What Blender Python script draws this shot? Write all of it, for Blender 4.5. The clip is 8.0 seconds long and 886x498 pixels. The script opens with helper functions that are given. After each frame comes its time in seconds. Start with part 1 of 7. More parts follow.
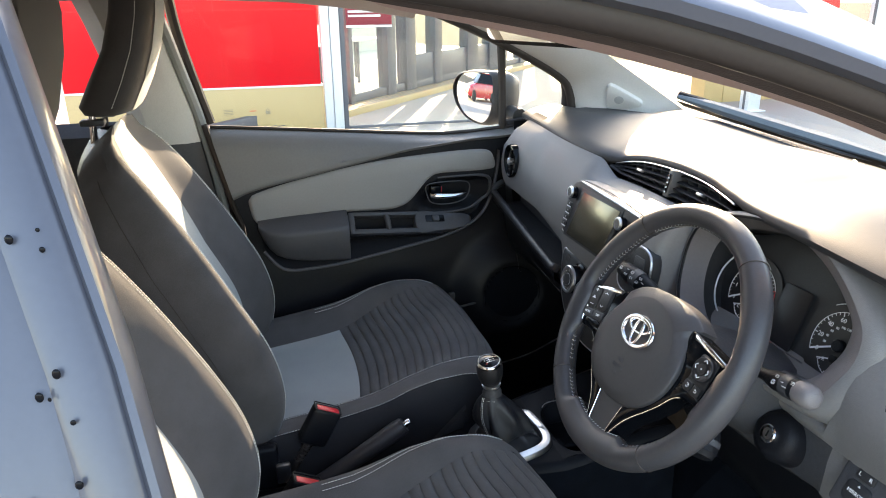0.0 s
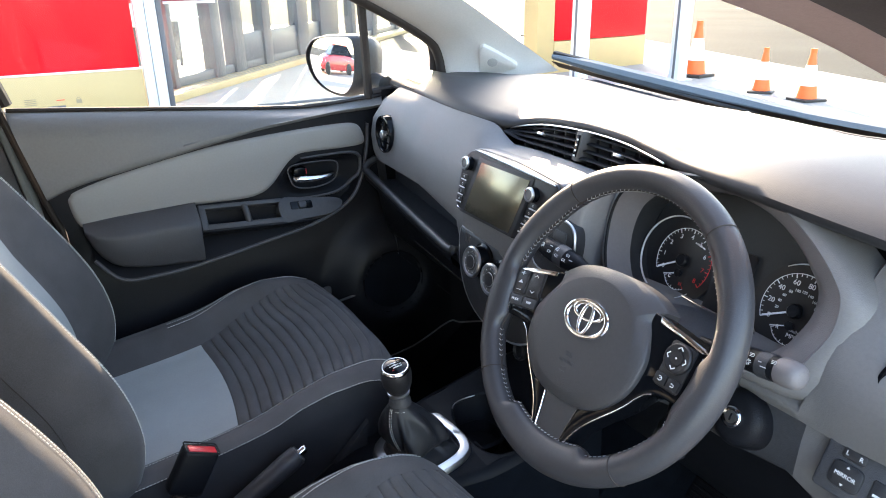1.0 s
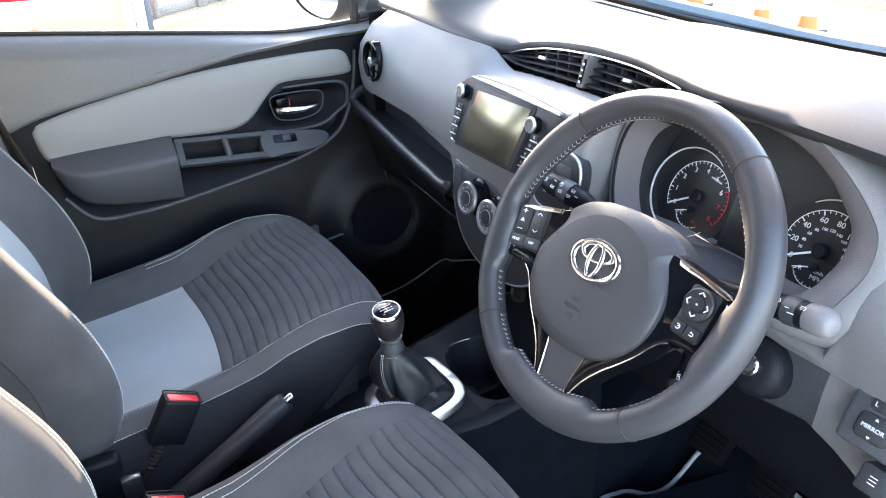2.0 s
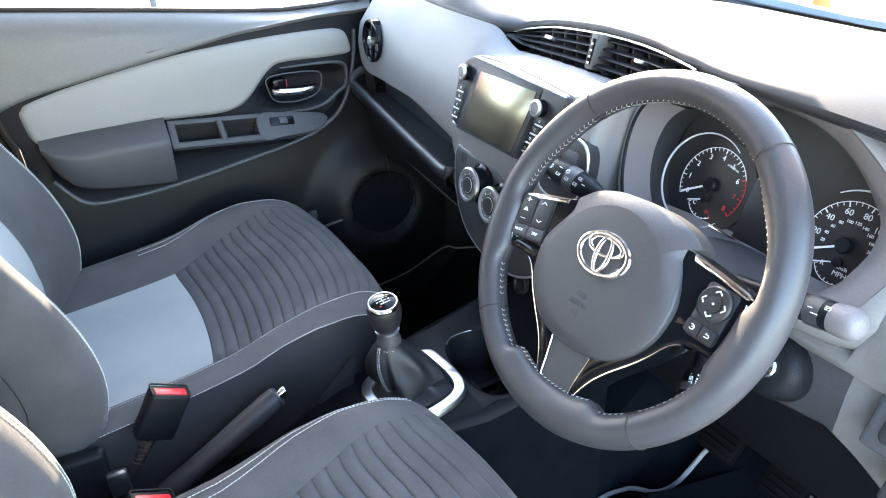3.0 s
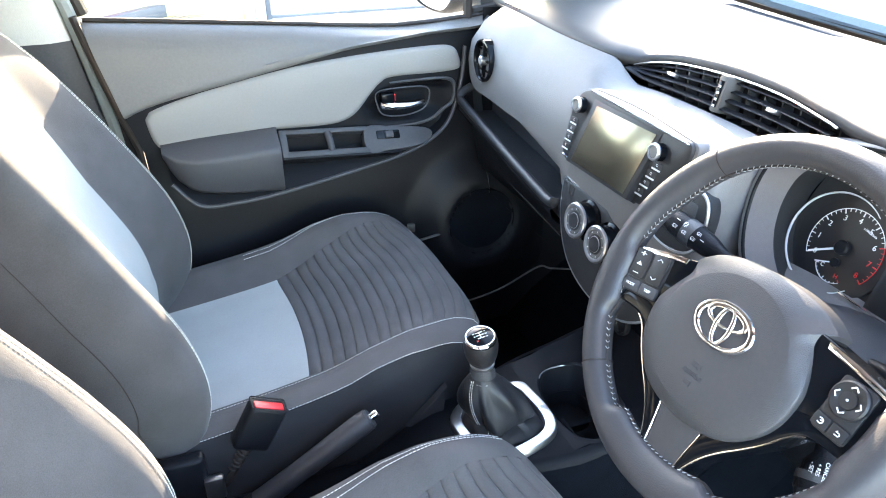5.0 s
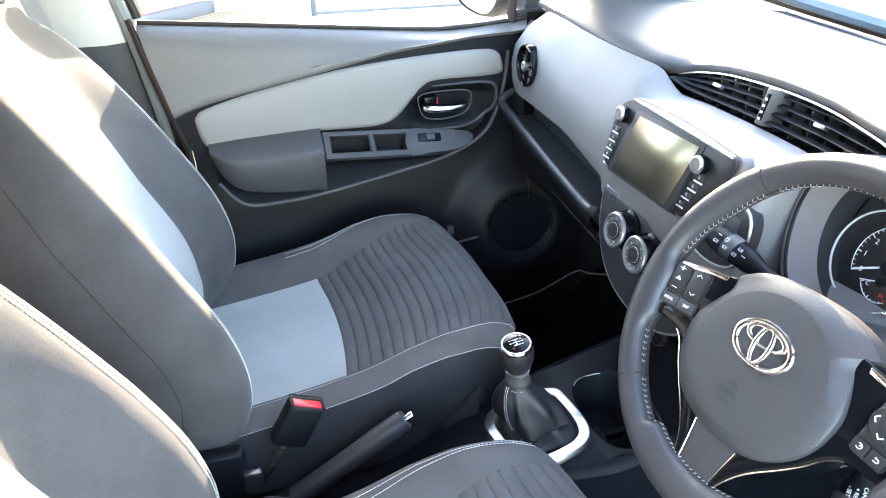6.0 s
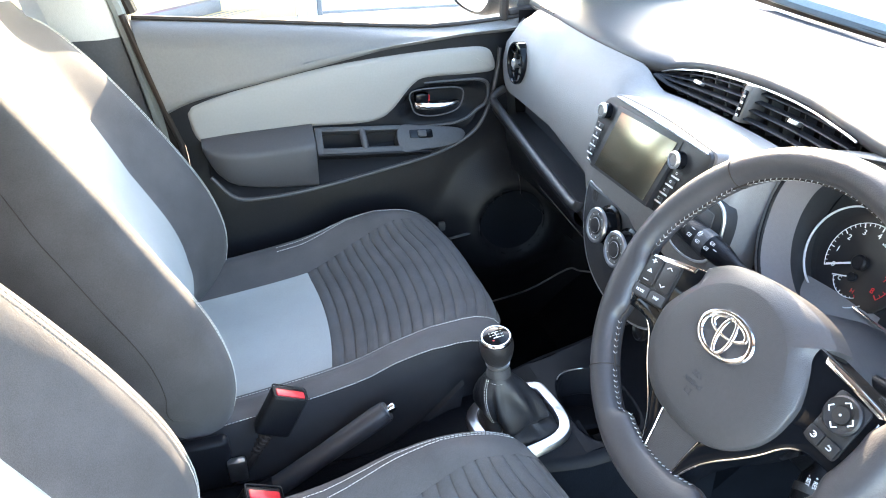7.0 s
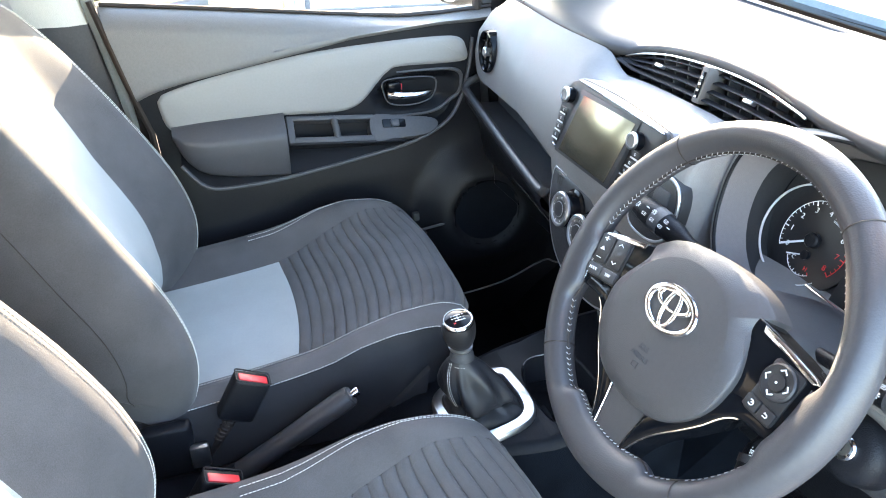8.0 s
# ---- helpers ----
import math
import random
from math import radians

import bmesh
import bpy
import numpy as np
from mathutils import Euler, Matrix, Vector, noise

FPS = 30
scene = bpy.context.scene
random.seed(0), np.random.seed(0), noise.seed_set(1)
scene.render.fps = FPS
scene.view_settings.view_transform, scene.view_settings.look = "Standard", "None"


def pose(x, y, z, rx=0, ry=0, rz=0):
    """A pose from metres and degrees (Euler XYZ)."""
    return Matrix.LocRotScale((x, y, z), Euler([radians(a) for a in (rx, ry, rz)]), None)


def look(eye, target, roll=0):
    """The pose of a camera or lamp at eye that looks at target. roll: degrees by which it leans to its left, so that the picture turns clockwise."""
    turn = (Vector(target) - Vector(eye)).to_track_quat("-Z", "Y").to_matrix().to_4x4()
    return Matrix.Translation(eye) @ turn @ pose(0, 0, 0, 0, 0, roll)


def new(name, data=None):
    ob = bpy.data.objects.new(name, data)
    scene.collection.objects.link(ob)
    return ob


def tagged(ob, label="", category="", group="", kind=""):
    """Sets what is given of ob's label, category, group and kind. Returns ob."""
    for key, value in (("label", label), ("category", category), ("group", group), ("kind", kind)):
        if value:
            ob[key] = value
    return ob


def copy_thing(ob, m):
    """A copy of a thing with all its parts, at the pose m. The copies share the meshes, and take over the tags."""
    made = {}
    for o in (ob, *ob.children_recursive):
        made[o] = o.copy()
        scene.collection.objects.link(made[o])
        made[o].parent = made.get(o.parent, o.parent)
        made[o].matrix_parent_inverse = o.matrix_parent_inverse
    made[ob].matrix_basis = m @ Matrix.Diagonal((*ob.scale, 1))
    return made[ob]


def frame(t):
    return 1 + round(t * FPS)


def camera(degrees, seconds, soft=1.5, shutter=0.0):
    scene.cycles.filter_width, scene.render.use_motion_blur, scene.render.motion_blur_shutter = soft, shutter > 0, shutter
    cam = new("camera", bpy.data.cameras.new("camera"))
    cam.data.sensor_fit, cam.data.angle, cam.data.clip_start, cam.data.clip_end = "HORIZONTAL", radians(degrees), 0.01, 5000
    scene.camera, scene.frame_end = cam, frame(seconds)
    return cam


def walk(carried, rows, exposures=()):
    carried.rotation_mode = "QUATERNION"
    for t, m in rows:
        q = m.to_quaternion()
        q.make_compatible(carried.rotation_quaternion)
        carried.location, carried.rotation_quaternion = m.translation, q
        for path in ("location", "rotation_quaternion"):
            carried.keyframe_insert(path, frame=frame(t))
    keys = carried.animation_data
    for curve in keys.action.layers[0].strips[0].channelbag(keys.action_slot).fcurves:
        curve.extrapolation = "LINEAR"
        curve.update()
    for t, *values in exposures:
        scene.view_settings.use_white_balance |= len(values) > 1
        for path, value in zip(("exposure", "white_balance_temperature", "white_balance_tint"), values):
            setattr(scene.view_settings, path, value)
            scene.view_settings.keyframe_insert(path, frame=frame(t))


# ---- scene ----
cam = camera(65.0, 8.0, soft=1.0)
PATH = [
    (0, (0.25, -1.035, 1.275), (0.74, 0.788, 0.612), -0.7),
    (0.5, (0.234, -0.914, 1.249), (1.012, 0.809, 0.597), -1.2),
    (1, (0.241, -0.845, 1.223), (1.129, 0.796, 0.503), -1.0),
    (1.5, (0.259, -0.809, 1.21), (1.134, 0.784, 0.377), -1.1),
    (2, (0.269, -0.784, 1.196), (1.142, 0.781, 0.309), -0.9),
    (2.2, (0.274, -0.778, 1.191), (1.142, 0.781, 0.289), -0.9),
    (3.3, (0.302, -0.736, 1.182), (1.14, 0.824, 0.252), -0.7),
    (3.5, (0.303, -0.726, 1.182), (1.129, 0.841, 0.253), -0.7),
    (4, (0.3, -0.704, 1.191), (1.068, 0.888, 0.255), -0.5),
    (4.5, (0.303, -0.701, 1.209), (0.996, 0.925, 0.271), -0.5),
    (5, (0.29, -0.709, 1.225), (0.916, 0.941, 0.284), -0.3),
    (5.2, (0.289, -0.709, 1.233), (0.888, 0.948, 0.286), -0.4),
    (6.3, (0.286, -0.715, 1.242), (0.799, 0.969, 0.293), -0.3),
    (6.5, (0.29, -0.722, 1.242), (0.8, 0.963, 0.293), -0.2),
    (7, (0.314, -0.735, 1.238), (0.821, 0.951, 0.29), -0.2),
    (7.5, (0.336, -0.747, 1.225), (0.853, 0.937, 0.279), -0.1),
    (8, (0.351, -0.757, 1.216), (0.878, 0.925, 0.27), 0.0),
]
EXPOSURES = [(0, 2.95, 7700, 15), (0.5, 3.20, 7300, 15), (1.0, 3.32, 7150, 16), (1.5, 3.72, 7000, 20), (2.0, 4.12, 7000, 16), (3.5, 4.52, 6900, 12), (5.0, 4.60, 7000, 12), (8.0, 4.55, 7000, 12)]
walk(cam, [(t, look(eye, target, roll)) for t, eye, target, roll in PATH], EXPOSURES)

# ---- light: clear sky, sun to the left of the car ----
SUN_AZ, SUN_EL = 68.0, 20.8          # degrees left of straight ahead, degrees above the horizon
world = bpy.data.worlds.new("sky")
scene.world = world
world.use_nodes = True
_n = world.node_tree.nodes
_sky = _n.new("ShaderNodeTexSky")
_sky.sky_type = "NISHITA"
_sky.sun_disc = False
_sky.sun_elevation = radians(SUN_EL)
_sky.sun_rotation = radians(90 - SUN_AZ)
_sky.air_density, _sky.dust_density = 1.0, 1.0
world.node_tree.links.new(_sky.outputs[0], _n["Background"].inputs[0])
_n["Background"].inputs[1].default_value = 0.15
_sd = Vector((math.cos(radians(SUN_EL)) * math.cos(radians(SUN_AZ)), math.cos(radians(SUN_EL)) * math.sin(radians(SUN_AZ)), math.sin(radians(SUN_EL))))
sun = new("sun", bpy.data.lights.new("sun", "SUN"))
sun.data.energy, sun.data.angle, sun.data.color = 2.8, radians(0.55), (1.0, 0.84, 0.62)
sun.matrix_world = look(_sd * 20, (0, 0, 0))


# ---- materials ----
def mat(name, base, rough=0.5, metal=0.0, var=0.15, scale=40.0, bump=0.0, bscale=600.0, spec=0.5, coat=0.0, weave=False, grit=0.0, sheen=0.0):
    """Surface with a base colour, two scales of tone variation and a fine relief (all in metres)."""
    m = bpy.data.materials.new(name)
    m.use_nodes = True
    nt = m.node_tree
    b = nt.nodes["Principled BSDF"]
    b.inputs["Roughness"].default_value = rough
    b.inputs["Metallic"].default_value = metal
    b.inputs["Specular IOR Level"].default_value = spec
    b.inputs["Coat Weight"].default_value = coat
    if sheen:
        b.inputs["Sheen Weight"].default_value = sheen
    tc = nt.nodes.new("ShaderNodeTexCoord")
    big = nt.nodes.new("ShaderNodeTexNoise")
    big.inputs["Scale"].default_value = scale * 0.12
    big.inputs["Detail"].default_value = 4
    fine = nt.nodes.new("ShaderNodeTexNoise")
    fine.inputs["Scale"].default_value = scale * 6
    fine.inputs["Detail"].default_value = 2
    add = nt.nodes.new("ShaderNodeMath")
    add.operation = "ADD"
    for n in (big, fine):
        nt.links.new(tc.outputs["Object"], n.inputs["Vector"])
    nt.links.new(big.outputs["Fac"], add.inputs[0])
    nt.links.new(fine.outputs["Fac"], add.inputs[1])
    ramp = nt.nodes.new("ShaderNodeMapRange")
    ramp.inputs["From Min"].default_value, ramp.inputs["From Max"].default_value = 0.6, 1.4
    ramp.inputs["To Min"].default_value, ramp.inputs["To Max"].default_value = 1 - var, 1 + var
    nt.links.new(add.outputs[0], ramp.inputs["Value"])
    mul = nt.nodes.new("ShaderNodeVectorMath")
    mul.operation = "SCALE"
    mul.inputs[0].default_value = base
    nt.links.new(ramp.outputs[0], mul.inputs["Scale"])
    nt.links.new(mul.outputs["Vector"], b.inputs["Base Color"])
    if grit:
        rr = nt.nodes.new("ShaderNodeMapRange")
        rr.inputs["From Min"].default_value, rr.inputs["From Max"].default_value = 0.3, 0.7
        rr.inputs["To Min"].default_value, rr.inputs["To Max"].default_value = max(0.02, rough - grit), min(1, rough + grit)
        nt.links.new(big.outputs["Fac"], rr.inputs["Value"])
        nt.links.new(rr.outputs[0], b.inputs["Roughness"])
    if bump:
        bp = nt.nodes.new("ShaderNodeBump")
        bp.inputs["Strength"].default_value = bump
        bp.inputs["Distance"].default_value = 0.001
        if weave:
            w1 = nt.nodes.new("ShaderNodeTexNoise")
            w1.inputs["Scale"].default_value = bscale * 3.0
            w1.inputs["Detail"].default_value = 3
            w1.inputs["Roughness"].default_value = 0.65
            nt.links.new(tc.outputs["Object"], w1.inputs["Vector"])
            h = w1.outputs["Fac"]
        else:
            w1 = nt.nodes.new("ShaderNodeTexVoronoi")
            w1.inputs["Scale"].default_value = bscale
            nt.links.new(tc.outputs["Object"], w1.inputs["Vector"])
            h = w1.outputs["Distance"]
        nt.links.new(h, bp.inputs["Height"])
        nt.links.new(bp.outputs[0], b.inputs["Normal"])
    return m


def glass_mat(name, tint=(1, 1, 1), gloss=0.5):
    m = bpy.data.materials.new(name)
    m.use_nodes = True
    nt = m.node_tree
    nt.nodes.remove(nt.nodes["Principled BSDF"])
    tr, gl, mix, lw, pw = (nt.nodes.new(k) for k in ("ShaderNodeBsdfTransparent", "ShaderNodeBsdfGlossy", "ShaderNodeMixShader", "ShaderNodeLayerWeight", "ShaderNodeMath"))
    tr.inputs[0].default_value = (*tint, 1)
    gl.inputs["Roughness"].default_value = 0.02
    lw.inputs[0].default_value = 0.5
    pw.operation = "POWER"
    pw.inputs[1].default_value = 4.0
    sc = nt.nodes.new("ShaderNodeMath")
    sc.operation = "MULTIPLY_ADD"
    sc.inputs[1].default_value, sc.inputs[2].default_value = gloss, gloss * 0.08
    nt.links.new(lw.outputs["Facing"], pw.inputs[0])
    nt.links.new(pw.outputs[0], sc.inputs[0])
    nt.links.new(sc.outputs[0], mix.inputs[0])
    nt.links.new(tr.outputs[0], mix.inputs[1])
    nt.links.new(gl.outputs[0], mix.inputs[2])
    nt.links.new(mix.outputs[0], nt.nodes["Material Output"].inputs[0])
    return m


PAD_TOP = mat("dash_top_plastic", (0.036, 0.036, 0.039), 0.48, spec=0.34, bump=0.10, bscale=900, var=0.10, grit=0.03)
SOFT_GREY = mat("soft_grey_trim", (0.163, 0.159, 0.160), 0.45, bump=0.25, bscale=800, var=0.08, grit=0.05)
FACE = mat("charcoal_faceplate", (0.026, 0.027, 0.030), 0.38, bump=0.2, bscale=1000, var=0.1, spec=0.35)
DARK_PLASTIC = mat("dark_textured_plastic", (0.045, 0.047, 0.053), 0.5, bump=0.3, bscale=900, var=0.2, grit=0.08)
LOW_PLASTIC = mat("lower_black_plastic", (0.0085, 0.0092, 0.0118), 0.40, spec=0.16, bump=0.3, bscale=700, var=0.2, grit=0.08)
DOOR_GREY = mat("door_upper_trim", (0.14, 0.135, 0.13), 0.42, bump=0.3, bscale=800, var=0.1, grit=0.05)
DOOR_PAD = mat("door_pad_vinyl", (0.245, 0.238, 0.231), 0.5, bump=0.25, bscale=900, var=0.06, grit=0.05)
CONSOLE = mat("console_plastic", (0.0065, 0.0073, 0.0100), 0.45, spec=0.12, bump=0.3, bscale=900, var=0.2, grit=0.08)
FABRIC = mat("charcoal_fabric", (0.072, 0.070, 0.073), 0.85, var=0.28, scale=140, bump=0.28, bscale=420, weave=True, sheen=0.10, spec=0.2)
FABRIC_LIGHT = mat("light_grey_fabric", (0.30, 0.322, 0.325), 0.85, var=0.12, scale=90, bump=0.25, bscale=420, weave=True, sheen=0.2, spec=0.25)
LEATHER = mat("black_leather", (0.040, 0.040, 0.045), 0.44, var=0.12, bump=0.12, bscale=650, grit=0.08)
SHROUD = mat("shroud_plastic", (0.165, 0.152, 0.155), 0.5, bump=0.25, bscale=900, var=0.08)
KNOB_LEATHER = mat("dark_knob_leather", (0.016, 0.016, 0.018), 0.42, spec=0.4, var=0.15, bump=0.4, bscale=500, grit=0.08)
SIDE_CLOTH = mat("dark_headrest_cloth", (0.040, 0.038, 0.039), 0.85, var=0.25, scale=140, bump=0.28, bscale=420, weave=True, sheen=0.1, spec=0.2)
# seat cloth again, darkened to carry the shade on the cushion sides
SHADED_SKIRT = mat("shade_darkened_skirt_cloth", (0.024, 0.024, 0.027), 0.8, var=0.2, scale=140, bump=0.28, bscale=420, weave=True, sheen=0.05, spec=0.15)
RIM_THREAD = mat("grey_rim_thread", (0.42, 0.42, 0.42), 0.75, var=0.1)
KNOB_SILVER = mat("grey_knob_face", (0.13, 0.135, 0.135), 0.4, 0.1, var=0.06)
HUB = mat("airbag_cover_plastic", (0.050, 0.049, 0.052), 0.46, var=0.1, bump=0.2, bscale=1100, grit=0.06)
GLOSS_BLACK = mat("piano_black", (0.005, 0.006, 0.008), 0.06, var=0.1, spec=0.14)
CHROME = mat("chrome", (0.82, 0.82, 0.84), 0.12, 1.0, var=0.03)
SATIN = mat("satin_silver", (0.62, 0.63, 0.65), 0.32, 1.0, var=0.05)
RUBBER = mat("rubber_seal", (0.024, 0.018, 0.016), 0.6, var=0.2)
# pale grey stands for sunlight caught on the far rubber door seal
SUNLIT_SEAL = mat("sunlit_pale_seal", (0.26, 0.28, 0.28), 0.5, var=0.1)
DIVIDER = mat("grey_divider_plastic", (0.085, 0.082, 0.080), 0.45, var=0.08, bump=0.2, bscale=900)
BOOT = mat("gaiter_leatherette", (0.017, 0.018, 0.022), 0.42, spec=0.4, var=0.2, bump=0.4, bscale=700)
CARPET = mat("black_carpet", (0.0055, 0.0072, 0.0105), 0.95, var=0.4, scale=200, bump=0.6, bscale=1200, spec=0.04)
THREAD = mat("pale_thread", (0.62, 0.62, 0.60), 0.7, var=0.1)
PRINT = mat("white_print", (0.75, 0.76, 0.78), 0.5, var=0.02)
PRINT_RED = mat("red_print", (0.55, 0.02, 0.025), 0.4, var=0.05)
RED_PLASTIC = mat("red_release_plastic", (0.60, 0.02, 0.03), 0.35, var=0.06)
# gold in base and specular tint stands in for a warm sunlit reflection
SCREEN = mat("display_glass", (0.030, 0.028, 0.022), 0.20, var=0.05, spec=1.0)
SCREEN.node_tree.nodes["Principled BSDF"].inputs["Specular Tint"].default_value = (1.0, 0.86, 0.60, 1)
SCREEN.node_tree.nodes["Principled BSDF"].inputs["IOR"].default_value = 1.8
SHIFT = mat("matt_black_plate", (0.004, 0.004, 0.005), 0.4, spec=0.03, var=0.1)
DIAL = mat("dial_face", (0.010, 0.010, 0.012), 0.35, var=0.1)
PILLAR = mat("pale_pillar_trim", (0.60, 0.59, 0.57), 0.75, var=0.06, bump=0.3, bscale=500)
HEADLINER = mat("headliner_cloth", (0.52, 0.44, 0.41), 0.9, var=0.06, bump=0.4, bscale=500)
BROWN_TRIM = mat("brown_seal_and_shaded_trim", (0.055, 0.043, 0.040), 0.8, var=0.1, bump=0.3, bscale=500)
PAINT = mat("blue_grey_metallic_paint", (0.075, 0.082, 0.105), 0.46, 0.35, var=0.05, coat=0.35)
MIRROR = mat("mirror_silver", (0.88, 0.9, 0.92), 0.015, 1.0, var=0.0)
GLASS = glass_mat("clear_glass", (0.93, 0.96, 0.95))
SCREEN_GLASS = glass_mat("windscreen_glass", (0.90, 0.94, 0.92), 0.05)
ASPHALT = mat("asphalt", (0.040, 0.041, 0.038), 0.9, spec=0.08, var=0.35, scale=3.0, bump=0.8, bscale=90)
PAVING = mat("concrete_paving", (0.32, 0.292, 0.255), 0.85, var=0.15, scale=6.0, bump=0.4, bscale=120)
LINE_PAINT = mat("white_road_paint", (0.72, 0.71, 0.68), 0.7, var=0.15, scale=8.0)
RED_PANEL = mat("glossy_red_panel", (0.72, 0.006, 0.014), 0.3, var=0.03, scale=3, spec=0.25)
BEIGE = mat("tan_plinth", (0.50, 0.36, 0.17), 0.6, var=0.08, scale=6)
ALU = mat("white_aluminium", (0.70, 0.72, 0.74), 0.35, 0.3, var=0.04)
FRAME_GREY = mat("grey_window_frame", (0.10, 0.105, 0.12), 0.45, var=0.08)
ORANGE = mat("orange_cone_plastic", (0.80, 0.13, 0.02), 0.5, var=0.08)
CONE_WHITE = mat("reflective_white_sleeve", (0.80, 0.80, 0.78), 0.4, var=0.05)
FADED = mat("faded_grey_print", (0.30, 0.24, 0.15), 0.6, var=0.1)
BINDING = mat("grey_binding_tape", (0.30, 0.31, 0.33), 0.8, var=0.1)
# blue-grey puts the bright sheen of the wiper blade into its colour
WIPER = mat("sky_sheen_wiper_rubber", (0.14, 0.165, 0.19), 0.45, var=0.15)
# pink of the sunlight bounced off the dash, put into the lining colour
SUN_TINTED_TRIM = mat("sun_tinted_pillar_cloth", (0.44, 0.315, 0.285), 0.9, var=0.06, bump=0.4, bscale=500)
CREAM = mat("cream_interior_wall", (0.72, 0.68, 0.58), 0.8, var=0.05, scale=5)


# ---- mesh tools ----
INV = {}


def thing(name, label, category, base=(0, 0, 0), group="", kind="", m=None):
    """An Empty at the base of a thing. With m the parts are built in the frame m, else in the world."""
    ob = new(name)
    ob.empty_display_size = 0.05
    ob.matrix_world = m if m is not None else Matrix.Translation(base)
    INV[ob.name] = Matrix() if m is not None else Matrix.Translation(-Vector(base))
    return tagged(ob, label, category, group, kind)


def finish(bm, angle=38.0):
    bmesh.ops.recalc_face_normals(bm, faces=bm.faces)
    lim = radians(angle)
    for f in bm.faces:
        f.smooth = True
    for e in bm.edges:
        if len(e.link_faces) == 2 and e.calc_face_angle(0) > lim:
            e.smooth = False


def part(name, bm, material, parent, label="", kind="", angle=38.0):
    top = parent
    while top.parent:
        top = top.parent
    bm.transform(INV[top.name])
    finish(bm, angle)
    me = bpy.data.meshes.new(name)
    bm.to_mesh(me)
    bm.free()
    me.materials.append(material)
    ob = new(name, me)
    ob.parent = parent
    return tagged(ob, label, kind=kind)


def solid(name, bm, material, label, category, kind="", group="", angle=38.0):
    """A thing that is one mesh, with its origin at the middle of its base."""
    finish(bm, angle)
    vs = [v.co for v in bm.verts]
    base = Vector(((min(v.x for v in vs) + max(v.x for v in vs)) / 2, (min(v.y for v in vs) + max(v.y for v in vs)) / 2, min(v.z for v in vs)))
    bm.transform(Matrix.Translation(-base))
    me = bpy.data.meshes.new(name)
    bm.to_mesh(me)
    bm.free()
    me.materials.append(material)
    ob = new(name, me)
    ob.location = base
    return tagged(ob, label, category, group, kind)


def join(*bms):
    out = bmesh.new()
    for b in bms:
        me = bpy.data.meshes.new("tmp")
        b.to_mesh(me)
        b.free()
        out.from_mesh(me)
        bpy.data.meshes.remove(me)
    return out


def box(x0, x1, y0, y1, z0, z1, r=0.0, seg=2, m=None):
    bm = bmesh.new()
    bmesh.ops.create_cube(bm, size=1.0, matrix=Matrix.Translation(((x0 + x1) / 2, (y0 + y1) / 2, (z0 + z1) / 2)) @ Matrix.Diagonal((x1 - x0, y1 - y0, z1 - z0, 1)))
    if r:
        bmesh.ops.bevel(bm, geom=bm.edges[:], offset=r, segments=seg, profile=0.5, affect="EDGES")
    if m is not None:
        bm.transform(m)
    return bm


def spline(pts, n=6, closed=False):
    """Points along a smooth curve through pts."""
    P = [Vector(p) for p in pts]
    k = len(P)
    out = []
    for i in range(k if closed else k - 1):
        g = (lambda j: P[j % k]) if closed else (lambda j: P[min(max(j, 0), k - 1)])
        a, b, c, d = g(i - 1), g(i), g(i + 1), g(i + 2)
        for s in range(n):
            t = s / n
            out.append(0.5 * ((2 * b) + (c - a) * t + (2 * a - 5 * b + 4 * c - d) * t * t + (3 * b - a - 3 * c + d) * t ** 3))
    if not closed:
        out.append(P[-1].copy())
    return out


def loft(rows, closed=False, loop=False, cap=True):
    """A skin over rows of points; closed joins each row's ends, loop joins the last row to the first."""
    bm = bmesh.new()
    V = [[bm.verts.new(p) for p in r] for r in rows]
    m = len(V[0])
    for i in range(len(V) if loop else len(V) - 1):
        a, b = V[i], V[(i + 1) % len(V)]
        for j in range(m if closed else m - 1):
            k = (j + 1) % m
            bm.faces.new((a[j], a[k], b[k], b[j]))
    if closed and cap and not loop:
        bm.faces.new(V[0])
        bm.faces.new(V[-1][::-1])
    return bm


def tube(pts, rad, seg=10, closed=False, squash=1.0, up=(0, 0, 1)):
    """A round bar along pts; rad is one radius or one for each point."""
    P = [Vector(p) for p in pts]
    n = len(P)
    rows = []
    side = None
    for i, p in enumerate(P):
        a, b = (P[i - 1], P[(i + 1) % n]) if closed else (P[max(i - 1, 0)], P[min(i + 1, n - 1)])
        d = (b - a).normalized()
        if side is None:
            u = Vector(up)
            side = d.cross(u) if abs(d.dot(u)) < 0.95 else d.cross(Vector((1, 0, 0)))
        side = (side - d * side.dot(d)).normalized()
        v = side.cross(d)
        r = rad[i] if hasattr(rad, "__len__") else rad
        rows.append([p + side * math.cos(2 * math.pi * k / seg) * r + v * math.sin(2 * math.pi * k / seg) * r * squash for k in range(seg)])
    return loft(rows, True, closed)


def lathe(profile, seg=32, m=None, cap=True):
    """Turns (radius, height) pairs round z, then moves it by m."""
    bm = loft([[Vector((r * math.cos(2 * math.pi * k / seg), r * math.sin(2 * math.pi * k / seg), h)) for k in range(seg)] for r, h in profile], True, cap=cap)
    if m is not None:
        bm.transform(m)
    return bm


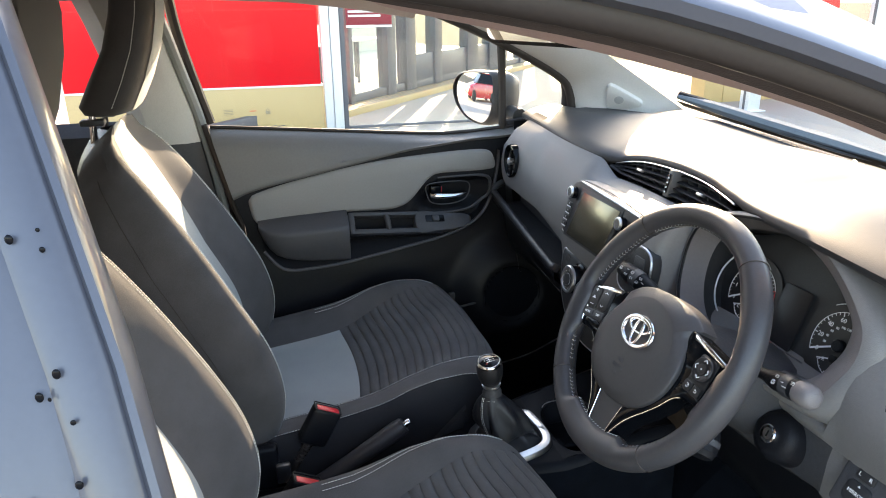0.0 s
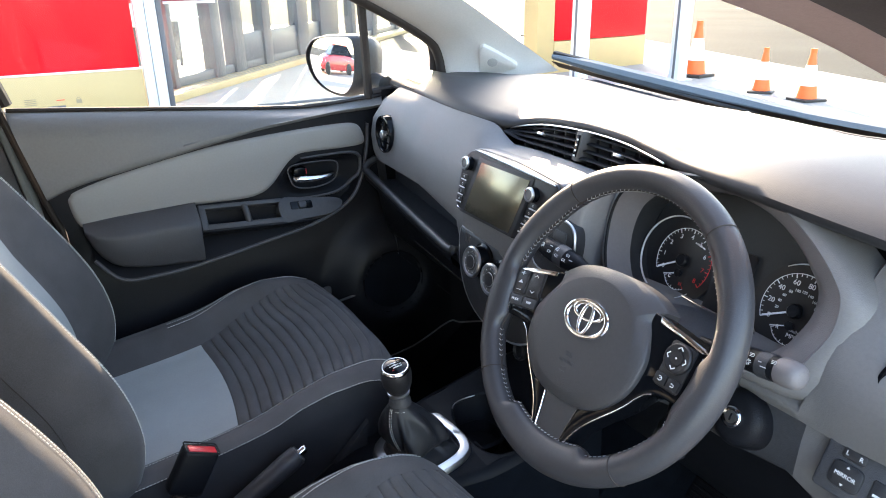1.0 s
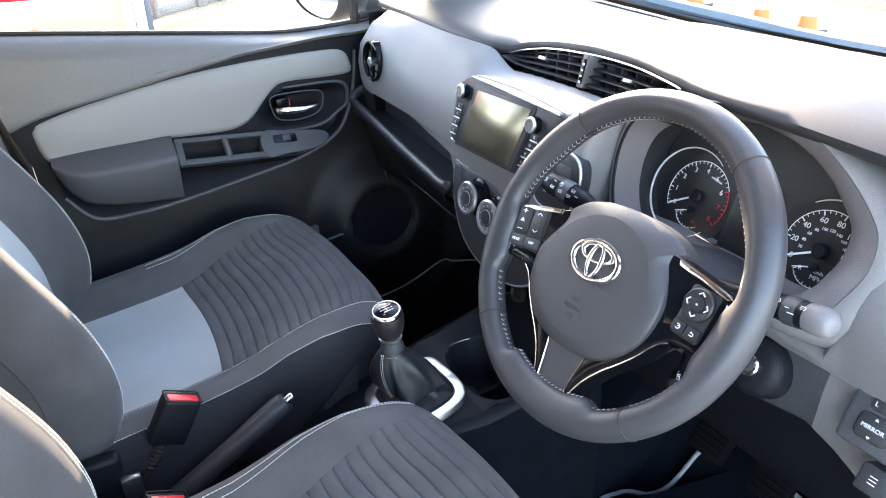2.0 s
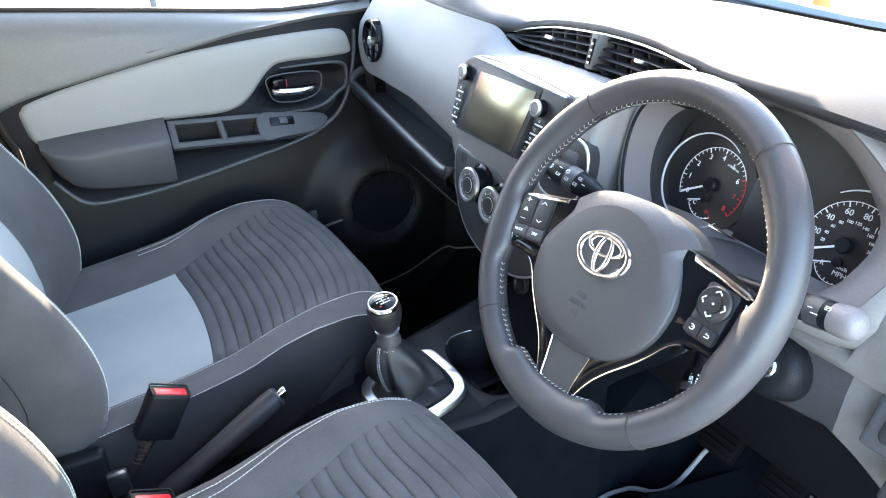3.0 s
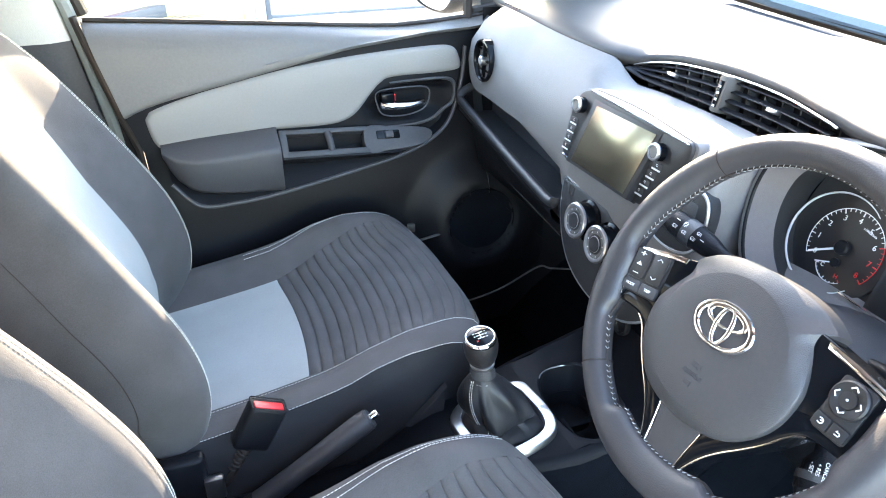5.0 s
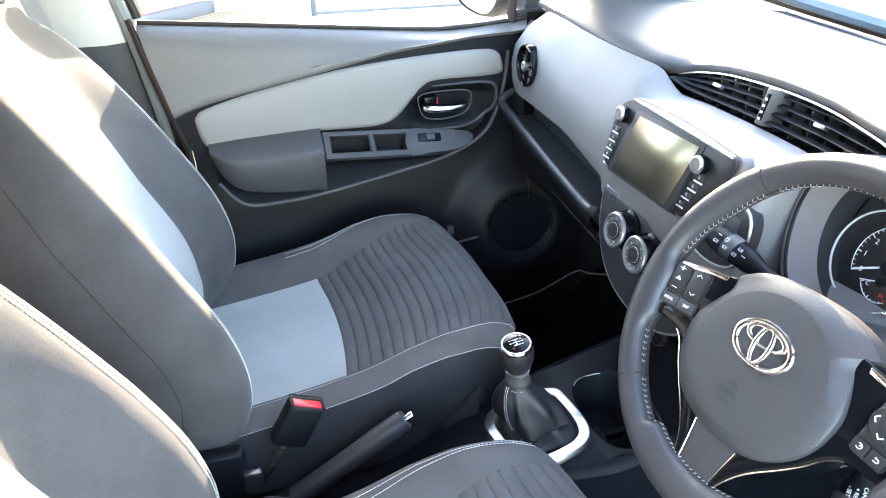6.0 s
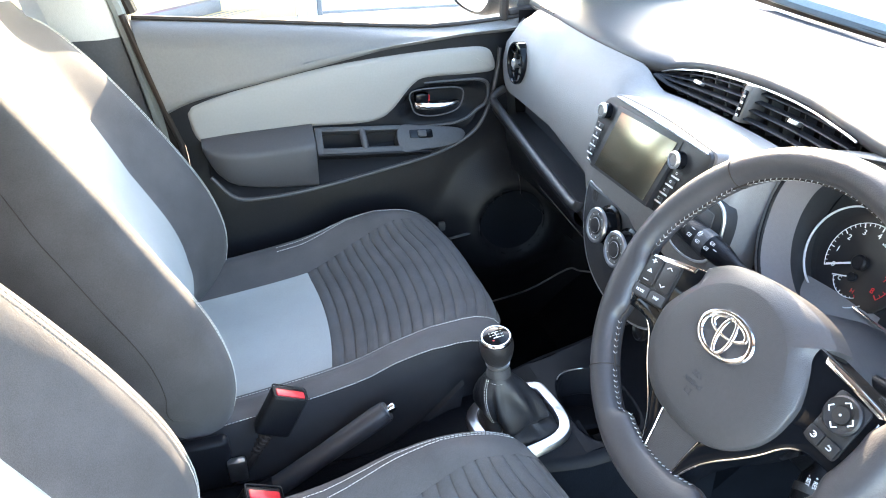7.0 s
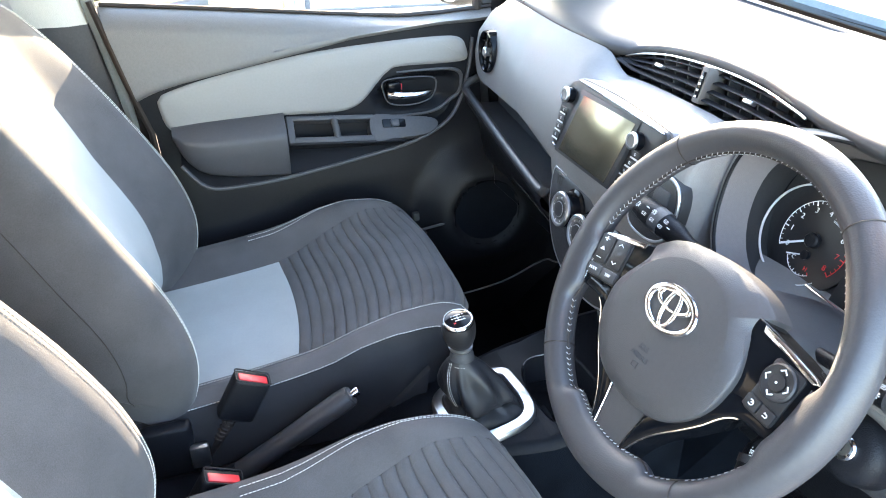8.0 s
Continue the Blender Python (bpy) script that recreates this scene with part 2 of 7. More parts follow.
def plate(outline, depth, r=0.0, m=None, seg=2):
    """A slab: outline (a, b) in the xy plane, its front at z = 0 and its back at z = -depth, with the front edge rounded by r."""
    o = [Vector((p[0], p[1], 0)) for p in outline]
    area = sum(o[i].x * o[(i + 1) % len(o)].y - o[(i + 1) % len(o)].x * o[i].y for i in range(len(o)))
    if area < 0:
        o.reverse()
    n = len(o)
    rows = [[p - Vector((0, 0, depth)) for p in o]]

    def inset(d):
        res = []
        for i in range(n):
            a, b, c = o[i - 1], o[i], o[(i + 1) % n]
            t1, t2 = (b - a).normalized(), (c - b).normalized()
            nn = Vector((-(t1.y + t2.y), t1.x + t2.x, 0))
            nn = nn.normalized() if nn.length > 1e-6 else Vector((0, 0, 0))
            k = max(0.5, nn.dot(Vector((-t1.y, t1.x, 0))))
            res.append(b + nn * (d / k))
        return res
    if r:
        for s in range(seg + 1):
            a = s / seg * math.pi / 2
            rows.append([p - Vector((0, 0, r * (1 - math.sin(a)))) for p in inset(r * (1 - math.cos(a)))])
    else:
        rows.append(o)
    bm = loft(rows, True)
    if m is not None:
        bm.transform(m)
    return bm


def round_rect(x0, x1, y0, y1, r, n=4):
    out = []
    for cx, cy, a0 in ((x1 - r, y1 - r, 0), (x0 + r, y1 - r, 90), (x0 + r, y0 + r, 180), (x1 - r, y0 + r, 270)):
        for k in range(n + 1):
            a = radians(a0 + 90 * k / n)
            out.append((cx + r * math.cos(a), cy + r * math.sin(a)))
    return out


def frame_m(o, a, b, c):
    """The pose whose x, y, z axes are a, b, c at o."""
    a, b, c = (Vector(v).normalized() for v in (a, b, c))
    return Matrix(((a.x, b.x, c.x, o[0]), (a.y, b.y, c.y, o[1]), (a.z, b.z, c.z, o[2]), (0, 0, 0, 1)))


def rear_m(x, y, z, lean=0.0):
    """Frame of a panel that faces the seats: local x to the right (car's right), local y up, local z to the rear; lean degrees tips it back."""
    a = radians(lean)
    return frame_m((x, y, z), (0, -1, 0), (math.sin(a), 0, math.cos(a)), (-math.cos(a), 0, math.sin(a)))


def left_door_m(y):
    """Frame on the far door: local x = car's front, local y = up, local z towards the cabin."""
    return frame_m((0, y, 0), (1, 0, 0), (0, 0, 1), (0, -1, 0))


def dashes(pts, step=0.006, length=0.0040, rad=0.00055, lift=(0, 0, 0)):
    """Stitches along a polyline."""
    P = [Vector(p) + Vector(lift) for p in pts]
    verts, faces = [], []
    acc = 0.0
    for a, b in zip(P, P[1:]):
        L = (b - a).length
        if L < 1e-6:
            continue
        d = (b - a) / L
        s = d.cross(Vector((0.3, 0.2, 1))).normalized()
        w = d.cross(s)
        while acc < L:
            p, q = a + d * acc, a + d * (acc + length)
            i = len(verts)
            for c in (p, q):
                verts += [c + s * rad, c + w * rad, c - s * rad, c - w * rad]
            faces += [(i + k, i + (k + 1) % 4, i + 4 + (k + 1) % 4, i + 4 + k) for k in range(4)] + [(i, i + 1, i + 2, i + 3), (i + 4, i + 5, i + 6, i + 7)]
            acc += step
        acc -= L
    me = bpy.data.meshes.new("tmp")
    me.from_pydata(verts, [], faces)
    bm = bmesh.new()
    bm.from_mesh(me)
    bpy.data.meshes.remove(me)
    return bm


def lettering(text, size, m, depth=0.0003):
    """Raised letters in the built-in font, centred, in the local xy plane of m."""
    cu = bpy.data.curves.new("tmp", "FONT")
    cu.body, cu.size, cu.extrude, cu.align_x, cu.align_y = text, size, depth, "CENTER", "CENTER"
    cu.resolution_u = 3
    ob = bpy.data.objects.new("tmp", cu)
    scene.collection.objects.link(ob)
    me = bpy.data.meshes.new_from_object(ob.evaluated_get(bpy.context.evaluated_depsgraph_get()))
    bpy.data.objects.remove(ob)
    bpy.data.curves.remove(cu)
    bm = bmesh.new()
    bm.from_mesh(me)
    bpy.data.meshes.remove(me)
    bm.transform(m)
    return bm


def lerp(y, ys, vs):
    return float(np.interp(y, ys, vs))


def ease(x, xs, vs):
    """Smooth interpolation without overshoot through (xs, vs)."""
    if x <= xs[0]:
        return vs[0]
    if x >= xs[-1]:
        return vs[-1]
    d = [(vs[i + 1] - vs[i]) / (xs[i + 1] - xs[i]) for i in range(len(xs) - 1)]
    g = [d[0]] + [0 if a * b <= 0 else 2 * a * b / (a + b) for a, b in zip(d, d[1:])] + [d[-1]]
    i = max(k for k in range(len(d)) if xs[k] <= x)
    h = xs[i + 1] - xs[i]
    t = (x - xs[i]) / h
    return (1 + 2 * t) * (1 - t) ** 2 * vs[i] + t * (1 - t) ** 2 * h * g[i] + t * t * (3 - 2 * t) * vs[i + 1] + t * t * (t - 1) * h * g[i + 1]


# ---- ground and surroundings ----
GROUND_Z = -0.08
bm = bmesh.new()
bmesh.ops.create_grid(bm, x_segments=2, y_segments=2, size=300)
bm.transform(Matrix.Translation((0, 0, GROUND_Z)))
solid("ground", bm, ASPHALT, "sunlit grey asphalt of a car park", "ground", "structure")

# ---- car body shell ----
# floor pan with a central tunnel
rows = []
for x in (-0.75, 0.10, 0.55, 0.80, 0.98, 1.15, 1.22):
    h = lerp(x, (-0.75, 0.1, 0.8, 0.98, 1.15, 1.22), (0.24, 0.22, 0.20, 0.22, 0.40, 0.58))
    t = lerp(x, (-0.75, 0.8, 1.15, 1.22), (0.14, 0.14, 0.08, 0.02))
    rows.append([(x, y, h + t * max(0, min(1, (0.13 - abs(y)) / 0.05))) for y in (-0.74, -0.4, -0.13, -0.10, -0.07, 0.07, 0.10, 0.13, 0.4, 0.74)])
solid("floor", loft(rows), CARPET, "black carpeted car floor with a raised tunnel", "floor", "structure")
# closing panels: rear bulkhead, sill, roof
solid("wall_rear", box(-0.85, -0.80, -0.72, 0.72, 0.2, 1.30, 0.01), DARK_PLASTIC, "dark rear end of the cabin", "wall", "structure")
solid("wall_front", loft([[(1.22, y, 0.55), (1.30, y, 0.75), (1.33, y, 0.97)] for y in (-0.72, 0, 0.72)]), CARPET, "black bulkhead under the dashboard", "wall", "structure")


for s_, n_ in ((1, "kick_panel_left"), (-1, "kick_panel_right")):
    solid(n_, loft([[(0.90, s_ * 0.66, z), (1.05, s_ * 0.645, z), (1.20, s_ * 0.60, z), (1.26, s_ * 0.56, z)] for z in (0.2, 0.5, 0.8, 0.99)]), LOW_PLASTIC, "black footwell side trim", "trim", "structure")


def rail_y(z):
    """Half width of the cabin at a height."""
    return lerp(z, (0.3, 0.7, 1.0, 1.2, 1.32, 1.40), (0.74, 0.75, 0.715, 0.655, 0.60, 0.52))


# roof, curved, with the cloth lining below
def roof_z(x, y):
    return lerp(x, (-0.9, -0.5, 0.0, 0.4, 0.62), (1.30, 1.37, 1.40, 1.385, 1.35)) - 0.10 * (y / 0.58) ** 4


rows = [[(x, y, roof_z(x, y) - 0.01) for y in np.linspace(-0.57, 0.57, 13)] for x in np.linspace(-0.9, 0.62, 12)]
solid("ceiling", loft(rows), HEADLINER, "pale cloth headliner", "ceiling", "structure")
rows = [[(x, y, roof_z(x, y) + 0.03) for y in np.linspace(-0.60, 0.60, 13)] for x in np.linspace(-0.9, 0.64, 12)]
solid("roof", loft(rows), PAINT, "blue-grey metallic painted car roof", "roof", "structure")


def a_pillar(side):
    """Points down the inner edge of the front roof pillar (x, y, z)."""
    if side > 0:
        return [Vector(p) for p in ((0.20, 0.585, 1.33), (0.45, 0.600, 1.315), (0.62, 0.612, 1.285), (0.72, 0.622, 1.250), (0.88, 0.640, 1.180), (1.02, 0.652, 1.105), (1.06, 0.657, 1.06), (1.075, 0.660, 0.985))]
    return [Vector((x, side * y, z)) for x, y, z in ((0.30, 0.590, 1.300), (0.50, 0.600, 1.265), (0.70, 0.612, 1.205), (0.90, 0.628, 1.125), (1.08, 0.642, 1.045), (1.20, 0.65, 0.985))]


def pillar(side, name, label):
    t = thing(name, label, "pillar", (1.1, side * 0.64, 0.95), kind="structure")
    pts = spline(a_pillar(side), 4)
    n = len(pts)
    rows_in, rows_seal, rows_out = [], [], []
    for i, p in enumerate(pts):
        d = (pts[min(i + 1, n - 1)] - pts[max(i - 1, 0)]).normalized()
        f = i / (n - 1)
        w = 0.05 + 0.10 * f ** 2            # trim widens to the base
        inn = Vector((0, -side, 0))
        up = d.cross(inn).normalized()
        if up.z < 0:
            up = -up
        c = p
        if side > 0:
            q = spline([(0.30, 0.50, 1.39), (0.60, 0.50, 1.36), (0.80, 0.515, 1.30), (1.00, 0.52, 1.205), (1.16, 0.52, 1.108), (1.30, 0.515, 1.018)], 4)
            e = q[round(f * (len(q) - 1))]
            rows_in.append([c, c + Vector((0.004, -0.018, 0.004)), c.lerp(e, 0.35) + Vector((-0.010, -0.018, 0.0)), c.lerp(e, 0.7) + Vector((-0.006, -0.010, 0.0)), e])
        else:
            q = spline([(0.36, -0.50, 1.285), (0.496, -0.50, 1.257), (0.602, -0.50, 1.231), (0.722, -0.50, 1.199), (0.836, -0.505, 1.159), (1.02, -0.51, 1.085), (1.25, -0.52, 1.0)], 4)
            e = q[round(f * (len(q) - 1))]
            rows_in.append([c, c.lerp(e, 0.3) + Vector((0, 0, -0.012)), c.lerp(e, 0.7) + Vector((0, 0, -0.014)), e + Vector((0, 0, -0.013)), e + Vector((0.03, 0.03, 0.05))])
        # rubber seal round the door opening
        s = c - inn * 0.012 - up * 0.002
        rows_seal.append([s + inn * 0.014 * math.cos(a) + up * 0.014 * math.sin(a) for a in np.linspace(0, 2 * math.pi, 11)[:-1]])
        o = c - inn * 0.02
        out_row = [o + up * 0.0, o - inn * 0.018 + up * 0.004, o - inn * 0.022 + up * 0.012, o - inn * 0.017 + up * 0.018, o + inn * 0.01 + up * 0.027, o + inn * 0.045 + up * 0.040, o + inn * 0.09 + up * 0.060, o + inn * 0.13 + up * 0.078, o + inn * 0.15 + up * 0.06]
        rows_out.append(out_row if side < 0 else [o, o - inn * 0.018 + up * 0.004, o - inn * 0.03 + up * 0.014, o - inn * 0.05 + up * 0.03, o - inn * 0.04 + up * 0.05, o - inn * 0.005 + up * 0.06])
    if side > 0:
        part("inner_trim", loft(rows_in), PILLAR, t, "pale grey pillar trim")
    else:
        mid = [r[1].lerp(r[2], 0.15) for r in rows_in]
        part("inner_trim", loft([[b, r[2], r[3], r[4]] for b, r in zip(mid, rows_in)]), SUN_TINTED_TRIM, t, "pale pillar lining, tinted pink for sunlight")
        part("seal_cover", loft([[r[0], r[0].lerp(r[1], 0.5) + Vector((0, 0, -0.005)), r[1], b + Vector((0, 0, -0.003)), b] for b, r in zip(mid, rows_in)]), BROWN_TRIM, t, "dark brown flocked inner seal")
    part("door_seal", loft(rows_seal, True), RUBBER, t, "black rubber door seal")
    part("outer_skin", loft(rows_out), PAINT, t, "painted outer pillar")
    return t


A_L = pillar(1, "a_pillar_left", "pale grey front pillar with a triangular tweeter cover")
pillar(-1, "a_pillar_right", "front pillar and roof rail with black rubber seal")


def b_pillar(side, name, label):
    t = thing(name, label, "pillar", (0.08, side * 0.68, 0.3), kind="structure")
    zs = (0.30, 0.60, 0.80, 0.98, 1.05, 1.15, 1.25, 1.33)
    xs = (0.14, 0.16, 0.150, 0.126, 0.115, 0.092, 0.07, 0.05)
    dk, lt = [], []
    for z, x in zip(zs, xs):
        y = rail_y(z) - 0.045
        row = [(x - 0.030, side * (y + 0.085), z), (x + 0.005, side * (y + 0.05), z), (x, side * y, z), (x - 0.03, side * (y - 0.018), z), (x - 0.10, side * (y - 0.018), z), (x - 0.14, side * (y + 0.03), z)]
        (dk if z <= 0.98 else lt).append(row)
        if z == 0.98:
            lt.append(row)
    if side < 0:
        shift = lambda rows_: [[(x + lerp(z, (0.9, 1.0, 1.157, 1.19, 1.225, 1.28, 1.33), (0.0, 0.008, 0.014, 0.016, 0.018, 0.022, 0.026)), y, z) for x, y, z in r] for r in rows_]
        dk, lt = shift(dk), shift(lt)
    part("lower_trim", loft(dk), DARK_PLASTIC, t, "dark lower pillar trim")
    # near side gets brown instead of pale trim: its shade is in the colour
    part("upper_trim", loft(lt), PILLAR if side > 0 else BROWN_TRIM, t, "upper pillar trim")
    pts = [(x + (0.012 if side > 0 else 0.0), side * (rail_y(z) - 0.03), z) for z, x in zip(zs, xs)]
    part("door_seal", tube(spline(pts, 3), 0.012, 8), SUNLIT_SEAL if side > 0 else RUBBER, t, "rubber door seal, paled for the sun on it" if side > 0 else "black rubber door seal")
    return t


b_pillar(1, "b_pillar_left", "centre pillar with pale upper and dark lower trim")
b_pillar(-1, "b_pillar_right", "centre pillar with dark lower and shade-darkened upper trim, rubber seal")
# rear door skin beside the open front doorway
rear = thing("rear_door", "closed rear door in wet blue-grey metallic paint", "car door", (-0.2, -0.78, 0.2))
rows = []
for z in np.linspace(0.15, 1.30, 14):
    y = -lerp(z, (0.15, 0.5, 0.8, 1.0, 1.30), (0.79, 0.83, 0.825, 0.785, 0.655))
    xe = lerp(z, (0.15, 0.80, 1.065, 1.147, 1.30), (0.225, 0.222, 0.200, 0.180, 0.140))
    rows.append([(xe - 0.012, y + 0.055, z), (xe - 0.003, y + 0.03, z), (xe, y + 0.012, z), (xe - 0.003, y + 0.0045, z), (xe - 0.0065, y + 0.0035, z), (xe - 0.0085, y + 0.006, z), (xe - 0.0105, y + 0.003, z), (xe - 0.016, y, z), (xe - 0.030, y - 0.0005, z), (xe - 0.034, y + 0.0012, z), (xe - 0.040, y - 0.0008, z), (xe - 0.10, y - 0.004, z), (xe - 0.5, y - 0.002, z), (xe - 0.9, y + 0.02, z)])
part("door_skin", loft(rows), PAINT, rear)
rng = random.Random(4)
drops = []
for k in range(190):
    z = rng.uniform(0.60, 1.2)
    x = lerp(z, (0.15, 0.80, 1.065, 1.147, 1.30), (0.225, 0.222, 0.200, 0.180, 0.140)) - rng.uniform(0.015, 0.13)
    y = -lerp(z, (0.15, 0.5, 0.8, 1.0, 1.30), (0.79, 0.83, 0.825, 0.785, 0.655)) - 0.003
    r = rng.choice((0.0008, 0.0010, 0.0013, 0.0018))
    b = bmesh.new()
    bmesh.ops.create_icosphere(b, subdivisions=2, radius=r, matrix=Matrix.Translation((x, y, z)) @ Matrix.Diagonal((1, 0.5, rng.uniform(0.9, 1.5), 1)))
    drops.append(b)
part("water_drops", join(*drops), GLOSS_BLACK, rear, "scattered water drops", kind="stuff")

# rear of the cabin: far side wall with its window, bench seat
rows = [[(x, 0.70, 0.2), (x, 0.70, 0.75), (x, 0.69, 1.0), (x, 0.715, 1.03)] for x in (-0.82, -0.4, 0.04)]
solid("wall_left", loft(rows), DARK_PLASTIC, "dark rear door trim", "wall", "structure")
rows = [[(x, 0.60, roof_z(x, 0.57) - 0.01), (x, 0.620, 1.315), (x, 0.63, 1.30)] for x in np.linspace(-0.9, 0.16, 8)]
solid("roof_rail_left", loft(rows), HEADLINER, "pale roof rail lining", "trim", "structure")
# same lining mirrored, coloured dark to stand for the unlit near side
solid("roof_rail_right", loft([[(p[0], -p[1], p[2]) for p in r] for r in rows]), BROWN_TRIM, "roof rail lining darkened for shade", "trim", "structure")
solid("rear_pillar_left", loft([[(-0.62, 0.71, 1.0), (-0.45, 0.71, 1.0)], [(-0.72, 0.64, 1.28), (-0.66, 0.64, 1.28)]]), PILLAR, "pale rear pillar trim", "trim", "structure")
rb = thing("rear_bench", "dark cloth rear bench seat", "car seat", (-0.6, 0, 0.25))
part("cushion", box(-0.72, -0.25, -0.62, 0.62, 0.28, 0.52, 0.05, 4), FABRIC, rb)
part("backrest", box(-0.08, 0.08, -0.62, 0.62, 0.0, 0.60, 0.05, 4, m=pose(-0.66, 0, 0.46, 0, -18, 0)), FABRIC, rb)

# windscreen: curved pane between the pillars
def screen_pt(u, v):
    """u across (-1 right .. 1 left), v from the base (0) to the header (1)."""
    y = u * (0.60 - 0.05 * v)
    x = (1.40 - 0.36 * y * y) * (1 - v) + (0.66 - 0.25 * y * y) * v
    z = (0.972 + 0.035 * y + 0.14 * y * y) * (1 - v) + (1.36 - 0.16 * y * y) * v + 0.05 * math.sin(math.pi * v)
    return Vector((x, y, z))


ws = solid("windscreen", loft([[screen_pt(u, v) for u in np.linspace(-1, 1, 17)] for v in np.linspace(0, 1, 9)]), SCREEN_GLASS, "clear curved windscreen", "windscreen", "structure")
ws.visible_shadow = False
hdr = [[screen_pt(u, 0.96) + Vector((0.0, 0, 0.01)), screen_pt(u, 0.97) + Vector((-0.06, 0, -0.015)), screen_pt(u, 1.0) + Vector((-0.12, 0, 0.0))] for u in np.linspace(-1, 1, 13)]
solid("header_trim", loft(hdr), HEADLINER, "pale windscreen header lining", "trim", "structure")
solid("windscreen_shade_band", loft([[screen_pt(u, v) + Vector((-0.004, 0, -0.001)) for u in np.linspace(-0.97, 0.86, 25)] for v in (0.0, 0.013, 0.026, 0.038)]), RUBBER, "black ceramic band along the windscreen foot", "trim", "structure")
# cowl and wipers outside the glass
rows = []
for u in np.linspace(-1.05, 1.05, 17):
    p = screen_pt(u, 0.0)
    p.z -= 0.036 * max(0.0, min(1.0, (u - 0.65) / 0.25))
    rows.append([p + Vector((-0.01, 0, -0.03)), p + Vector((0.02, 0, -0.012)), p + Vector((0.10, 0, -0.02)), p + Vector((0.16, 0, -0.035))])
solid("cowl", loft(rows), LOW_PLASTIC, "black plastic scuttle panel under the windscreen", "trim", "structure")
rows = [[(x, y, lerp(x, (1.50, 1.7, 2.1, 2.3), (0.93, 0.90, 0.80, 0.66)) - 0.10 * (y / 0.8) ** 2) for y in np.linspace(-0.8, 0.8, 13)] for x in np.linspace(1.49, 2.3, 8)]
solid("bonnet", loft(rows), PAINT, "blue-grey metallic bonnet", "bonnet", "structure")


# ---- dashboard ----
dash = thing("dashboard", "grey and charcoal two-tone dashboard with centre air vents", "dashboard", (1.0, 0, 0.5))
E_Y = (-0.70, -0.50, -0.34, -0.235, -0.205, -0.12, -0.04, 0.05, 0.115, 0.145, 0.175, 0.30, 0.52, 0.70)
E_X = (0.876, 0.878, 0.885, 0.899, 0.904, 0.925, 0.932, 0.935, 0.928, 0.912, 0.895, 0.888, 0.900, 0.915)
E_Z = (0.985, 0.998, 1.006, 1.008, 1.012, 1.015, 1.015, 1.010, 1.001, 0.993, 0.996, 1.002, 1.010, 1.012)


def top_edge(y):
    return ease(y, E_Y, E_X), ease(y, E_Y, E_Z)


rows = []
for y in np.linspace(-0.68, 0.630, 60):
    xe, ze = top_edge(y)
    p = screen_pt(y / 0.6, 0.0) if abs(y) < 0.6 else screen_pt(math.copysign(1, y), 0.0)
    xc, zc = p.x - 0.015, p.z
    side = max(0.0, min(1.0, (y - 0.05) / 0.30))          # flatter on the driver side
    brow = max(0.0, min(1.0, (-0.21 - y) / 0.20))          # thick rolled brow over the instruments
    brow = brow * brow * (3 - 2 * brow)
    crest = (ze + 0.014 + 0.016 * brow) * (1 - side) + max(ze + 0.028, 1.028) * side
    swell = 0.55 + 0.45 * side + 0.70 * brow
    low = max(0.0, min(1.0, (y - 0.40) / 0.15))          # falls away towards the far pillar
    crest, zc = crest - 0.020 * low, zc - 0.034 * low
    rows.append([(xe + 0.06, y, ze - 0.030), (xe + 0.012, y, ze - 0.016), (xe + 0.001, y, ze - 0.008), (xe, y, ze - 0.002), (xe + 0.004 + 0.006 * brow, y, ze + 0.004 + 0.002 * brow), (xe + 0.03, y, ze + 0.004 + 0.009 * swell), (xe + 0.08, y, ze + 0.002 + 0.020 * swell), (xe + 0.15, y, crest), (xe + 0.22, y, crest), (xc - 0.12, y, (crest + zc) / 2 + 0.006), (xc - 0.06, y, zc + 0.009), (xc, y, zc - 0.004)])
pad_rows = rows
part("top_pad", loft(rows), PAD_TOP, dash, "charcoal textured top pad", angle=60)

# passenger panel in soft grey
SH_Y, SH_Z = (0.10, 0.16, 0.54, 0.62), (0.786, 0.796, 0.846, 0.858)
rows = []
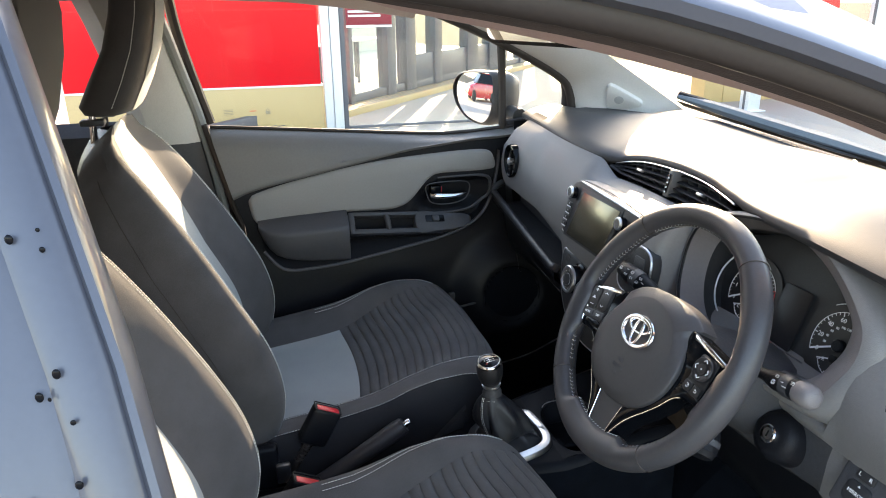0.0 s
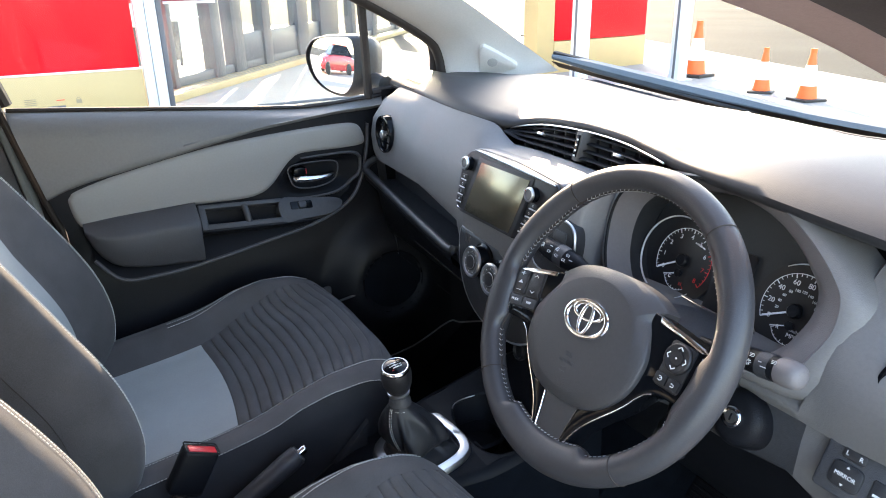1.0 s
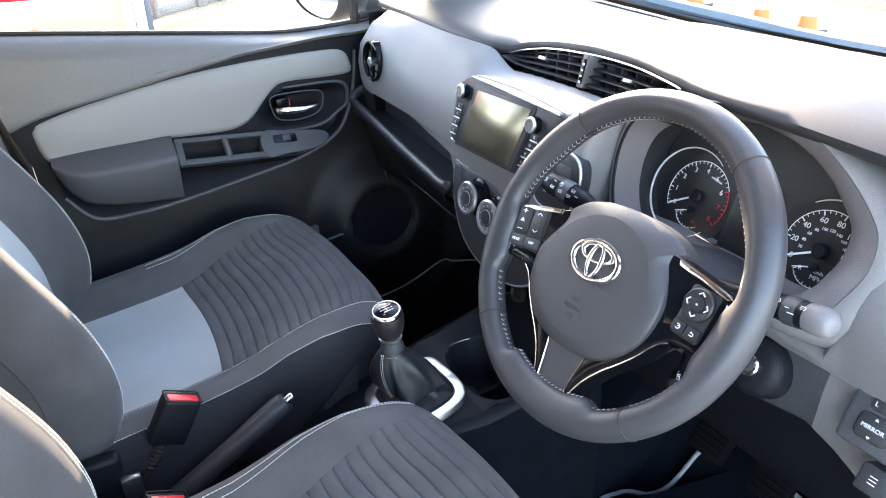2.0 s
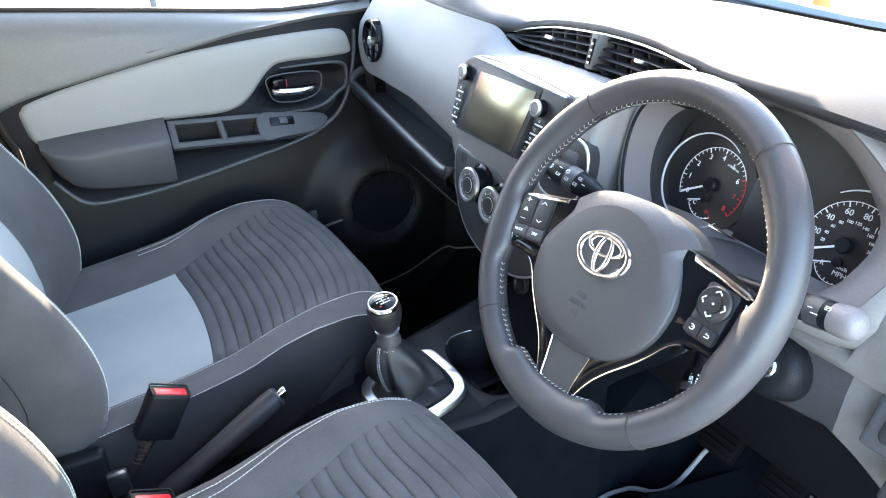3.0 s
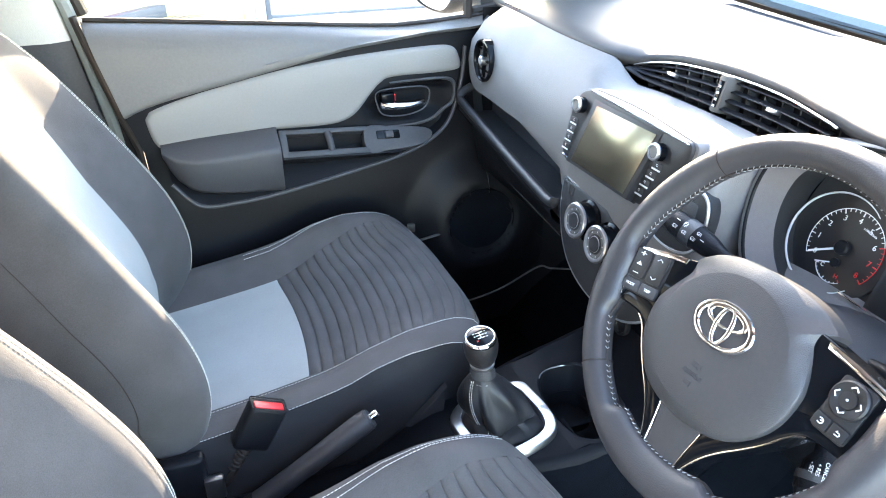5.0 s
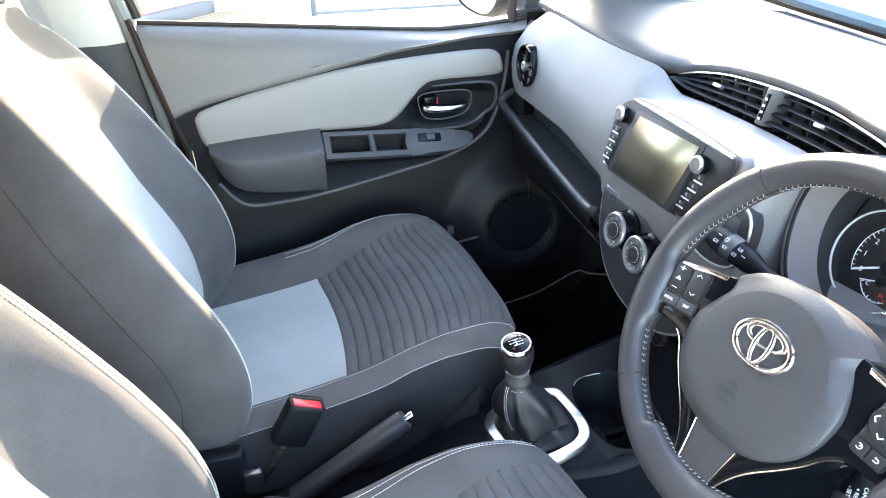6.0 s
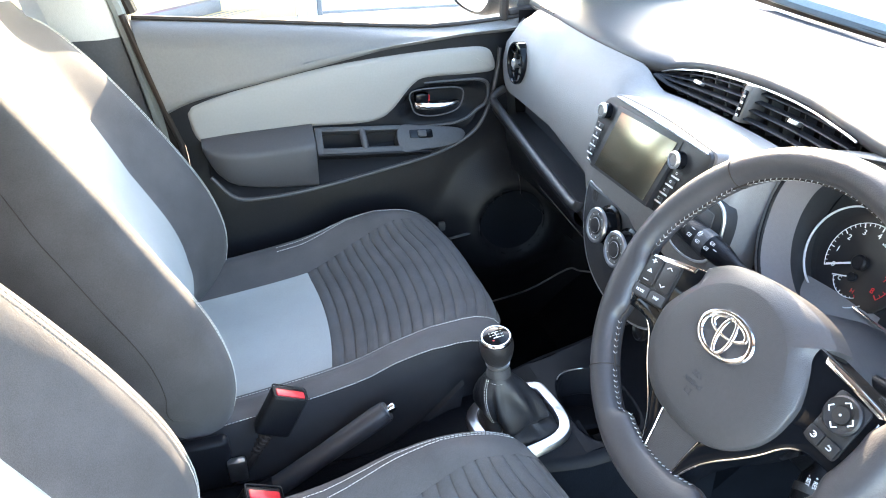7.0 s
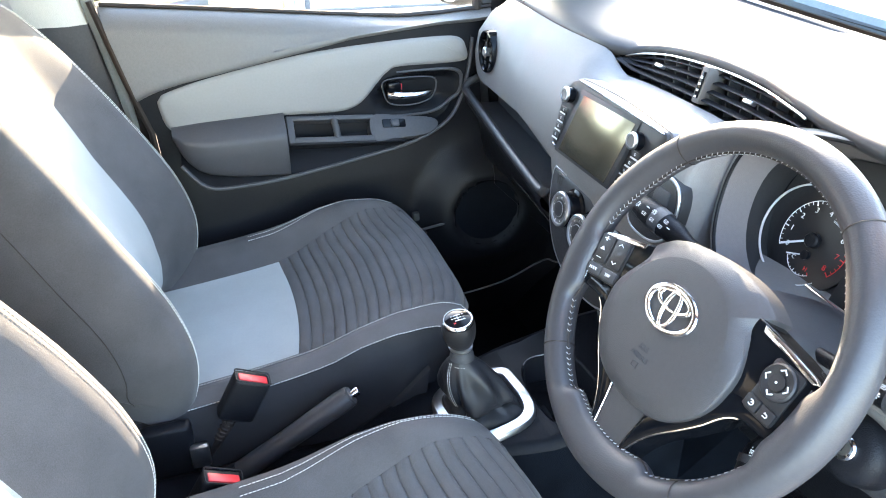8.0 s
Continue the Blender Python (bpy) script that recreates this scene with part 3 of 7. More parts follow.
for y in np.concatenate([np.linspace(-0.138, 0.50, 44), np.linspace(0.55, 0.624, 10)]):
    xe, ze = top_edge(y)
    if y < 0.172:
        k = max(0.0, min(1.0, (0.172 - y) / 0.06))
        k = k * k * (3 - 2 * k)
        xe, ze = xe - 0.024 * k, (ze * (1 - k) + 0.966 * k)
    zb = lerp(y, SH_Y, SH_Z) + 0.024
    if y < 0.16:
        zb = 0.80
    f = max(0.0, (y - 0.545) / 0.080)
    g = math.sqrt(max(0.0, 1 - f * f))
    zm = 0.925
    xb = 0.826 + 0.03 * max(0, y)
    zt = lerp(y, (0.16, 0.22, 0.38, 0.46), (0.951, 0.947, 0.945, 0.970))
    pr = [(xe - 0.002, ze - 0.003), (xe - 0.012, ze - 0.28 * (ze - zt)), (xe * 0.4 + xb * 0.6 + 0.004, ze - 0.58 * (ze - zt)), (xb + 0.016, zt - 0.004), (xb + 0.005, zt - 0.024), (xb - 0.002, 0.88), (xb, 0.85), (xb + 0.001, zb + 0.006), (xb + 0.006, zb), (xb + 0.05, zb)]
    ln = lerp(y, (0.15, 0.5), (0.13, 0.0))
    pr = [(x + (ln * (z - 0.93) if z < 0.95 else 0), z) for x, z in pr]
    pr = [(x + 0.015 * (1 - g), zm + (z - zm) * (0.25 + 0.75 * g)) for x, z in pr]
    rows.append([(x, y, z) for x, z in pr])
first = rows[0]
for y, dx in ((-0.145, 0.003), (-0.149, 0.010), (-0.152, 0.024), (-0.154, 0.06)):
    rows.insert(0, [(max(x, 0.80) + dx, y, z) for x, _, z in first])
part("passenger_panel", loft(rows), SOFT_GREY, dash, "soft grey passenger side panel", angle=60)

# open shelf with a dark lip and the dark lower dashboard
rows = []
for y in np.linspace(0.155, 0.60, 18):
    z = lerp(y, SH_Y, SH_Z) - lerp(y, (0.15, 0.3, 0.6), (0.012, 0.018, 0.024))
    xl = 0.794 + 0.055 * max(0, y - 0.1)
    rows.append([(0.90, y, z + 0.05), (0.90, y, z - 0.040), (xl + 0.022, y, z - 0.038), (xl + 0.012, y, z - 0.010), (xl + 0.005, y, z - 0.010), (xl, y, z - 0.017), (xl + 0.003, y, z - 0.030), (xl + 0.03, y, z - 0.055), (xl + 0.045, y, 0.70), (0.876, y, 0.668), (0.905, y, 0.640), (0.98, y, 0.59), (1.12, y, 0.53)])
lip_line = [(r[4][0], r[4][1], r[4][2]) for r in rows]
lip_line += [(0.829, 0.606, 0.829), (0.840, 0.610, 0.836), (0.856, 0.611, 0.843)]
lip_line = [(lip_line[0][0] + 0.004, 0.156, lip_line[0][2] + 0.012), (lip_line[0][0] + 0.001, 0.157, lip_line[0][2] + 0.004)] + lip_line[1:]
part("shelf_lip", tube(spline(lip_line, 2), 0.0085, 12), FACE, dash, "charcoal raised shelf lip")
part("storage_shelf", loft([r[:5] for r in rows]), DARK_PLASTIC, dash, "charcoal open shelf with raised lip", angle=50)
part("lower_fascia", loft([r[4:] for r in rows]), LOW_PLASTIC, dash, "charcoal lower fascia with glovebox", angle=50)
rows = [[(0.91, y, 0.975), (0.872, y, 0.93), (0.872, y, 0.85), (0.90, y, 0.6), (1.05, y, 0.45)] for y in (0.600, 0.66)]
part("end_cap", loft(rows), DARK_PLASTIC, dash, "charcoal dashboard end cap")
part("glovebox_seam", tube([(0.848, 0.20, 0.69), (0.856, 0.40, 0.70), (0.868, 0.57, 0.715)], 0.0012, 6), RUBBER, dash)
rows = [[(1.03, y, 0.99), (1.02, y, 0.9), (1.03, y, 0.7), (1.06, y, 0.56)] for y in (-0.66, 0.66)]
part("inner_backing", loft(rows), LOW_PLASTIC, dash)


# centre air vents
vents = part("vent_hood", join(loft([[(top_edge(y)[0] + 0.05, y, top_edge(y)[1] - 0.034), (top_edge(y)[0] + 0.002, y, top_edge(y)[1] - 0.010)] for y in np.linspace(-0.225, 0.155, 20)])), GLOSS_BLACK, dash)
rim = spline([(top_edge(y)[0] - 0.002, y, top_edge(y)[1] - 0.008) for y in (0.143, 0.12, 0.06, -0.04, -0.12, -0.20, -0.222)], 4)
part("pad_seam", tube(spline([(top_edge(y)[0] - 0.0015, y, top_edge(y)[1] - 0.0055) for y in (0.165, 0.22, 0.30, 0.38, 0.46, 0.54, 0.60)], 4), 0.0016, 6), RUBBER, dash, "dark seam under the top pad")
part("vent_rim", tube(rim, [0.0006 + 0.0008 * min(1.0, i / 4) for i in range(len(rim))], 8), SATIN, dash, "thin satin silver vent edging")
back = loft([[(0.985, y, 0.94), (0.985, y, 1.0)] for y in (-0.23, 0.16)])
part("vent_well", join(back, loft([[(0.90, y, 0.958), (0.99, y, 0.945)] for y in (-0.22, 0.15)])), LOW_PLASTIC, dash)
for k in range(4):
    h = k / 3
    pts = []
    for y in np.linspace(-0.21, 0.145, 14):
        xe, ze = top_edge(y)
        zl = ease(y, (-0.22, -0.15, 0.06, 0.125, 0.15), (0.968, 0.966, 0.966, 0.970, 0.984))
        z = zl + (ze - 0.012 - zl) * (0.12 + 0.80 * h)
        x = lerp(h, (0, 1), (0.905, 0.925)) + (xe - 0.925) * 0.6
        pts.append([(x, y, z), (x + 0.001, y, z + 0.0012), (x + 0.009, y, z + 0.002), (x + 0.009, y, z - 0.001), (x + 0.001, y, z - 0.0012)])
    part("vent_slat", loft(pts, True), LOW_PLASTIC, dash)
for y in np.linspace(-0.2, 0.13, 13):
    part("vent_fin", box(0.932, 0.95, y - 0.001, y + 0.001, 0.950, 1.003), DARK_PLASTIC, dash)
div = part("vent_divider", box(-0.007, 0.007, -0.022, 0.024, -0.03, 0.002, 0.002, m=rear_m(0.912, -0.037, 0.987, 14)), DIVIDER, dash, "grey vent divider with a thumb wheel")
part("thumb_wheel", box(-0.0035, 0.0035, -0.016, 0.017, -0.002, 0.0035, 0.001, m=rear_m(0.912, -0.037, 0.987, 14)), GLOSS_BLACK, div)
part("thumb_wheel_marks", join(*[box(-0.0018, 0.0018, b - 0.0014, b + 0.0014, 0.003, 0.0042, m=rear_m(0.912, -0.037, 0.987, 14)) for b in (-0.014, -0.006, 0.002, 0.010)]), PRINT, div)
for y in (0.055, -0.125):
    xe, ze = top_edge(y)
    part("vent_tab", box(-0.008, 0.008, -0.0022, 0.0022, -0.004, 0.004, 0.0012, m=rear_m(0.912, y, 0.990, 30)), SATIN, dash, "small silver vent tab")


def round_vent(x, y, z, r, yaw, lean=12):
    m = rear_m(x, y, z, lean) @ pose(0, 0, 0, 0, yaw, 0)
    v = part("round_vent", lathe([(r, -0.03), (r, 0.0), (r * 0.98, 0.004), (r * 0.90, 0.005), (r * 0.84, 0.001), (r * 0.82, -0.03)], 40, m), GLOSS_BLACK, dash, "round air vent with gloss black ring")
    part("vent_ball", lathe([(r * 0.82, -0.022), (r * 0.6, -0.016), (0.001, -0.014)], 30, m), LOW_PLASTIC, v)
    for k in (-0.45, 0.0, 0.45):
        w = r * 0.8 * math.sqrt(1 - k * k)
        part("vent_blade", box(-w, w, k * r - 0.0015, k * r + 0.0015, -0.016, 0.0), GLOSS_BLACK, v)
    part("vent_bar", box(-0.004, 0.004, -r * 0.8, r * 0.8, -0.012, 0.002, 0.001, m=m), GLOSS_BLACK, v)
    for o in [c for c in v.children if c.name.startswith("vent_blade")]:
        o.data.transform(INV[dash.name] @ m @ INV[dash.name].inverted())
    part("vent_knob", lathe([(0.009, -0.004), (0.009, 0.006), (0.007, 0.008), (0.001, 0.008)], 20, m), SATIN, v, "silver centre knob")


round_vent(0.8385, 0.514, 0.918, 0.040, 0, 1)
round_vent(0.862, -0.585, 0.868, 0.040, 0)
# slotted demister outlet by the pillar
for k in range(6):
    y = 0.495 + 0.014 * k
    xe, ze = top_edge(y)
    part("grille_slot", box(-0.013, 0.013, -0.0032, 0.0032, -0.002, 0.0008, m=pose(xe + 0.012, y, ze + 0.0065, 0, -24, 25)), RUBBER, dash)
# long demister slot near the glass with a raised front edge
def pad_z(x, y):
    r = min(pad_rows, key=lambda q: abs(q[0][1] - y))
    return lerp(x, [q[0] for q in r[4:]], [q[2] for q in r[4:]])


def slot_x(y):
    p = screen_pt(y / 0.6, 0)
    return p.x - lerp(y, (-0.50, -0.25, 0.0, 0.17, 0.40, 0.52), (0.150, 0.135, 0.092, 0.054, 0.026, 0.022))


for y0, y1 in ((-0.48, -0.20), (-0.185, -0.032), (-0.008, 0.385)):
    rows = []
    for y in np.linspace(y0, y1, 12):
        x = slot_x(y)
        rows.append([(x, y, pad_z(x, y) + 0.0010), (x + 0.011, y, pad_z(x + 0.011, y) + 0.0010)])
    part("windscreen_demister_slot", loft(rows), RUBBER, dash)
part("ledge_edge", tube([(slot_x(y) - 0.0015, y, pad_z(slot_x(y), y) + 0.0005) for y in np.linspace(-0.50, 0.50, 40)], 0.0024, 8), PAD_TOP, dash, "raised edge of the demister ledge")
part("ledge_clip", tube([(slot_x(-0.020) - 0.004 + 0.020 * f, -0.034 + 0.030 * f, pad_z(slot_x(-0.020), -0.020) + 0.002 + 0.003 * math.sin(math.pi * f)) for f in np.linspace(0, 1, 8)], 0.0030, 8), SOFT_GREY, dash, "small pale clip")


# driver side: panel below and beside the instrument hood
CL = rear_m(0.935, -0.318, 0.872, 20)      # frame of the instrument cluster
rows = []
for y in np.linspace(-0.69, -0.14, 56):
    lowz = lerp(y, (-0.7, -0.57, -0.521, -0.484, -0.434, -0.14), (0.800, 0.792, 0.785, 0.783, 0.780, 0.78))
    topz = lerp(y, (-0.70, -0.60, -0.56, -0.517, -0.492, -0.480, -0.14), (0.90, 0.925, 0.935, 0.957, 0.972, 0.83, 0.83))
    bul = lerp(y, (-0.7, -0.58, -0.48, -0.40, -0.14), (0.862, 0.852, 0.862, 0.868, 0.84))
    rows.append([(bul + 0.03 + 0.02 * f * f - 0.022 * math.sin(math.pi * f) - 0.028 * (1 - f) + 0.02 * f ** 4, y, lowz + (topz - lowz) * f) for f in np.linspace(0, 1, 12)])
part("driver_panel", loft(rows), SOFT_GREY, dash, "soft grey driver side panel", angle=60)
rows = []
for y in np.linspace(-0.69, -0.12, 56):
    up = lerp(y, (-0.7, -0.57, -0.521, -0.484, -0.434, -0.14), (0.808, 0.800, 0.793, 0.791, 0.788, 0.79))
    dn = lerp(y, (-0.7, -0.544, -0.507, -0.472, -0.399, -0.14), (0.62, 0.680, 0.699, 0.711, 0.700, 0.69))
    rows.append([(0.875, y, up), (0.868, y, up * 0.6 + dn * 0.4), (0.865, y, dn + 0.006), (0.870, y, dn), (0.90, y, dn - 0.004), (0.93, y, 0.60), (0.98, y, 0.52), (1.12, y, 0.47)])
part("knee_cover", loft([r[:5] for r in rows if r[0][1] > -0.492]), DARK_PLASTIC, dash, "grey knee cover under the column", angle=50)
part("switch_fascia", loft([r[:5] for r in rows if r[0][1] < -0.478]), SOFT_GREY, dash, "soft grey fascia round the switches", angle=50)
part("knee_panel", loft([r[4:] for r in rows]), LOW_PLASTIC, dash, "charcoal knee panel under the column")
# instrument hood: outer flare, rim, inner tunnel
HOOD = [(-0.090, -0.078), (-0.128, -0.056), (-0.150, -0.020), (-0.158, 0.020), (-0.150, 0.058), (-0.118, 0.086), (-0.060, 0.102), (0.0, 0.109), (0.040, 0.109), (0.0707, 0.1037), (0.0975, 0.0916), (0.1239, 0.0760), (0.1483, 0.0574), (0.1670, 0.0385), (0.1740, 0.0240), (0.1757, 0.0060), (0.1740, -0.0100), (0.1670, -0.0300), (0.1540, -0.0560), (0.120, -0.078), (0.0, -0.086)]


def hood_loop(kx, ky, zoff):
    return [CL @ Vector((p.x * kx, 0.01 + (p.y - 0.01) * ky, zoff(p.x, p.y))) for p in spline([(a, b, 0) for a, b in HOOD], 5, True)]


lip_z = lambda a, b: 0.074 + 0.1 * max(b, 0)
right = lambda a: max(0.0, min(1.0, (a - 0.02) / 0.10))          # the face beside the dials is broad and turned to the driver
hood_rows = [hood_loop(1.25, 1.17, lambda a, b: -0.010 + 0.030 * right(a)), hood_loop(1.18, 1.13, lambda a, b: 0.018 + 0.034 * right(a)), hood_loop(1.12, 1.10, lambda a, b: 0.045 + 0.020 * right(a) + 0.06 * max(b, 0)), hood_loop(1.07, 1.07, lambda a, b: 0.066 + 0.005 * right(a) + 0.08 * max(b, 0)), hood_loop(1.02, 1.02, lambda a, b: 0.0735 + 0.1 * max(b, 0)), hood_loop(1.0, 1.0, lip_z), hood_loop(0.985, 0.98, lambda a, b: 0.070 + 0.1 * max(b, 0))]
cluster = thing("instrument_cluster", "hooded instrument cluster with two dark round dials", "instrument cluster", m=CL)


def to_local(rows, m):
    inv = m.inverted()
    return [[inv @ Vector(p) for p in r] for r in rows]


part("hood_lip", tube([q for q in (CL.inverted() @ p for p in hood_loop(0.990, 0.987, lambda a, b: 0.0725 + 0.1 * max(b, 0))) if q.x < -0.02 and q.y > -0.07], 0.0022, 6), LOW_PLASTIC, cluster, "thin black lip round the hood")
part("hood", loft(to_local(hood_rows, CL), True, cap=False), SOFT_GREY, cluster, "grey hood surround", angle=60)
side_k = lambda a, l, r: l + (r - l) * max(0.0, min(1.0, (a + 0.15) / 0.30))          # from the left wall to the right one
flat = lambda a, k: k - 0.115 * max(0.0, min(1.0, (a + 0.02) / 0.09))          # the flare is broader beside the right dial
wall = lambda l, r, ky, z: [CL @ Vector((p.x * side_k(p.x, l, r), 0.01 + (p.y - 0.01) * flat(p.x, ky), z(p.x, p.y))) for p in spline([(a, b, 0) for a, b in HOOD], 5, True)]
rim_in = hood_loop(0.985, 0.98, lambda a, b: 0.070 + 0.1 * max(b, 0))
flare = [rim_in, wall(0.972, 0.885, 0.955, lambda a, b: side_k(a, 0.054, 0.064) + 0.06 * max(b, 0)), wall(0.958, 0.775, 0.91, lambda a, b: side_k(a, 0.036, 0.046) + 0.03 * max(b, 0)), wall(0.950, 0.765, 0.90, lambda a, b: side_k(a, 0.031, 0.041) + 0.03 * max(b, 0))]
part("inner_shroud", loft(to_local(flare, CL), True, cap=False), SHROUD, cluster, "charcoal inner shroud", angle=60)
tun = [flare[-1], wall(0.950, 0.785, 0.91, lambda a, b: side_k(a, 0.012, 0.014)), wall(0.950, 0.85, 0.93, lambda a, b: -0.006)]
part("inner_tunnel", loft(to_local(tun, CL), True, cap=False), FACE, cluster, "black tunnel round the dials", angle=60)
part("backing_plate", plate([(p.x * 0.985, p.y * 0.985) for p in spline([(-0.152, -0.060, 0), (-0.150, 0.02, 0), (-0.135, 0.075, 0), (-0.09, 0.110, 0), (0.0, 0.122, 0), (0.09, 0.112, 0), (0.14, 0.080, 0), (0.163, 0.02, 0), (0.155, -0.05, 0), (0.10, -0.085, 0), (0.0, -0.09, 0), (-0.10, -0.085, 0)], 4, True)], 0.01, m=pose(0, 0, -0.004)), FACE, cluster)


def dial(cx, cy, r, numbers, a_start, a_end, red_from, needle, sub):
    """Round gauge; angles in degrees, anticlockwise from local x."""
    m = pose(cx, cy, 0)
    d = part("dial", lathe([(r * 1.30, -0.004), (r * 1.30, 0.0), (0.001, 0.0005)], 48, m), DIAL, cluster, "dark dial face with white scale")
    sd = -1 if cx < 0 else 1
    rr = 0.0555
    ring = [m @ Vector((sd * 0.0095 + rr * math.cos(radians(a)), 0.001 + rr * math.sin(radians(a)), 0.010)) for a in (range(52, 318, 6) if sd < 0 else range(-78, 128, 6))]
    part("bezel_ring", tube(ring, [0.0009 * math.sin(math.pi * (i + 0.4) / (len(ring) + 0.2)) + 0.0005 for i in range(len(ring))], 8), ALU, d, "chrome crescent ring")
    n = len(numbers)
    white, red = [], []
    steps = (n - 1) * 4
    for i in range(steps + 1):
        a = radians(a_start + (a_end - a_start) * i / steps)
        big = i % 4 == 0
        tick = box(r * (0.90 if big else 0.95), r * 1.03, -0.0006 if big else -0.0003, 0.0006 if big else 0.0003, 0.0006, 0.0012, m=m @ Matrix.Rotation(a, 4, "Z"))
        (red if i / 4 >= red_from else white).append(tick)
    arc = lambda i0, i1: tube([m @ Vector((r * 1.03 * math.cos(radians(a_start + (a_end - a_start) * i / steps)), r * 1.03 * math.sin(radians(a_start + (a_end - a_start) * i / steps)), 0.001)) for i in range(i0, i1 + 1)], 0.00045, 6)
    k = min(steps, int(red_from * 4))
    white.append(arc(0, k))
    if k < steps:
        red.append(arc(k, steps))
    for i, t in enumerate(numbers):
        a = radians(a_start + (a_end - a_start) * i / (n - 1))
        (red if i >= red_from + 0.5 else white).append(lettering(t, r * 0.205, m @ pose(r * 0.78 * math.cos(a), r * 0.78 * math.sin(a), 0.0008)))
    # small auxiliary scale
    sa = [radians(a) for a in np.linspace(204, 308, 9)]
    ms_ = m @ pose(0, -0.42 * r, 0)
    sub_arc = [box(r * (0.46 if i_ % 4 == 0 else 0.50), r * 0.54, -0.0004, 0.0004, 0.0006, 0.0012, m=ms_ @ Matrix.Rotation(a, 4, "Z")) for i_, a in enumerate(sa)]
    white.append(tube([ms_ @ Vector((r * 0.54 * math.cos(a), r * 0.54 * math.sin(a), 0.001)) for a in sa], 0.0004, 5))
    white += sub_arc[:-1]
    (red if red_from < n else white).append(sub_arc[-1])
    for t, a in sub:
        (red if t == "H" else white).append(lettering(t, r * 0.16, ms_ @ pose(r * 0.36 * math.cos(radians(a)), r * 0.36 * math.sin(radians(a)), 0.0008)))
    if red_from > n:
        for i in range(1, 11):
            a = radians(a_start + (a_end - a_start) * i * 12.43 / 140)
            white.append(lettering(str(i * 20), r * 0.11, m @ pose(r * 0.56 * math.cos(a), r * 0.56 * math.sin(a), 0.0008)))
        white += [lettering("km/h", r * 0.13, m @ pose(0.15 * r, -0.52 * r, 0.0008)), lettering("MPH", r * 0.17, m @ pose(0.15 * r, -0.68 * r, 0.0008))]
    else:
        white.append(lettering("x1000r/min", r * 0.09, m @ pose(0.42 * r, 0.62 * r, 0.0008) @ Matrix.Rotation(radians(-12), 4, "Z")))
    part("scale_print", join(*white), PRINT, d, "white scale and numerals")
    if red:
        part("red_zone", join(*red), PRINT_RED, d, "red warning band")
    ndl = m @ Matrix.Rotation(radians(needle), 4, "Z")
    part("needle", join(box(-r * 0.1, r * 0.92, -0.0011, 0.0011, 0.004, 0.005, m=ndl)), PRINT, d, "thin white needle")
    part("small_needle", box(r * 0.1, r * 0.55, -0.0007, 0.0007, 0.0025, 0.0032, m=m @ pose(0, -0.42 * r, 0) @ Matrix.Rotation(radians(200), 4, "Z")), PRINT, d)
    part("needle_cap", lathe([(r * 0.2, 0.0), (r * 0.2, 0.006), (r * 0.16, 0.008), (0.001, 0.008)], 24, m), LOW_PLASTIC, d)
    part("small_needle_cap", lathe([(r * 0.12, 0.0), (r * 0.12, 0.004), (0.001, 0.005)], 20, m @ pose(0, -0.42 * r, 0)), LOW_PLASTIC, d)


dial(-0.0768, -0.004, 0.0425, [str(i) for i in range(9)], 210, -36, 6, 210, [("C", 212), ("H", 300)])
dial(0.0925, -0.008, 0.0425, ["0", "20", "40", "60", "80", "100", "120", "140"], 208, -20, 99, 208, [("R", 205)])
part("trip_display", plate(round_rect(-0.026, 0.026, -0.055, 0.035, 0.006), 0.003, 0.001, pose(0.0, 0.0, 0.002)), DIAL, cluster, "unlit trip display")
part("trim_line", tube([Vector((-0.052, -0.046, 0.010)), Vector((-0.030, -0.0475, 0.010)), Vector((0.0, -0.049, 0.010)), Vector((0.035, -0.0495, 0.010)), Vector((0.062, -0.050, 0.010))], 0.0012, 6), CHROME, cluster, "thin chrome trim line")

# ---- centre stack ----
HU = rear_m(0.8305, 0.033, 0.930, 10)
unit = thing("infotainment_unit", "dark touchscreen radio unit with two silver knobs", "car radio", m=HU)
# outline: straight top with a bowed lower edge
hu = spline([(x, y, 0) for x, y in ((-0.0926, 0.0305), (-0.0646, 0.0340), (0.0276, 0.0340), (0.1097, 0.0268), (0.1335, 0.0235), (0.1385, 0.0120), (0.1310, -0.0060), (0.1027, -0.0420), (0.0820, -0.0735), (0.0660, -0.0795), (0.0, -0.0802), (-0.060, -0.0797), (-0.1122, -0.0775), (-0.1255, -0.0700), (-0.1275, -0.0520), (-0.1245, -0.0060), (-0.1120, 0.0205))], 4, True)
part("surround", plate([(p.x * 1.02, p.y * 1.04) for p in hu], 0.03, 0.003, pose(0, 0, 0.002)), SOFT_GREY, unit, "soft grey surround")
part("faceplate", plate([(p.x * 0.985, p.y * 0.97) for p in hu], 0.01, 0.003, pose(0, 0, 0.0075)), FACE, unit, "charcoal faceplate")
part("top_trim", plate(spline([(-0.086, 0.0315, 0), (-0.05, 0.0282, 0), (0.02, 0.0262, 0), (0.08, 0.0235, 0), (0.124, 0.0208, 0), (0.126, 0.0228, 0), (0.09, 0.0272, 0), (0.02, 0.0316, 0), (-0.05, 0.0330, 0)], 4, True), 0.006, 0.0012, pose(0, 0, 0.0098)), SATIN, unit, "silver top strip")
part("lower_trim", tube([HU.inverted() @ (HU @ Vector((a, b, 0.006))) for a, b in ((-0.122, -0.0735), (-0.105, -0.0772), (-0.06, -0.0782), (0.0, -0.0788), (0.066, -0.0780))], 0.0013, 6), CHROME, unit, "thin chrome lower edge")
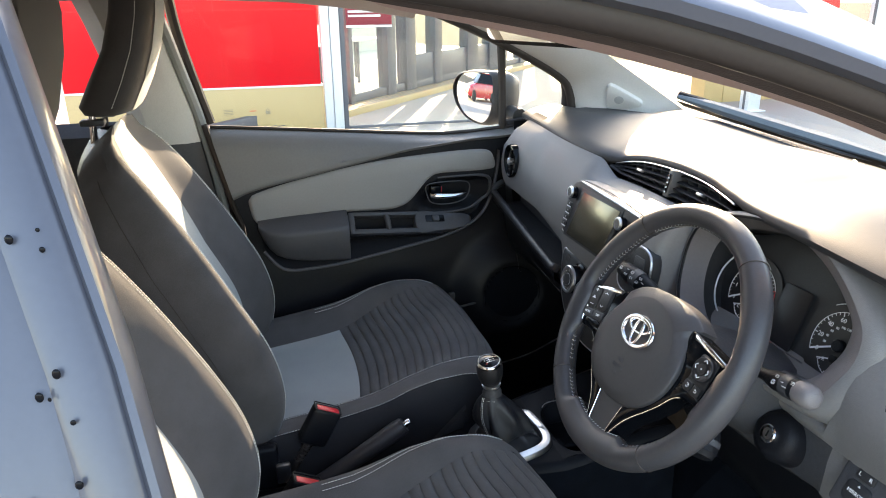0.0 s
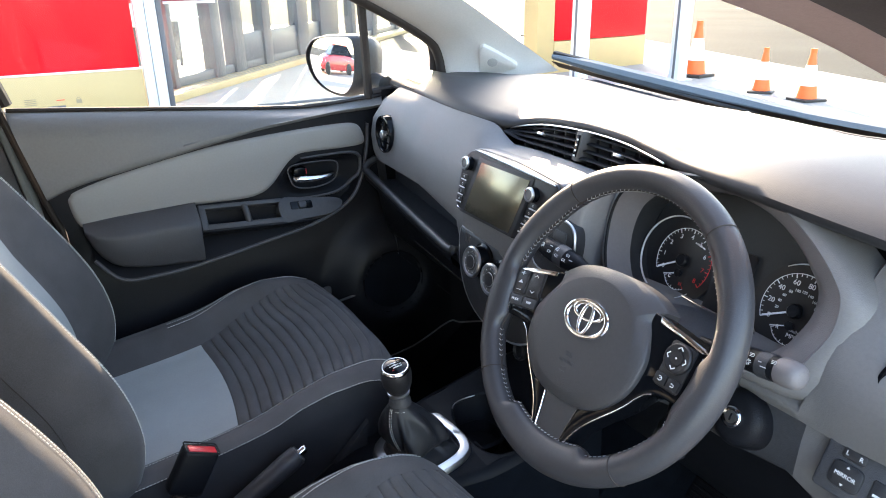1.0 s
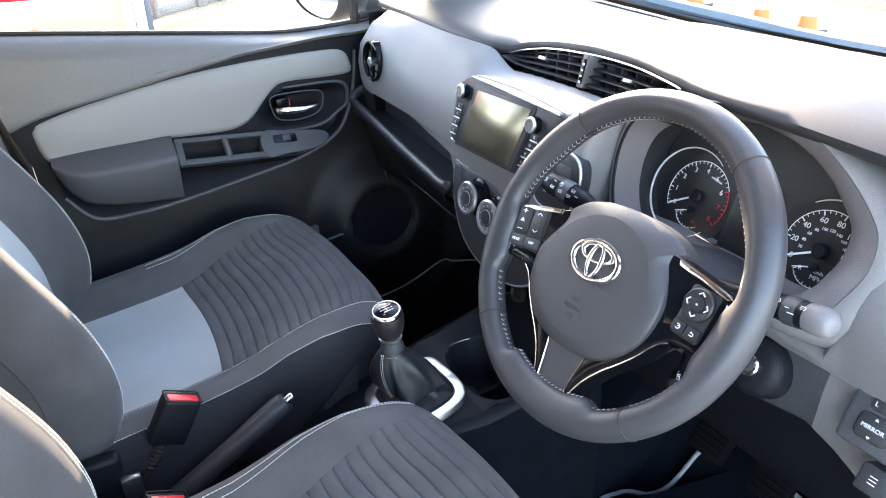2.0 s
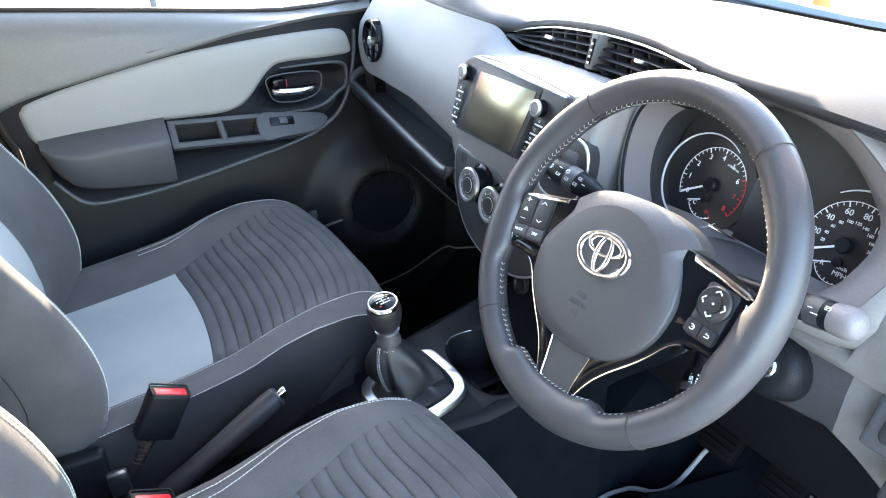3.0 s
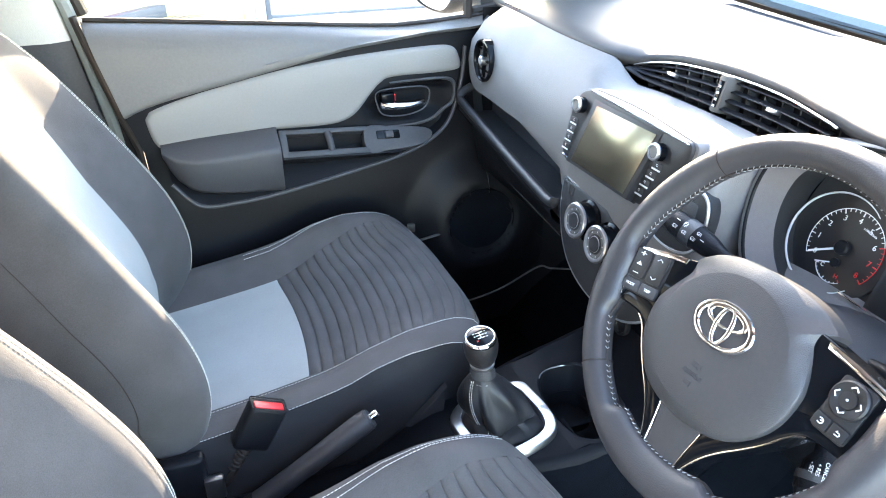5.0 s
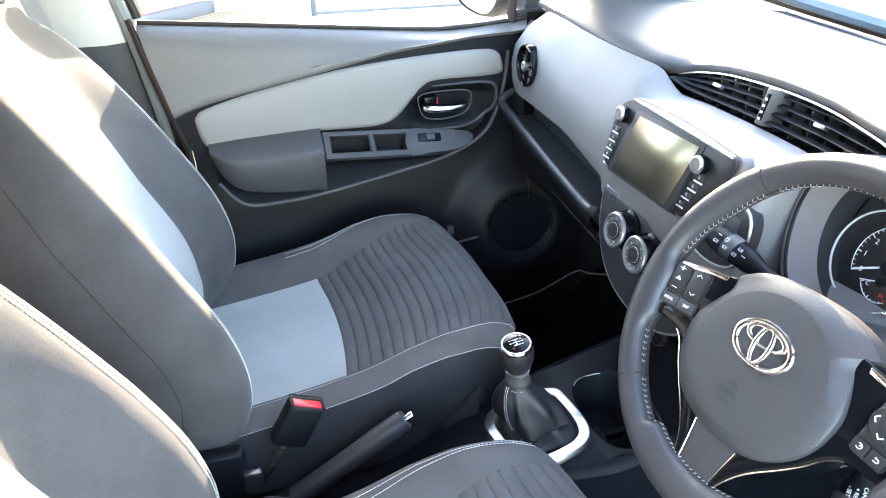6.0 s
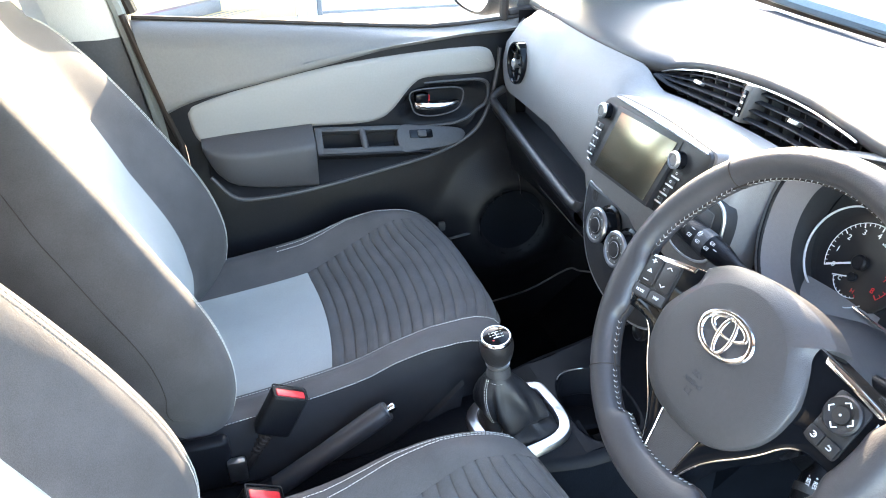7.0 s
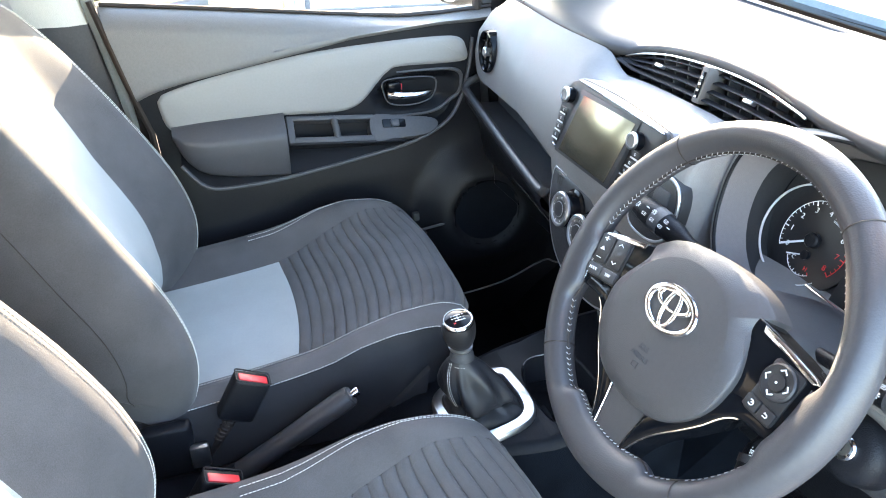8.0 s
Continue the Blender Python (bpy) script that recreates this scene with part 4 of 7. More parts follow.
TILT = pose(0, 0.022, 0.0100, -6) @ pose(0, -0.022, 0)          # the display leans back a little
part("screen_bezel", plate([(-0.072, 0.0225), (0.082, 0.0220), (0.061, -0.0755), (-0.093, -0.0755)], 0.016, 0.0025, TILT @ pose(0, 0, -0.0012)), FACE, unit)
part("screen", plate([(-0.0605, 0.0155), (0.0735, 0.0160), (0.0535, -0.0705), (-0.0785, -0.0700)], 0.003, 0.0006, TILT), SCREEN, unit, "blank touchscreen with a gold reflection tint")
for cx, cy in ((-0.0975, 0.0065), (0.0875, -0.0015)):
    m = pose(cx, cy, 0.007)
    kn = part("knob", lathe([(0.0112, 0), (0.0112, 0.009), (0.0106, 0.0115), (0.001, 0.0118)], 28, m), GLOSS_BLACK, unit, "silver-rimmed rotary knob")
    part("knob_rim", lathe([(0.0111, 0.0098), (0.0113, 0.0115), (0.0104, 0.0136), (0.0084, 0.0140), (0.0080, 0.0122)], 28, m, cap=False), SATIN, kn, "silver rim")
    part("knob_face", lathe([(0.0081, 0.0115), (0.0079, 0.0128), (0.001, 0.0130)], 24, m), SOFT_GREY, kn)
for k in range(4):
    for side in (-1, 1):
        cx = -0.1085 - 0.0022 * k if side < 0 else 0.0890 - 0.0065 * k
        cy = -0.020 - 0.0132 * k
        b = part("radio_button", box(cx - 0.009, cx + 0.009, cy - 0.0055, cy + 0.0055, 0.004, 0.0090, 0.001), FACE, unit)
        part("button_mark", join(box(cx - 0.008, cx + 0.008, cy - 0.0046, cy - 0.0026, 0.0085, 0.0100), tube([Vector((cx + 0.0016 * math.cos(a), cy + 0.002 + 0.0016 * math.sin(a), 0.0092)) for a in np.linspace(0.5, 5.8, 8)], 0.00035, 4)), PRINT, b)

# hazard switch panel, an oval under the radio on the driver's side
HZ = rear_m(0.815, -0.115, 0.874, 8)
hz = thing("hazard_switch_panel", "oval charcoal panel with a switch and silver edge", "switch panel", m=HZ)
part("panel", plate(spline([(-0.04, 0.02, 0), (0.0, 0.038, 0), (0.034, 0.034, 0), (0.044, 0.008, 0), (0.036, -0.030, 0), (0.0, -0.044, 0), (-0.04, -0.034, 0)], 5, True), 0.02, 0.003, pose(0, 0, 0.004)), FACE, hz)
part("edge_trim", tube(spline([(-0.04, 0.02, 0.002), (0.0, 0.038, 0.002), (0.034, 0.034, 0.002), (0.044, 0.008, 0.002), (0.036, -0.030, 0.002), (0.0, -0.044, 0.002), (-0.04, -0.034, 0.002)], 5, True), 0.0022, 6, True), SATIN, hz, "slim silver edge line")
part("hazard_button", plate(round_rect(0.0, 0.028, 0.004, 0.024, 0.003), 0.004, 0.001, pose(0, 0, 0.006)), DARK_PLASTIC, hz)
part("label_bars", join(*[box(-0.02 + 0.012 * k, -0.012 + 0.012 * k, -0.022, -0.014, 0.003, 0.0045) for k in range(4)]), PRINT, hz)

# climate panel with rotary knobs
CP = rear_m(0.808, 0.0, 0.778, 10)
cp = thing("climate_panel", "curved charcoal climate panel with chrome-ringed knobs", "climate control", m=CP)
out = spline([(-0.150, 0.040, 0), (-0.12, 0.044, 0), (0.0, 0.046, 0), (0.11, 0.044, 0), (0.14, 0.03, 0), (0.12, -0.04, 0), (0.06, -0.085, 0), (-0.02, -0.092, 0), (-0.09, -0.070, 0), (-0.135, -0.02, 0)], 5, True)
part("panel", plate(out, 0.06, 0.006, pose(0, 0, 0.002)), FACE, cp)
part("edge_trim", tube([Vector((p.x * 1.0, p.y * 1.0, -0.002)) for p in out], 0.0022, 6, True), SATIN, cp, "slim silver edge line")
for cx, cy in ((-0.063, 0.0095), (-0.004, 0.0), (0.056, 0.0)):
    m = pose(cx, cy, 0.002) @ Matrix.Diagonal((1.12, 1.12, 1, 1))
    k = part("dial_knob", lathe([(0.027, 0), (0.027, 0.003), (0.0235, 0.005), (0.0225, 0.021), (0.0210, 0.023), (0.001, 0.0232)], 36, m), GLOSS_BLACK, cp, "gloss black rotary knob")
    part("chrome_ring", lathe([(0.0222, 0.0200), (0.0236, 0.0215), (0.0232, 0.0242), (0.0216, 0.0258), (0.0186, 0.0256), (0.0180, 0.0230)], 36, m, cap=False), SATIN, k, "chrome ring")
    part("knob_face", lathe([(0.0182, 0.0222), (0.0180, 0.0236), (0.0130, 0.0238)], 36, m, cap=False), KNOB_SILVER, k, "grey knob face")
    part("knob_marks", join(*[box(0.0146, 0.0164, -0.0006, 0.0006, 0.0228, 0.0242, m=m @ Matrix.Rotation(a, 4, "Z")) for a in np.linspace(0.2, 5.2, 8)]), PRINT, k)
    part("knob_centre", lathe([(0.0132, 0.020), (0.0130, 0.0242), (0.0100, 0.0248), (0.0092, 0.0262), (0.001, 0.0264)], 24, m), FACE, k)
    part("centre_ring", lathe([(0.0094, 0.0236), (0.0104, 0.0240), (0.0102, 0.0252), (0.0094, 0.0254)], 28, m, cap=False), SATIN, k)
part("slots", join(*[box(-0.128 + 0.006 * k, -0.1255 + 0.006 * k, 0.026, 0.040, 0.001, 0.0025) for k in range(3)]), RUBBER, cp)

# ---- steering wheel ----
PAD_DARK = mat("switch_black_plastic", (0.016, 0.016, 0.018), 0.42, var=0.1, bump=0.2, bscale=1100)
SW = frame_m((0.711, -0.325, 0.886), (0, -1, 0), (0.498, 0, 0.867), (-0.867, 0, 0.498)) @ Matrix.Rotation(radians(3.5), 4, "Z")     # turned a little
wheel = thing("steering_wheel", "black leather three-spoke steering wheel with buttons", "steering wheel", m=SW)
R, TR = 0.1633, 0.0150
RC = Vector((-0.0026, -0.0082, -0.0067))      # middle of the rim circle


def swell(deg):
    """How far the leather reaches in towards the middle at an angle: the thumb rests, the side spokes and the lower web."""
    dist = lambda c: abs((deg - c + 180) % 360 - 180)
    step = lambda d, w, e: max(0.0, min(1.0, (w + e - d) / e))
    soft = lambda v: v * v * (3 - 2 * v)
    return 0.0036 * math.exp(-(dist(35) / 12) ** 2) + 0.0036 * math.exp(-(dist(145) / 12) ** 2) + 0.0100 * soft(step(dist(270), 22.5, 4.5)) + 0.0085 * soft(step(dist(-9), 9, 7)) + 0.0085 * soft(step(dist(189), 9, 7))


rows = []
for k in range(180):
    a = 2 * math.pi * k / 180
    c, e = RC + Vector((R * math.cos(a), R * math.sin(a), 0)), Vector((math.cos(a), math.sin(a), 0))
    g = swell(2.0 * k)
    row = []
    for j in range(20):
        b = 2 * math.pi * j / 20
        rad = TR if math.cos(b) > 0 else TR + g
        row.append(c + e * math.cos(b) * rad + Vector((0, 0, 1)) * TR * 1.12 * math.sin(b))
    rows.append(row)
rim_o = part("rim", loft(rows, True, True), LEATHER, wheel, "smooth black leather rim")
for deg in (50, 128.5, 224, 310):
    a = radians(deg)
    c = RC + Vector((R * math.cos(a), R * math.sin(a), 0))
    e = Vector((math.cos(a), math.sin(a), 0))
    part("rim_seam", tube([c + e * (TR + 0.0002) * math.cos(b) + Vector((0, 0, 1)) * (TR * 1.12 + 0.0002) * math.sin(b) for b in np.linspace(0, 2 * math.pi, 33)[:-1]], 0.0007, 6, True), RUBBER, rim_o)
st = []
for a0, a1 in ((52.5, 126.5), (131, 172), (206, 221.5), (226.5, 292), (296, 307.5), (312.5, 334), (8, 47.5)):
    n_ = int((a1 - a0) * 0.44)
    for k in range(n_):
        deg = a0 + (a1 - a0) * k / n_
        a = radians(deg)
        ph = radians(4)
        i = Vector((-math.cos(a), -math.sin(a), 0))
        z = Vector((0, 0, 1))
        t = Vector((-math.sin(a), math.cos(a), 0))
        p = RC + Vector((R * math.cos(a), R * math.sin(a), 0)) + i * math.cos(ph) * (TR + swell(deg) + 0.0003) + z * math.sin(ph) * 1.12 * TR
        w = i * -math.sin(ph) + z * math.cos(ph)
        st.append(tube([p - w * 0.0026 - t * 0.0010, p + i * 0.0004 + t * 0.0014, p + w * 0.0026 - t * 0.0010], 0.0005, 5))
seam_pts = []
for k in range(120):
    a = 2 * math.pi * k / 120
    i = Vector((-math.cos(a), -math.sin(a), 0))
    seam_pts.append(RC - i * (R - TR - swell(3.0 * k)) + Vector((0, 0, math.sin(radians(4)) * 1.12 * TR)))
part("stitch_seam", tube(seam_pts, 0.0011, 6, True), RUBBER, rim_o, "dark seam under the stitching")
part("stitching", join(*st), RIM_THREAD, rim_o, "pale grey cross stitching", kind="stuff")
# spokes
for s in (-1, 1):
    sp = [(s * x, y) for x, y in ((0.066, 0.0250), (0.084, 0.0215), (0.112, 0.0160), (0.138, 0.0090), (0.151, 0.0010), (0.155, -0.020), (0.153, -0.042), (0.147, -0.0505), (0.130, -0.0475), (0.100, -0.0465), (0.066, -0.052))]
    spoke = part("side_spoke", plate(sp, 0.026, 0.003, pose(0, 0, -0.004), 3), GLOSS_BLACK, wheel, "gloss black side spoke")
    part("chrome_edge", plate([(s * x, y) for x, y in ((0.0800, 0.0215), (0.110, 0.0165), (0.139, 0.0095), (0.1425, 0.0060), (0.138, 0.0042), (0.110, 0.0105), (0.0815, 0.0155))], 0.004, 0.0012, pose(0, 0, -0.0014)), CHROME, spoke, "chrome spoke edge")
    part("outer_chrome_line", tube([(s * 0.1400, 0.0010, -0.0030), (s * 0.1408, -0.018, -0.0026), (s * 0.1395, -0.036, -0.0028), (s * 0.1370, -0.0455, -0.0032)], [0.0008, 0.0014, 0.0014, 0.0006], 8), CHROME, spoke, "thin chrome line beside the pad")
    x0, x1 = (0.100, 0.136) if s > 0 else (-0.138, -0.096)
    xm = (x0 + x1) / 2
    padm = (pose(0.1165, -0.0175, -0.0024, 0, 0, -4) @ Matrix.Diagonal((0.86, 0.77, 1, 1)) if s > 0 else pose(-0.1185, -0.0125, -0.0024, 0, 0, 6) @ Matrix.Diagonal((1.20, 0.79, 1, 1))) @ pose(-xm, 0.017, 0)
    pad = part("button_pad", plate(round_rect(x0, x1, -0.048, 0.014, 0.005), 0.01, 0.0015, padm), PAD_DARK, spoke, "charcoal button pad")
    if s > 0:
        q = padm @ pose(xm, -0.006, 0) @ Matrix.Diagonal((1, 1.10, 1, 1))
        part("cursor_ring", lathe([(0.0178, 0), (0.0178, 0.003), (0.0160, 0.0042), (0.0085, 0.0034), (0.008, 0.003)], 36, q), PAD_DARK, pad, "round four-way cursor")
        part("cursor_centre", lathe([(0.0080, 0), (0.0080, 0.0042), (0.001, 0.0046)], 24, q), PAD_DARK, pad)
        ar = [tube([q @ Matrix.Rotation(k * math.pi / 2, 4, "Z") @ Vector(v) for v in ((0.0105, -0.0036, 0.0041), (0.0135, 0, 0.0043), (0.0105, 0.0036, 0.0041))], 0.00065, 5) for k in range(4)]
        ar.append(lathe([(0.0012, 0.004), (0.0012, 0.0052), (0.0002, 0.0053)], 10, q))
        part("cursor_arrows", join(*ar), PRINT, pad)
    else:
        for k, cx in enumerate((xm - 0.0105, xm + 0.0105)):
            rk = part("rocker", plate(round_rect(cx - 0.009, cx + 0.009, -0.028, 0.011, 0.003), 0.004, 0.001, padm @ pose(0, 0, 0.0018)), PAD_DARK, pad)
            if k == 0:
                marks = [box(cx - 0.003, cx + 0.003, 0.0045, 0.0055, 0.002, 0.0031, m=padm), box(cx - 0.0005, cx + 0.0005, 0.002, 0.008, 0.002, 0.0031, m=padm), box(cx - 0.003, cx + 0.003, -0.0225, -0.0215, 0.002, 0.0031, m=padm), plate([(cx - 0.003, -0.011), (cx + 0.003, -0.011), (cx, -0.006)], 0.001, m=padm @ pose(0, 0, 0.0031))]
            else:
                marks = [tube([padm @ Vector((cx - 0.003, b, 0.0028)), padm @ Vector((cx, b + e, 0.0028)), padm @ Vector((cx + 0.003, b, 0.0028))], 0.0005, 5) for b, e in ((0.003, 0.003), (-0.019, -0.003))]
            part("rocker_marks", join(*marks), PRINT, rk)
    hw = (x1 - x0) / 4
    for k, cx in enumerate((xm - hw, xm + hw)):
        b = part("small_button", plate(round_rect(cx - hw + 0.0008, cx + hw - 0.0008, -0.0455, -0.031, 0.002), 0.004, 0.001, padm @ pose(0, 0, 0.0022)), PAD_DARK if s > 0 else DARK_PLASTIC, pad)
        if s < 0:
            part("button_lettering", lettering("MODE" if k == 0 else "TRIP", 0.0047, padm @ pose(cx, -0.038, 0.0026) @ Matrix.Diagonal((0.8, 1.2, 1, 1))), PRINT, b)
        elif k == 0:
            part("button_symbol", join(tube([padm @ Vector((cx + 0.0028 * math.cos(a), -0.038 + 0.0028 * math.sin(a), 0.0026)) for a in np.linspace(-2.4, 2.2, 10)], 0.0005, 5), tube([padm @ Vector((cx, -0.038, 0.0026)), padm @ Vector((cx + 0.0022, -0.0362, 0.0026))], 0.0005, 5)), PRINT, b)
        else:
            part("button_symbol", tube([padm @ Vector((cx + a, -0.038 + e, 0.0026)) for a, e in ((-0.002, -0.0022), (0.0018, -0.0022), (0.0026, -0.0006), (0.0018, 0.001), (-0.0018, 0.001), (-0.0006, 0.0024))], 0.0005, 5), PRINT, b)
# lower spoke: satin panel between two gloss strips with chrome outer lines
part("lower_spoke", plate([(-0.0285, -0.090), (0.0285, -0.090), (0.0262, -0.106), (0.0222, -0.128), (0.0188, -0.156), (-0.0188, -0.156), (-0.0222, -0.128), (-0.0262, -0.106)], 0.018, 0.002, pose(0, 0, -0.005)), HUB, wheel, "charcoal lower spoke")
for s in (-1, 1):
    edge = [Vector((s * x, y, 0)) for x, y in ((0.136, -0.0505), (0.112, -0.0500), (0.100, -0.0530), (0.0905, -0.0610), (0.0795, -0.0760), (0.0655, -0.0915), (0.0515, -0.1055), (0.0405, -0.1185), (0.0325, -0.1315), (0.0268, -0.1440), (0.0240, -0.1560))]
    edge = spline(edge, 3)
    inner = spline([(s * 0.0195, -0.156, 0), (s * 0.0228, -0.128, 0), (s * 0.0268, -0.106, 0), (s * 0.042, -0.080, 0), (s * 0.066, -0.048, 0), (s * 0.10, -0.034, 0), (s * 0.136, -0.036, 0)], 3)
    part("gloss_trim", plate([(p.x, p.y) for p in edge + inner], 0.030, 0.0022, pose(0, 0, -0.0035), 3), GLOSS_BLACK, wheel, "gloss black trim strip")
    part("chrome_line", tube([p + Vector((0, 0, -0.0052)) for p in edge[5:]], 0.0009, 6), CHROME, wheel, "thin chrome line")
    part("chrome_line", tube([(s * 0.0190, -0.154, -0.0048), (s * 0.0226, -0.128, -0.0046), (s * 0.0266, -0.106, -0.0046)], 0.0007, 6), CHROME, wheel, "thin chrome line")
# airbag cover: round raised face in a shield with two upper corners that lie further back
half = [(0.0, 0.0480, -0.006), (0.030, 0.0465, -0.008), (0.055, 0.0405, -0.010), (0.070, 0.0325, -0.012), (0.0772, 0.0272, -0.0125), (0.0748, 0.0200, -0.0115), (0.0738, 0.0120, -0.009), (0.0770, 0.0, -0.004), (0.0830, -0.015, 0.0), (0.0862, -0.030, 0.002), (0.0835, -0.054, 0.002), (0.0730, -0.075, 0.002), (0.0535, -0.0935, 0.001), (0.030, -0.1035, 0.0), (0.0, -0.1065, 0.0)]
upper_run = spline(half[:5], 5)
lower_run = spline(half[4:], 5)
right_run = upper_run + lower_run[1:]
hubo = right_run + [Vector((-p.x, p.y, p.z)) for p in right_run[-2:0:-1]]
FACE_C = Vector((0.0, -0.030, 0.0))
rows = [[Vector((p.x, p.y, p.z - 0.022)) for p in hubo], [Vector((p.x, p.y, p.z - 0.0025)) for p in hubo]]
for f, h in ((0.03, 0.0), (0.10, 0.16), (0.30, 0.42), (0.60, 0.72), (0.88, 0.94), (0.975, 0.985), (1.0, 1.0)):
    row = []
    for p in hubo:
        a = math.atan2((p.y - FACE_C.y) / 0.0635, p.x / 0.070)
        e = Vector((0.070 * math.cos(a), FACE_C.y + 0.0635 * math.sin(a), 0.0078))
        q = p.lerp(e, f)
        row.append(Vector((q.x, q.y, p.z + (e.z - p.z) * h)))
    rows.append(row)
for k, h in ((0.985, 0.00805), (0.7, 0.0085), (0.35, 0.0088), (0.02, 0.0090)):
    rows.append([Vector((p.x * k, FACE_C.y + (p.y - FACE_C.y) * k, h)) for p in rows[8]])
hub = part("airbag_cover", loft(rows, True), HUB, wheel, "domed charcoal airbag cover", angle=60)


def ellipse(cx, cy, rx, ry, r0, r1):
    n = 40
    return tube([Vector((cx + rx * math.cos(2 * math.pi * k / n), cy + ry * math.sin(2 * math.pi * k / n), 0.0102)) for k in range(n)], [r0 + (r1 - r0) * abs(math.sin(2 * math.pi * k / n)) for k in range(n)], 8, True, 0.7)


part("emblem", join(ellipse(0, -0.0130, 0.0302, 0.0192, 0.0034, 0.0026), ellipse(0, -0.0058, 0.0205, 0.0082, 0.0026, 0.0017), ellipse(0, -0.0132, 0.0080, 0.0172, 0.0025, 0.0018)), CHROME, hub, "chrome oval emblem")
part("embossed_lettering", join(lettering("SRS", 0.0080, pose(-0.003, -0.0560, 0.0089)), lettering("AIRBAG", 0.0070, pose(-0.003, -0.0645, 0.0089)), tube([Vector((-0.003 + a, -0.0755 + b, 0.0086)) for a, b in ((-0.0035, 0.0), (0.0035, 0.0), (0.0035, 0.005), (-0.0035, 0.005))], 0.0005, 5, True)), DARK_PLASTIC, hub, "faint embossed lettering")

# column shroud and stalks
col = thing("steering_column", "charcoal steering column shroud with ignition lock", "steering column", (0.80, -0.325, 0.78))
rows = []
for f in np.linspace(0, 1, 7):
    c = Vector((0.735, -0.325, 0.872)) + Vector((0.15, 0, -0.072)) * f
    s = 0.055 + 0.02 * f
    rows.append([c + Vector((0.30 * s * math.sin(a) , s * math.cos(a) * 1.05, s * (0.40 if math.sin(a) > 0 else 1.25) * math.sin(a))) for a in np.linspace(0, 2 * math.pi, 25)[:-1]])
part("shroud", loft(rows, True), DARK_PLASTIC, col)
IG = rear_m(0.841, -0.416, 0.758, 24)
lock = part("lock_boss", lathe([(0.036, -0.06), (0.034, -0.016), (0.030, -0.006), (0.024, -0.002), (0.0185, -0.0005), (0.001, 0.0)], 32, IG), LOW_PLASTIC, col, "black boss of the ignition lock")
part("lock_ring", lathe([(0.0125, -0.002), (0.0122, 0.003), (0.0105, 0.0042), (0.0075, 0.0035)], 28, IG, cap=False), CHROME, lock, "chrome lock ring")
part("lock_barrel", join(lathe([(0.0078, 0.0), (0.0078, 0.0030), (0.001, 0.0034)], 20, IG)), SATIN, lock)
part("key_slot", box(-0.0010, 0.0010, -0.0042, 0.0042, 0.0030, 0.0040, m=IG), LOW_PLASTIC, lock)


def stalk(name, label, p0, p1, r, marks):
    p0, p1 = Vector(p0), Vector(p1)
    t = thing(name, label, "stalk", p0)
    L = (p1 - p0).length
    d = (p1 - p0) / L
    prof = [(0.0, 0.55), (0.35, 0.62), (0.45, 0.85), (0.5, 0.98), (0.62, 1.02), (0.63, 1.10), (0.86, 1.10), (0.88, 1.02), (0.96, 0.92), (0.995, 0.6)]
    part("arm", tube([p0 + d * L * f for f, _ in prof], [r * k for _, k in prof], 18), LOW_PLASTIC, t)
    if name == "wiper_stalk":
        part("end_cap", tube([p0 + d * L * f for f in (0.80, 0.84, 0.90, 0.945, 0.975, 0.992, 1.0, 1.003)], [r * k for k in (1.13, 1.18, 1.18, 1.10, 0.93, 0.70, 0.42, 0.1)], 22), SHROUD, t, "rounded grey end")
    part("twist_collar", tube([p0 + d * L * f for f in (0.63, 0.74)], r * 1.14, 18), DARK_PLASTIC, t)
    side = d.cross(Vector((0, 0, 1))).normalized()
    up = side.cross(d)
    if up.x > 0 and up.z < 0:
        up = -up
    face = (Vector((-0.75, -0.35, 0.55)) - d * Vector((-0.75, -0.35, 0.55)).dot(d)).normalized()
    bars = []
    for f, s, w in marks:
        q = frame_m(p0 + d * L * f + face * r * 1.13, d, face.cross(d), face)
        if w == "sun":
            bars.append(tube([q @ Vector((0.0014 * math.cos(a), s * 0.004 + 0.0014 * math.sin(a), 0)) for a in np.linspace(0, 2 * math.pi, 11)[:-1]], 0.0003, 4, True))
            bars += [box(0.0021, 0.0031, -0.0003, 0.0003, -0.001, 0.0003, m=q @ pose(0, s * 0.004, 0) @ Matrix.Rotation(a, 4, "Z")) for a in np.linspace(0, 2 * math.pi, 9)[:-1]]
        elif w == "lamp":
            bars.append(tube([q @ Vector((0.0018 * math.cos(a), s * 0.004 + 0.0018 * math.sin(a), 0)) for a in np.linspace(-1.57, 1.57, 8)] + [q @ Vector((0, s * 0.004, 0))], 0.0003, 4))
            bars += [box(-0.0034, -0.0010, b - 0.00025, b + 0.00025, -0.001, 0.0003, m=q @ pose(0, s * 0.004, 0)) for b in (-0.0014, 0, 0.0014)]
        elif isinstance(w, str):
            bars.append(lettering(w, 0.0044, q @ pose(0, s * 0.0045, 0)))
        else:
            bars.append(box(-w, w, s * 0.004 - 0.0004, s * 0.004 + 0.0004, -0.0015, 0.0004, 0, m=q))
    part("printed_symbols", join(*bars), PRINT, t, "small white symbols")
    return t


stalk("indicator_stalk", "black light and indicator stalk with white symbols", (0.80, -0.260, 0.864), (0.782, -0.128, 0.886), 0.0132, [(0.90, 0, "sun"), (0.80, 1, "lamp"), (0.80, -1, 0.002), (0.70, 1, "lamp"), (0.72, -1, "sun"), (0.60, 1, "lamp"), (0.58, -1, "lamp"), (0.52, 0, 0.002)])
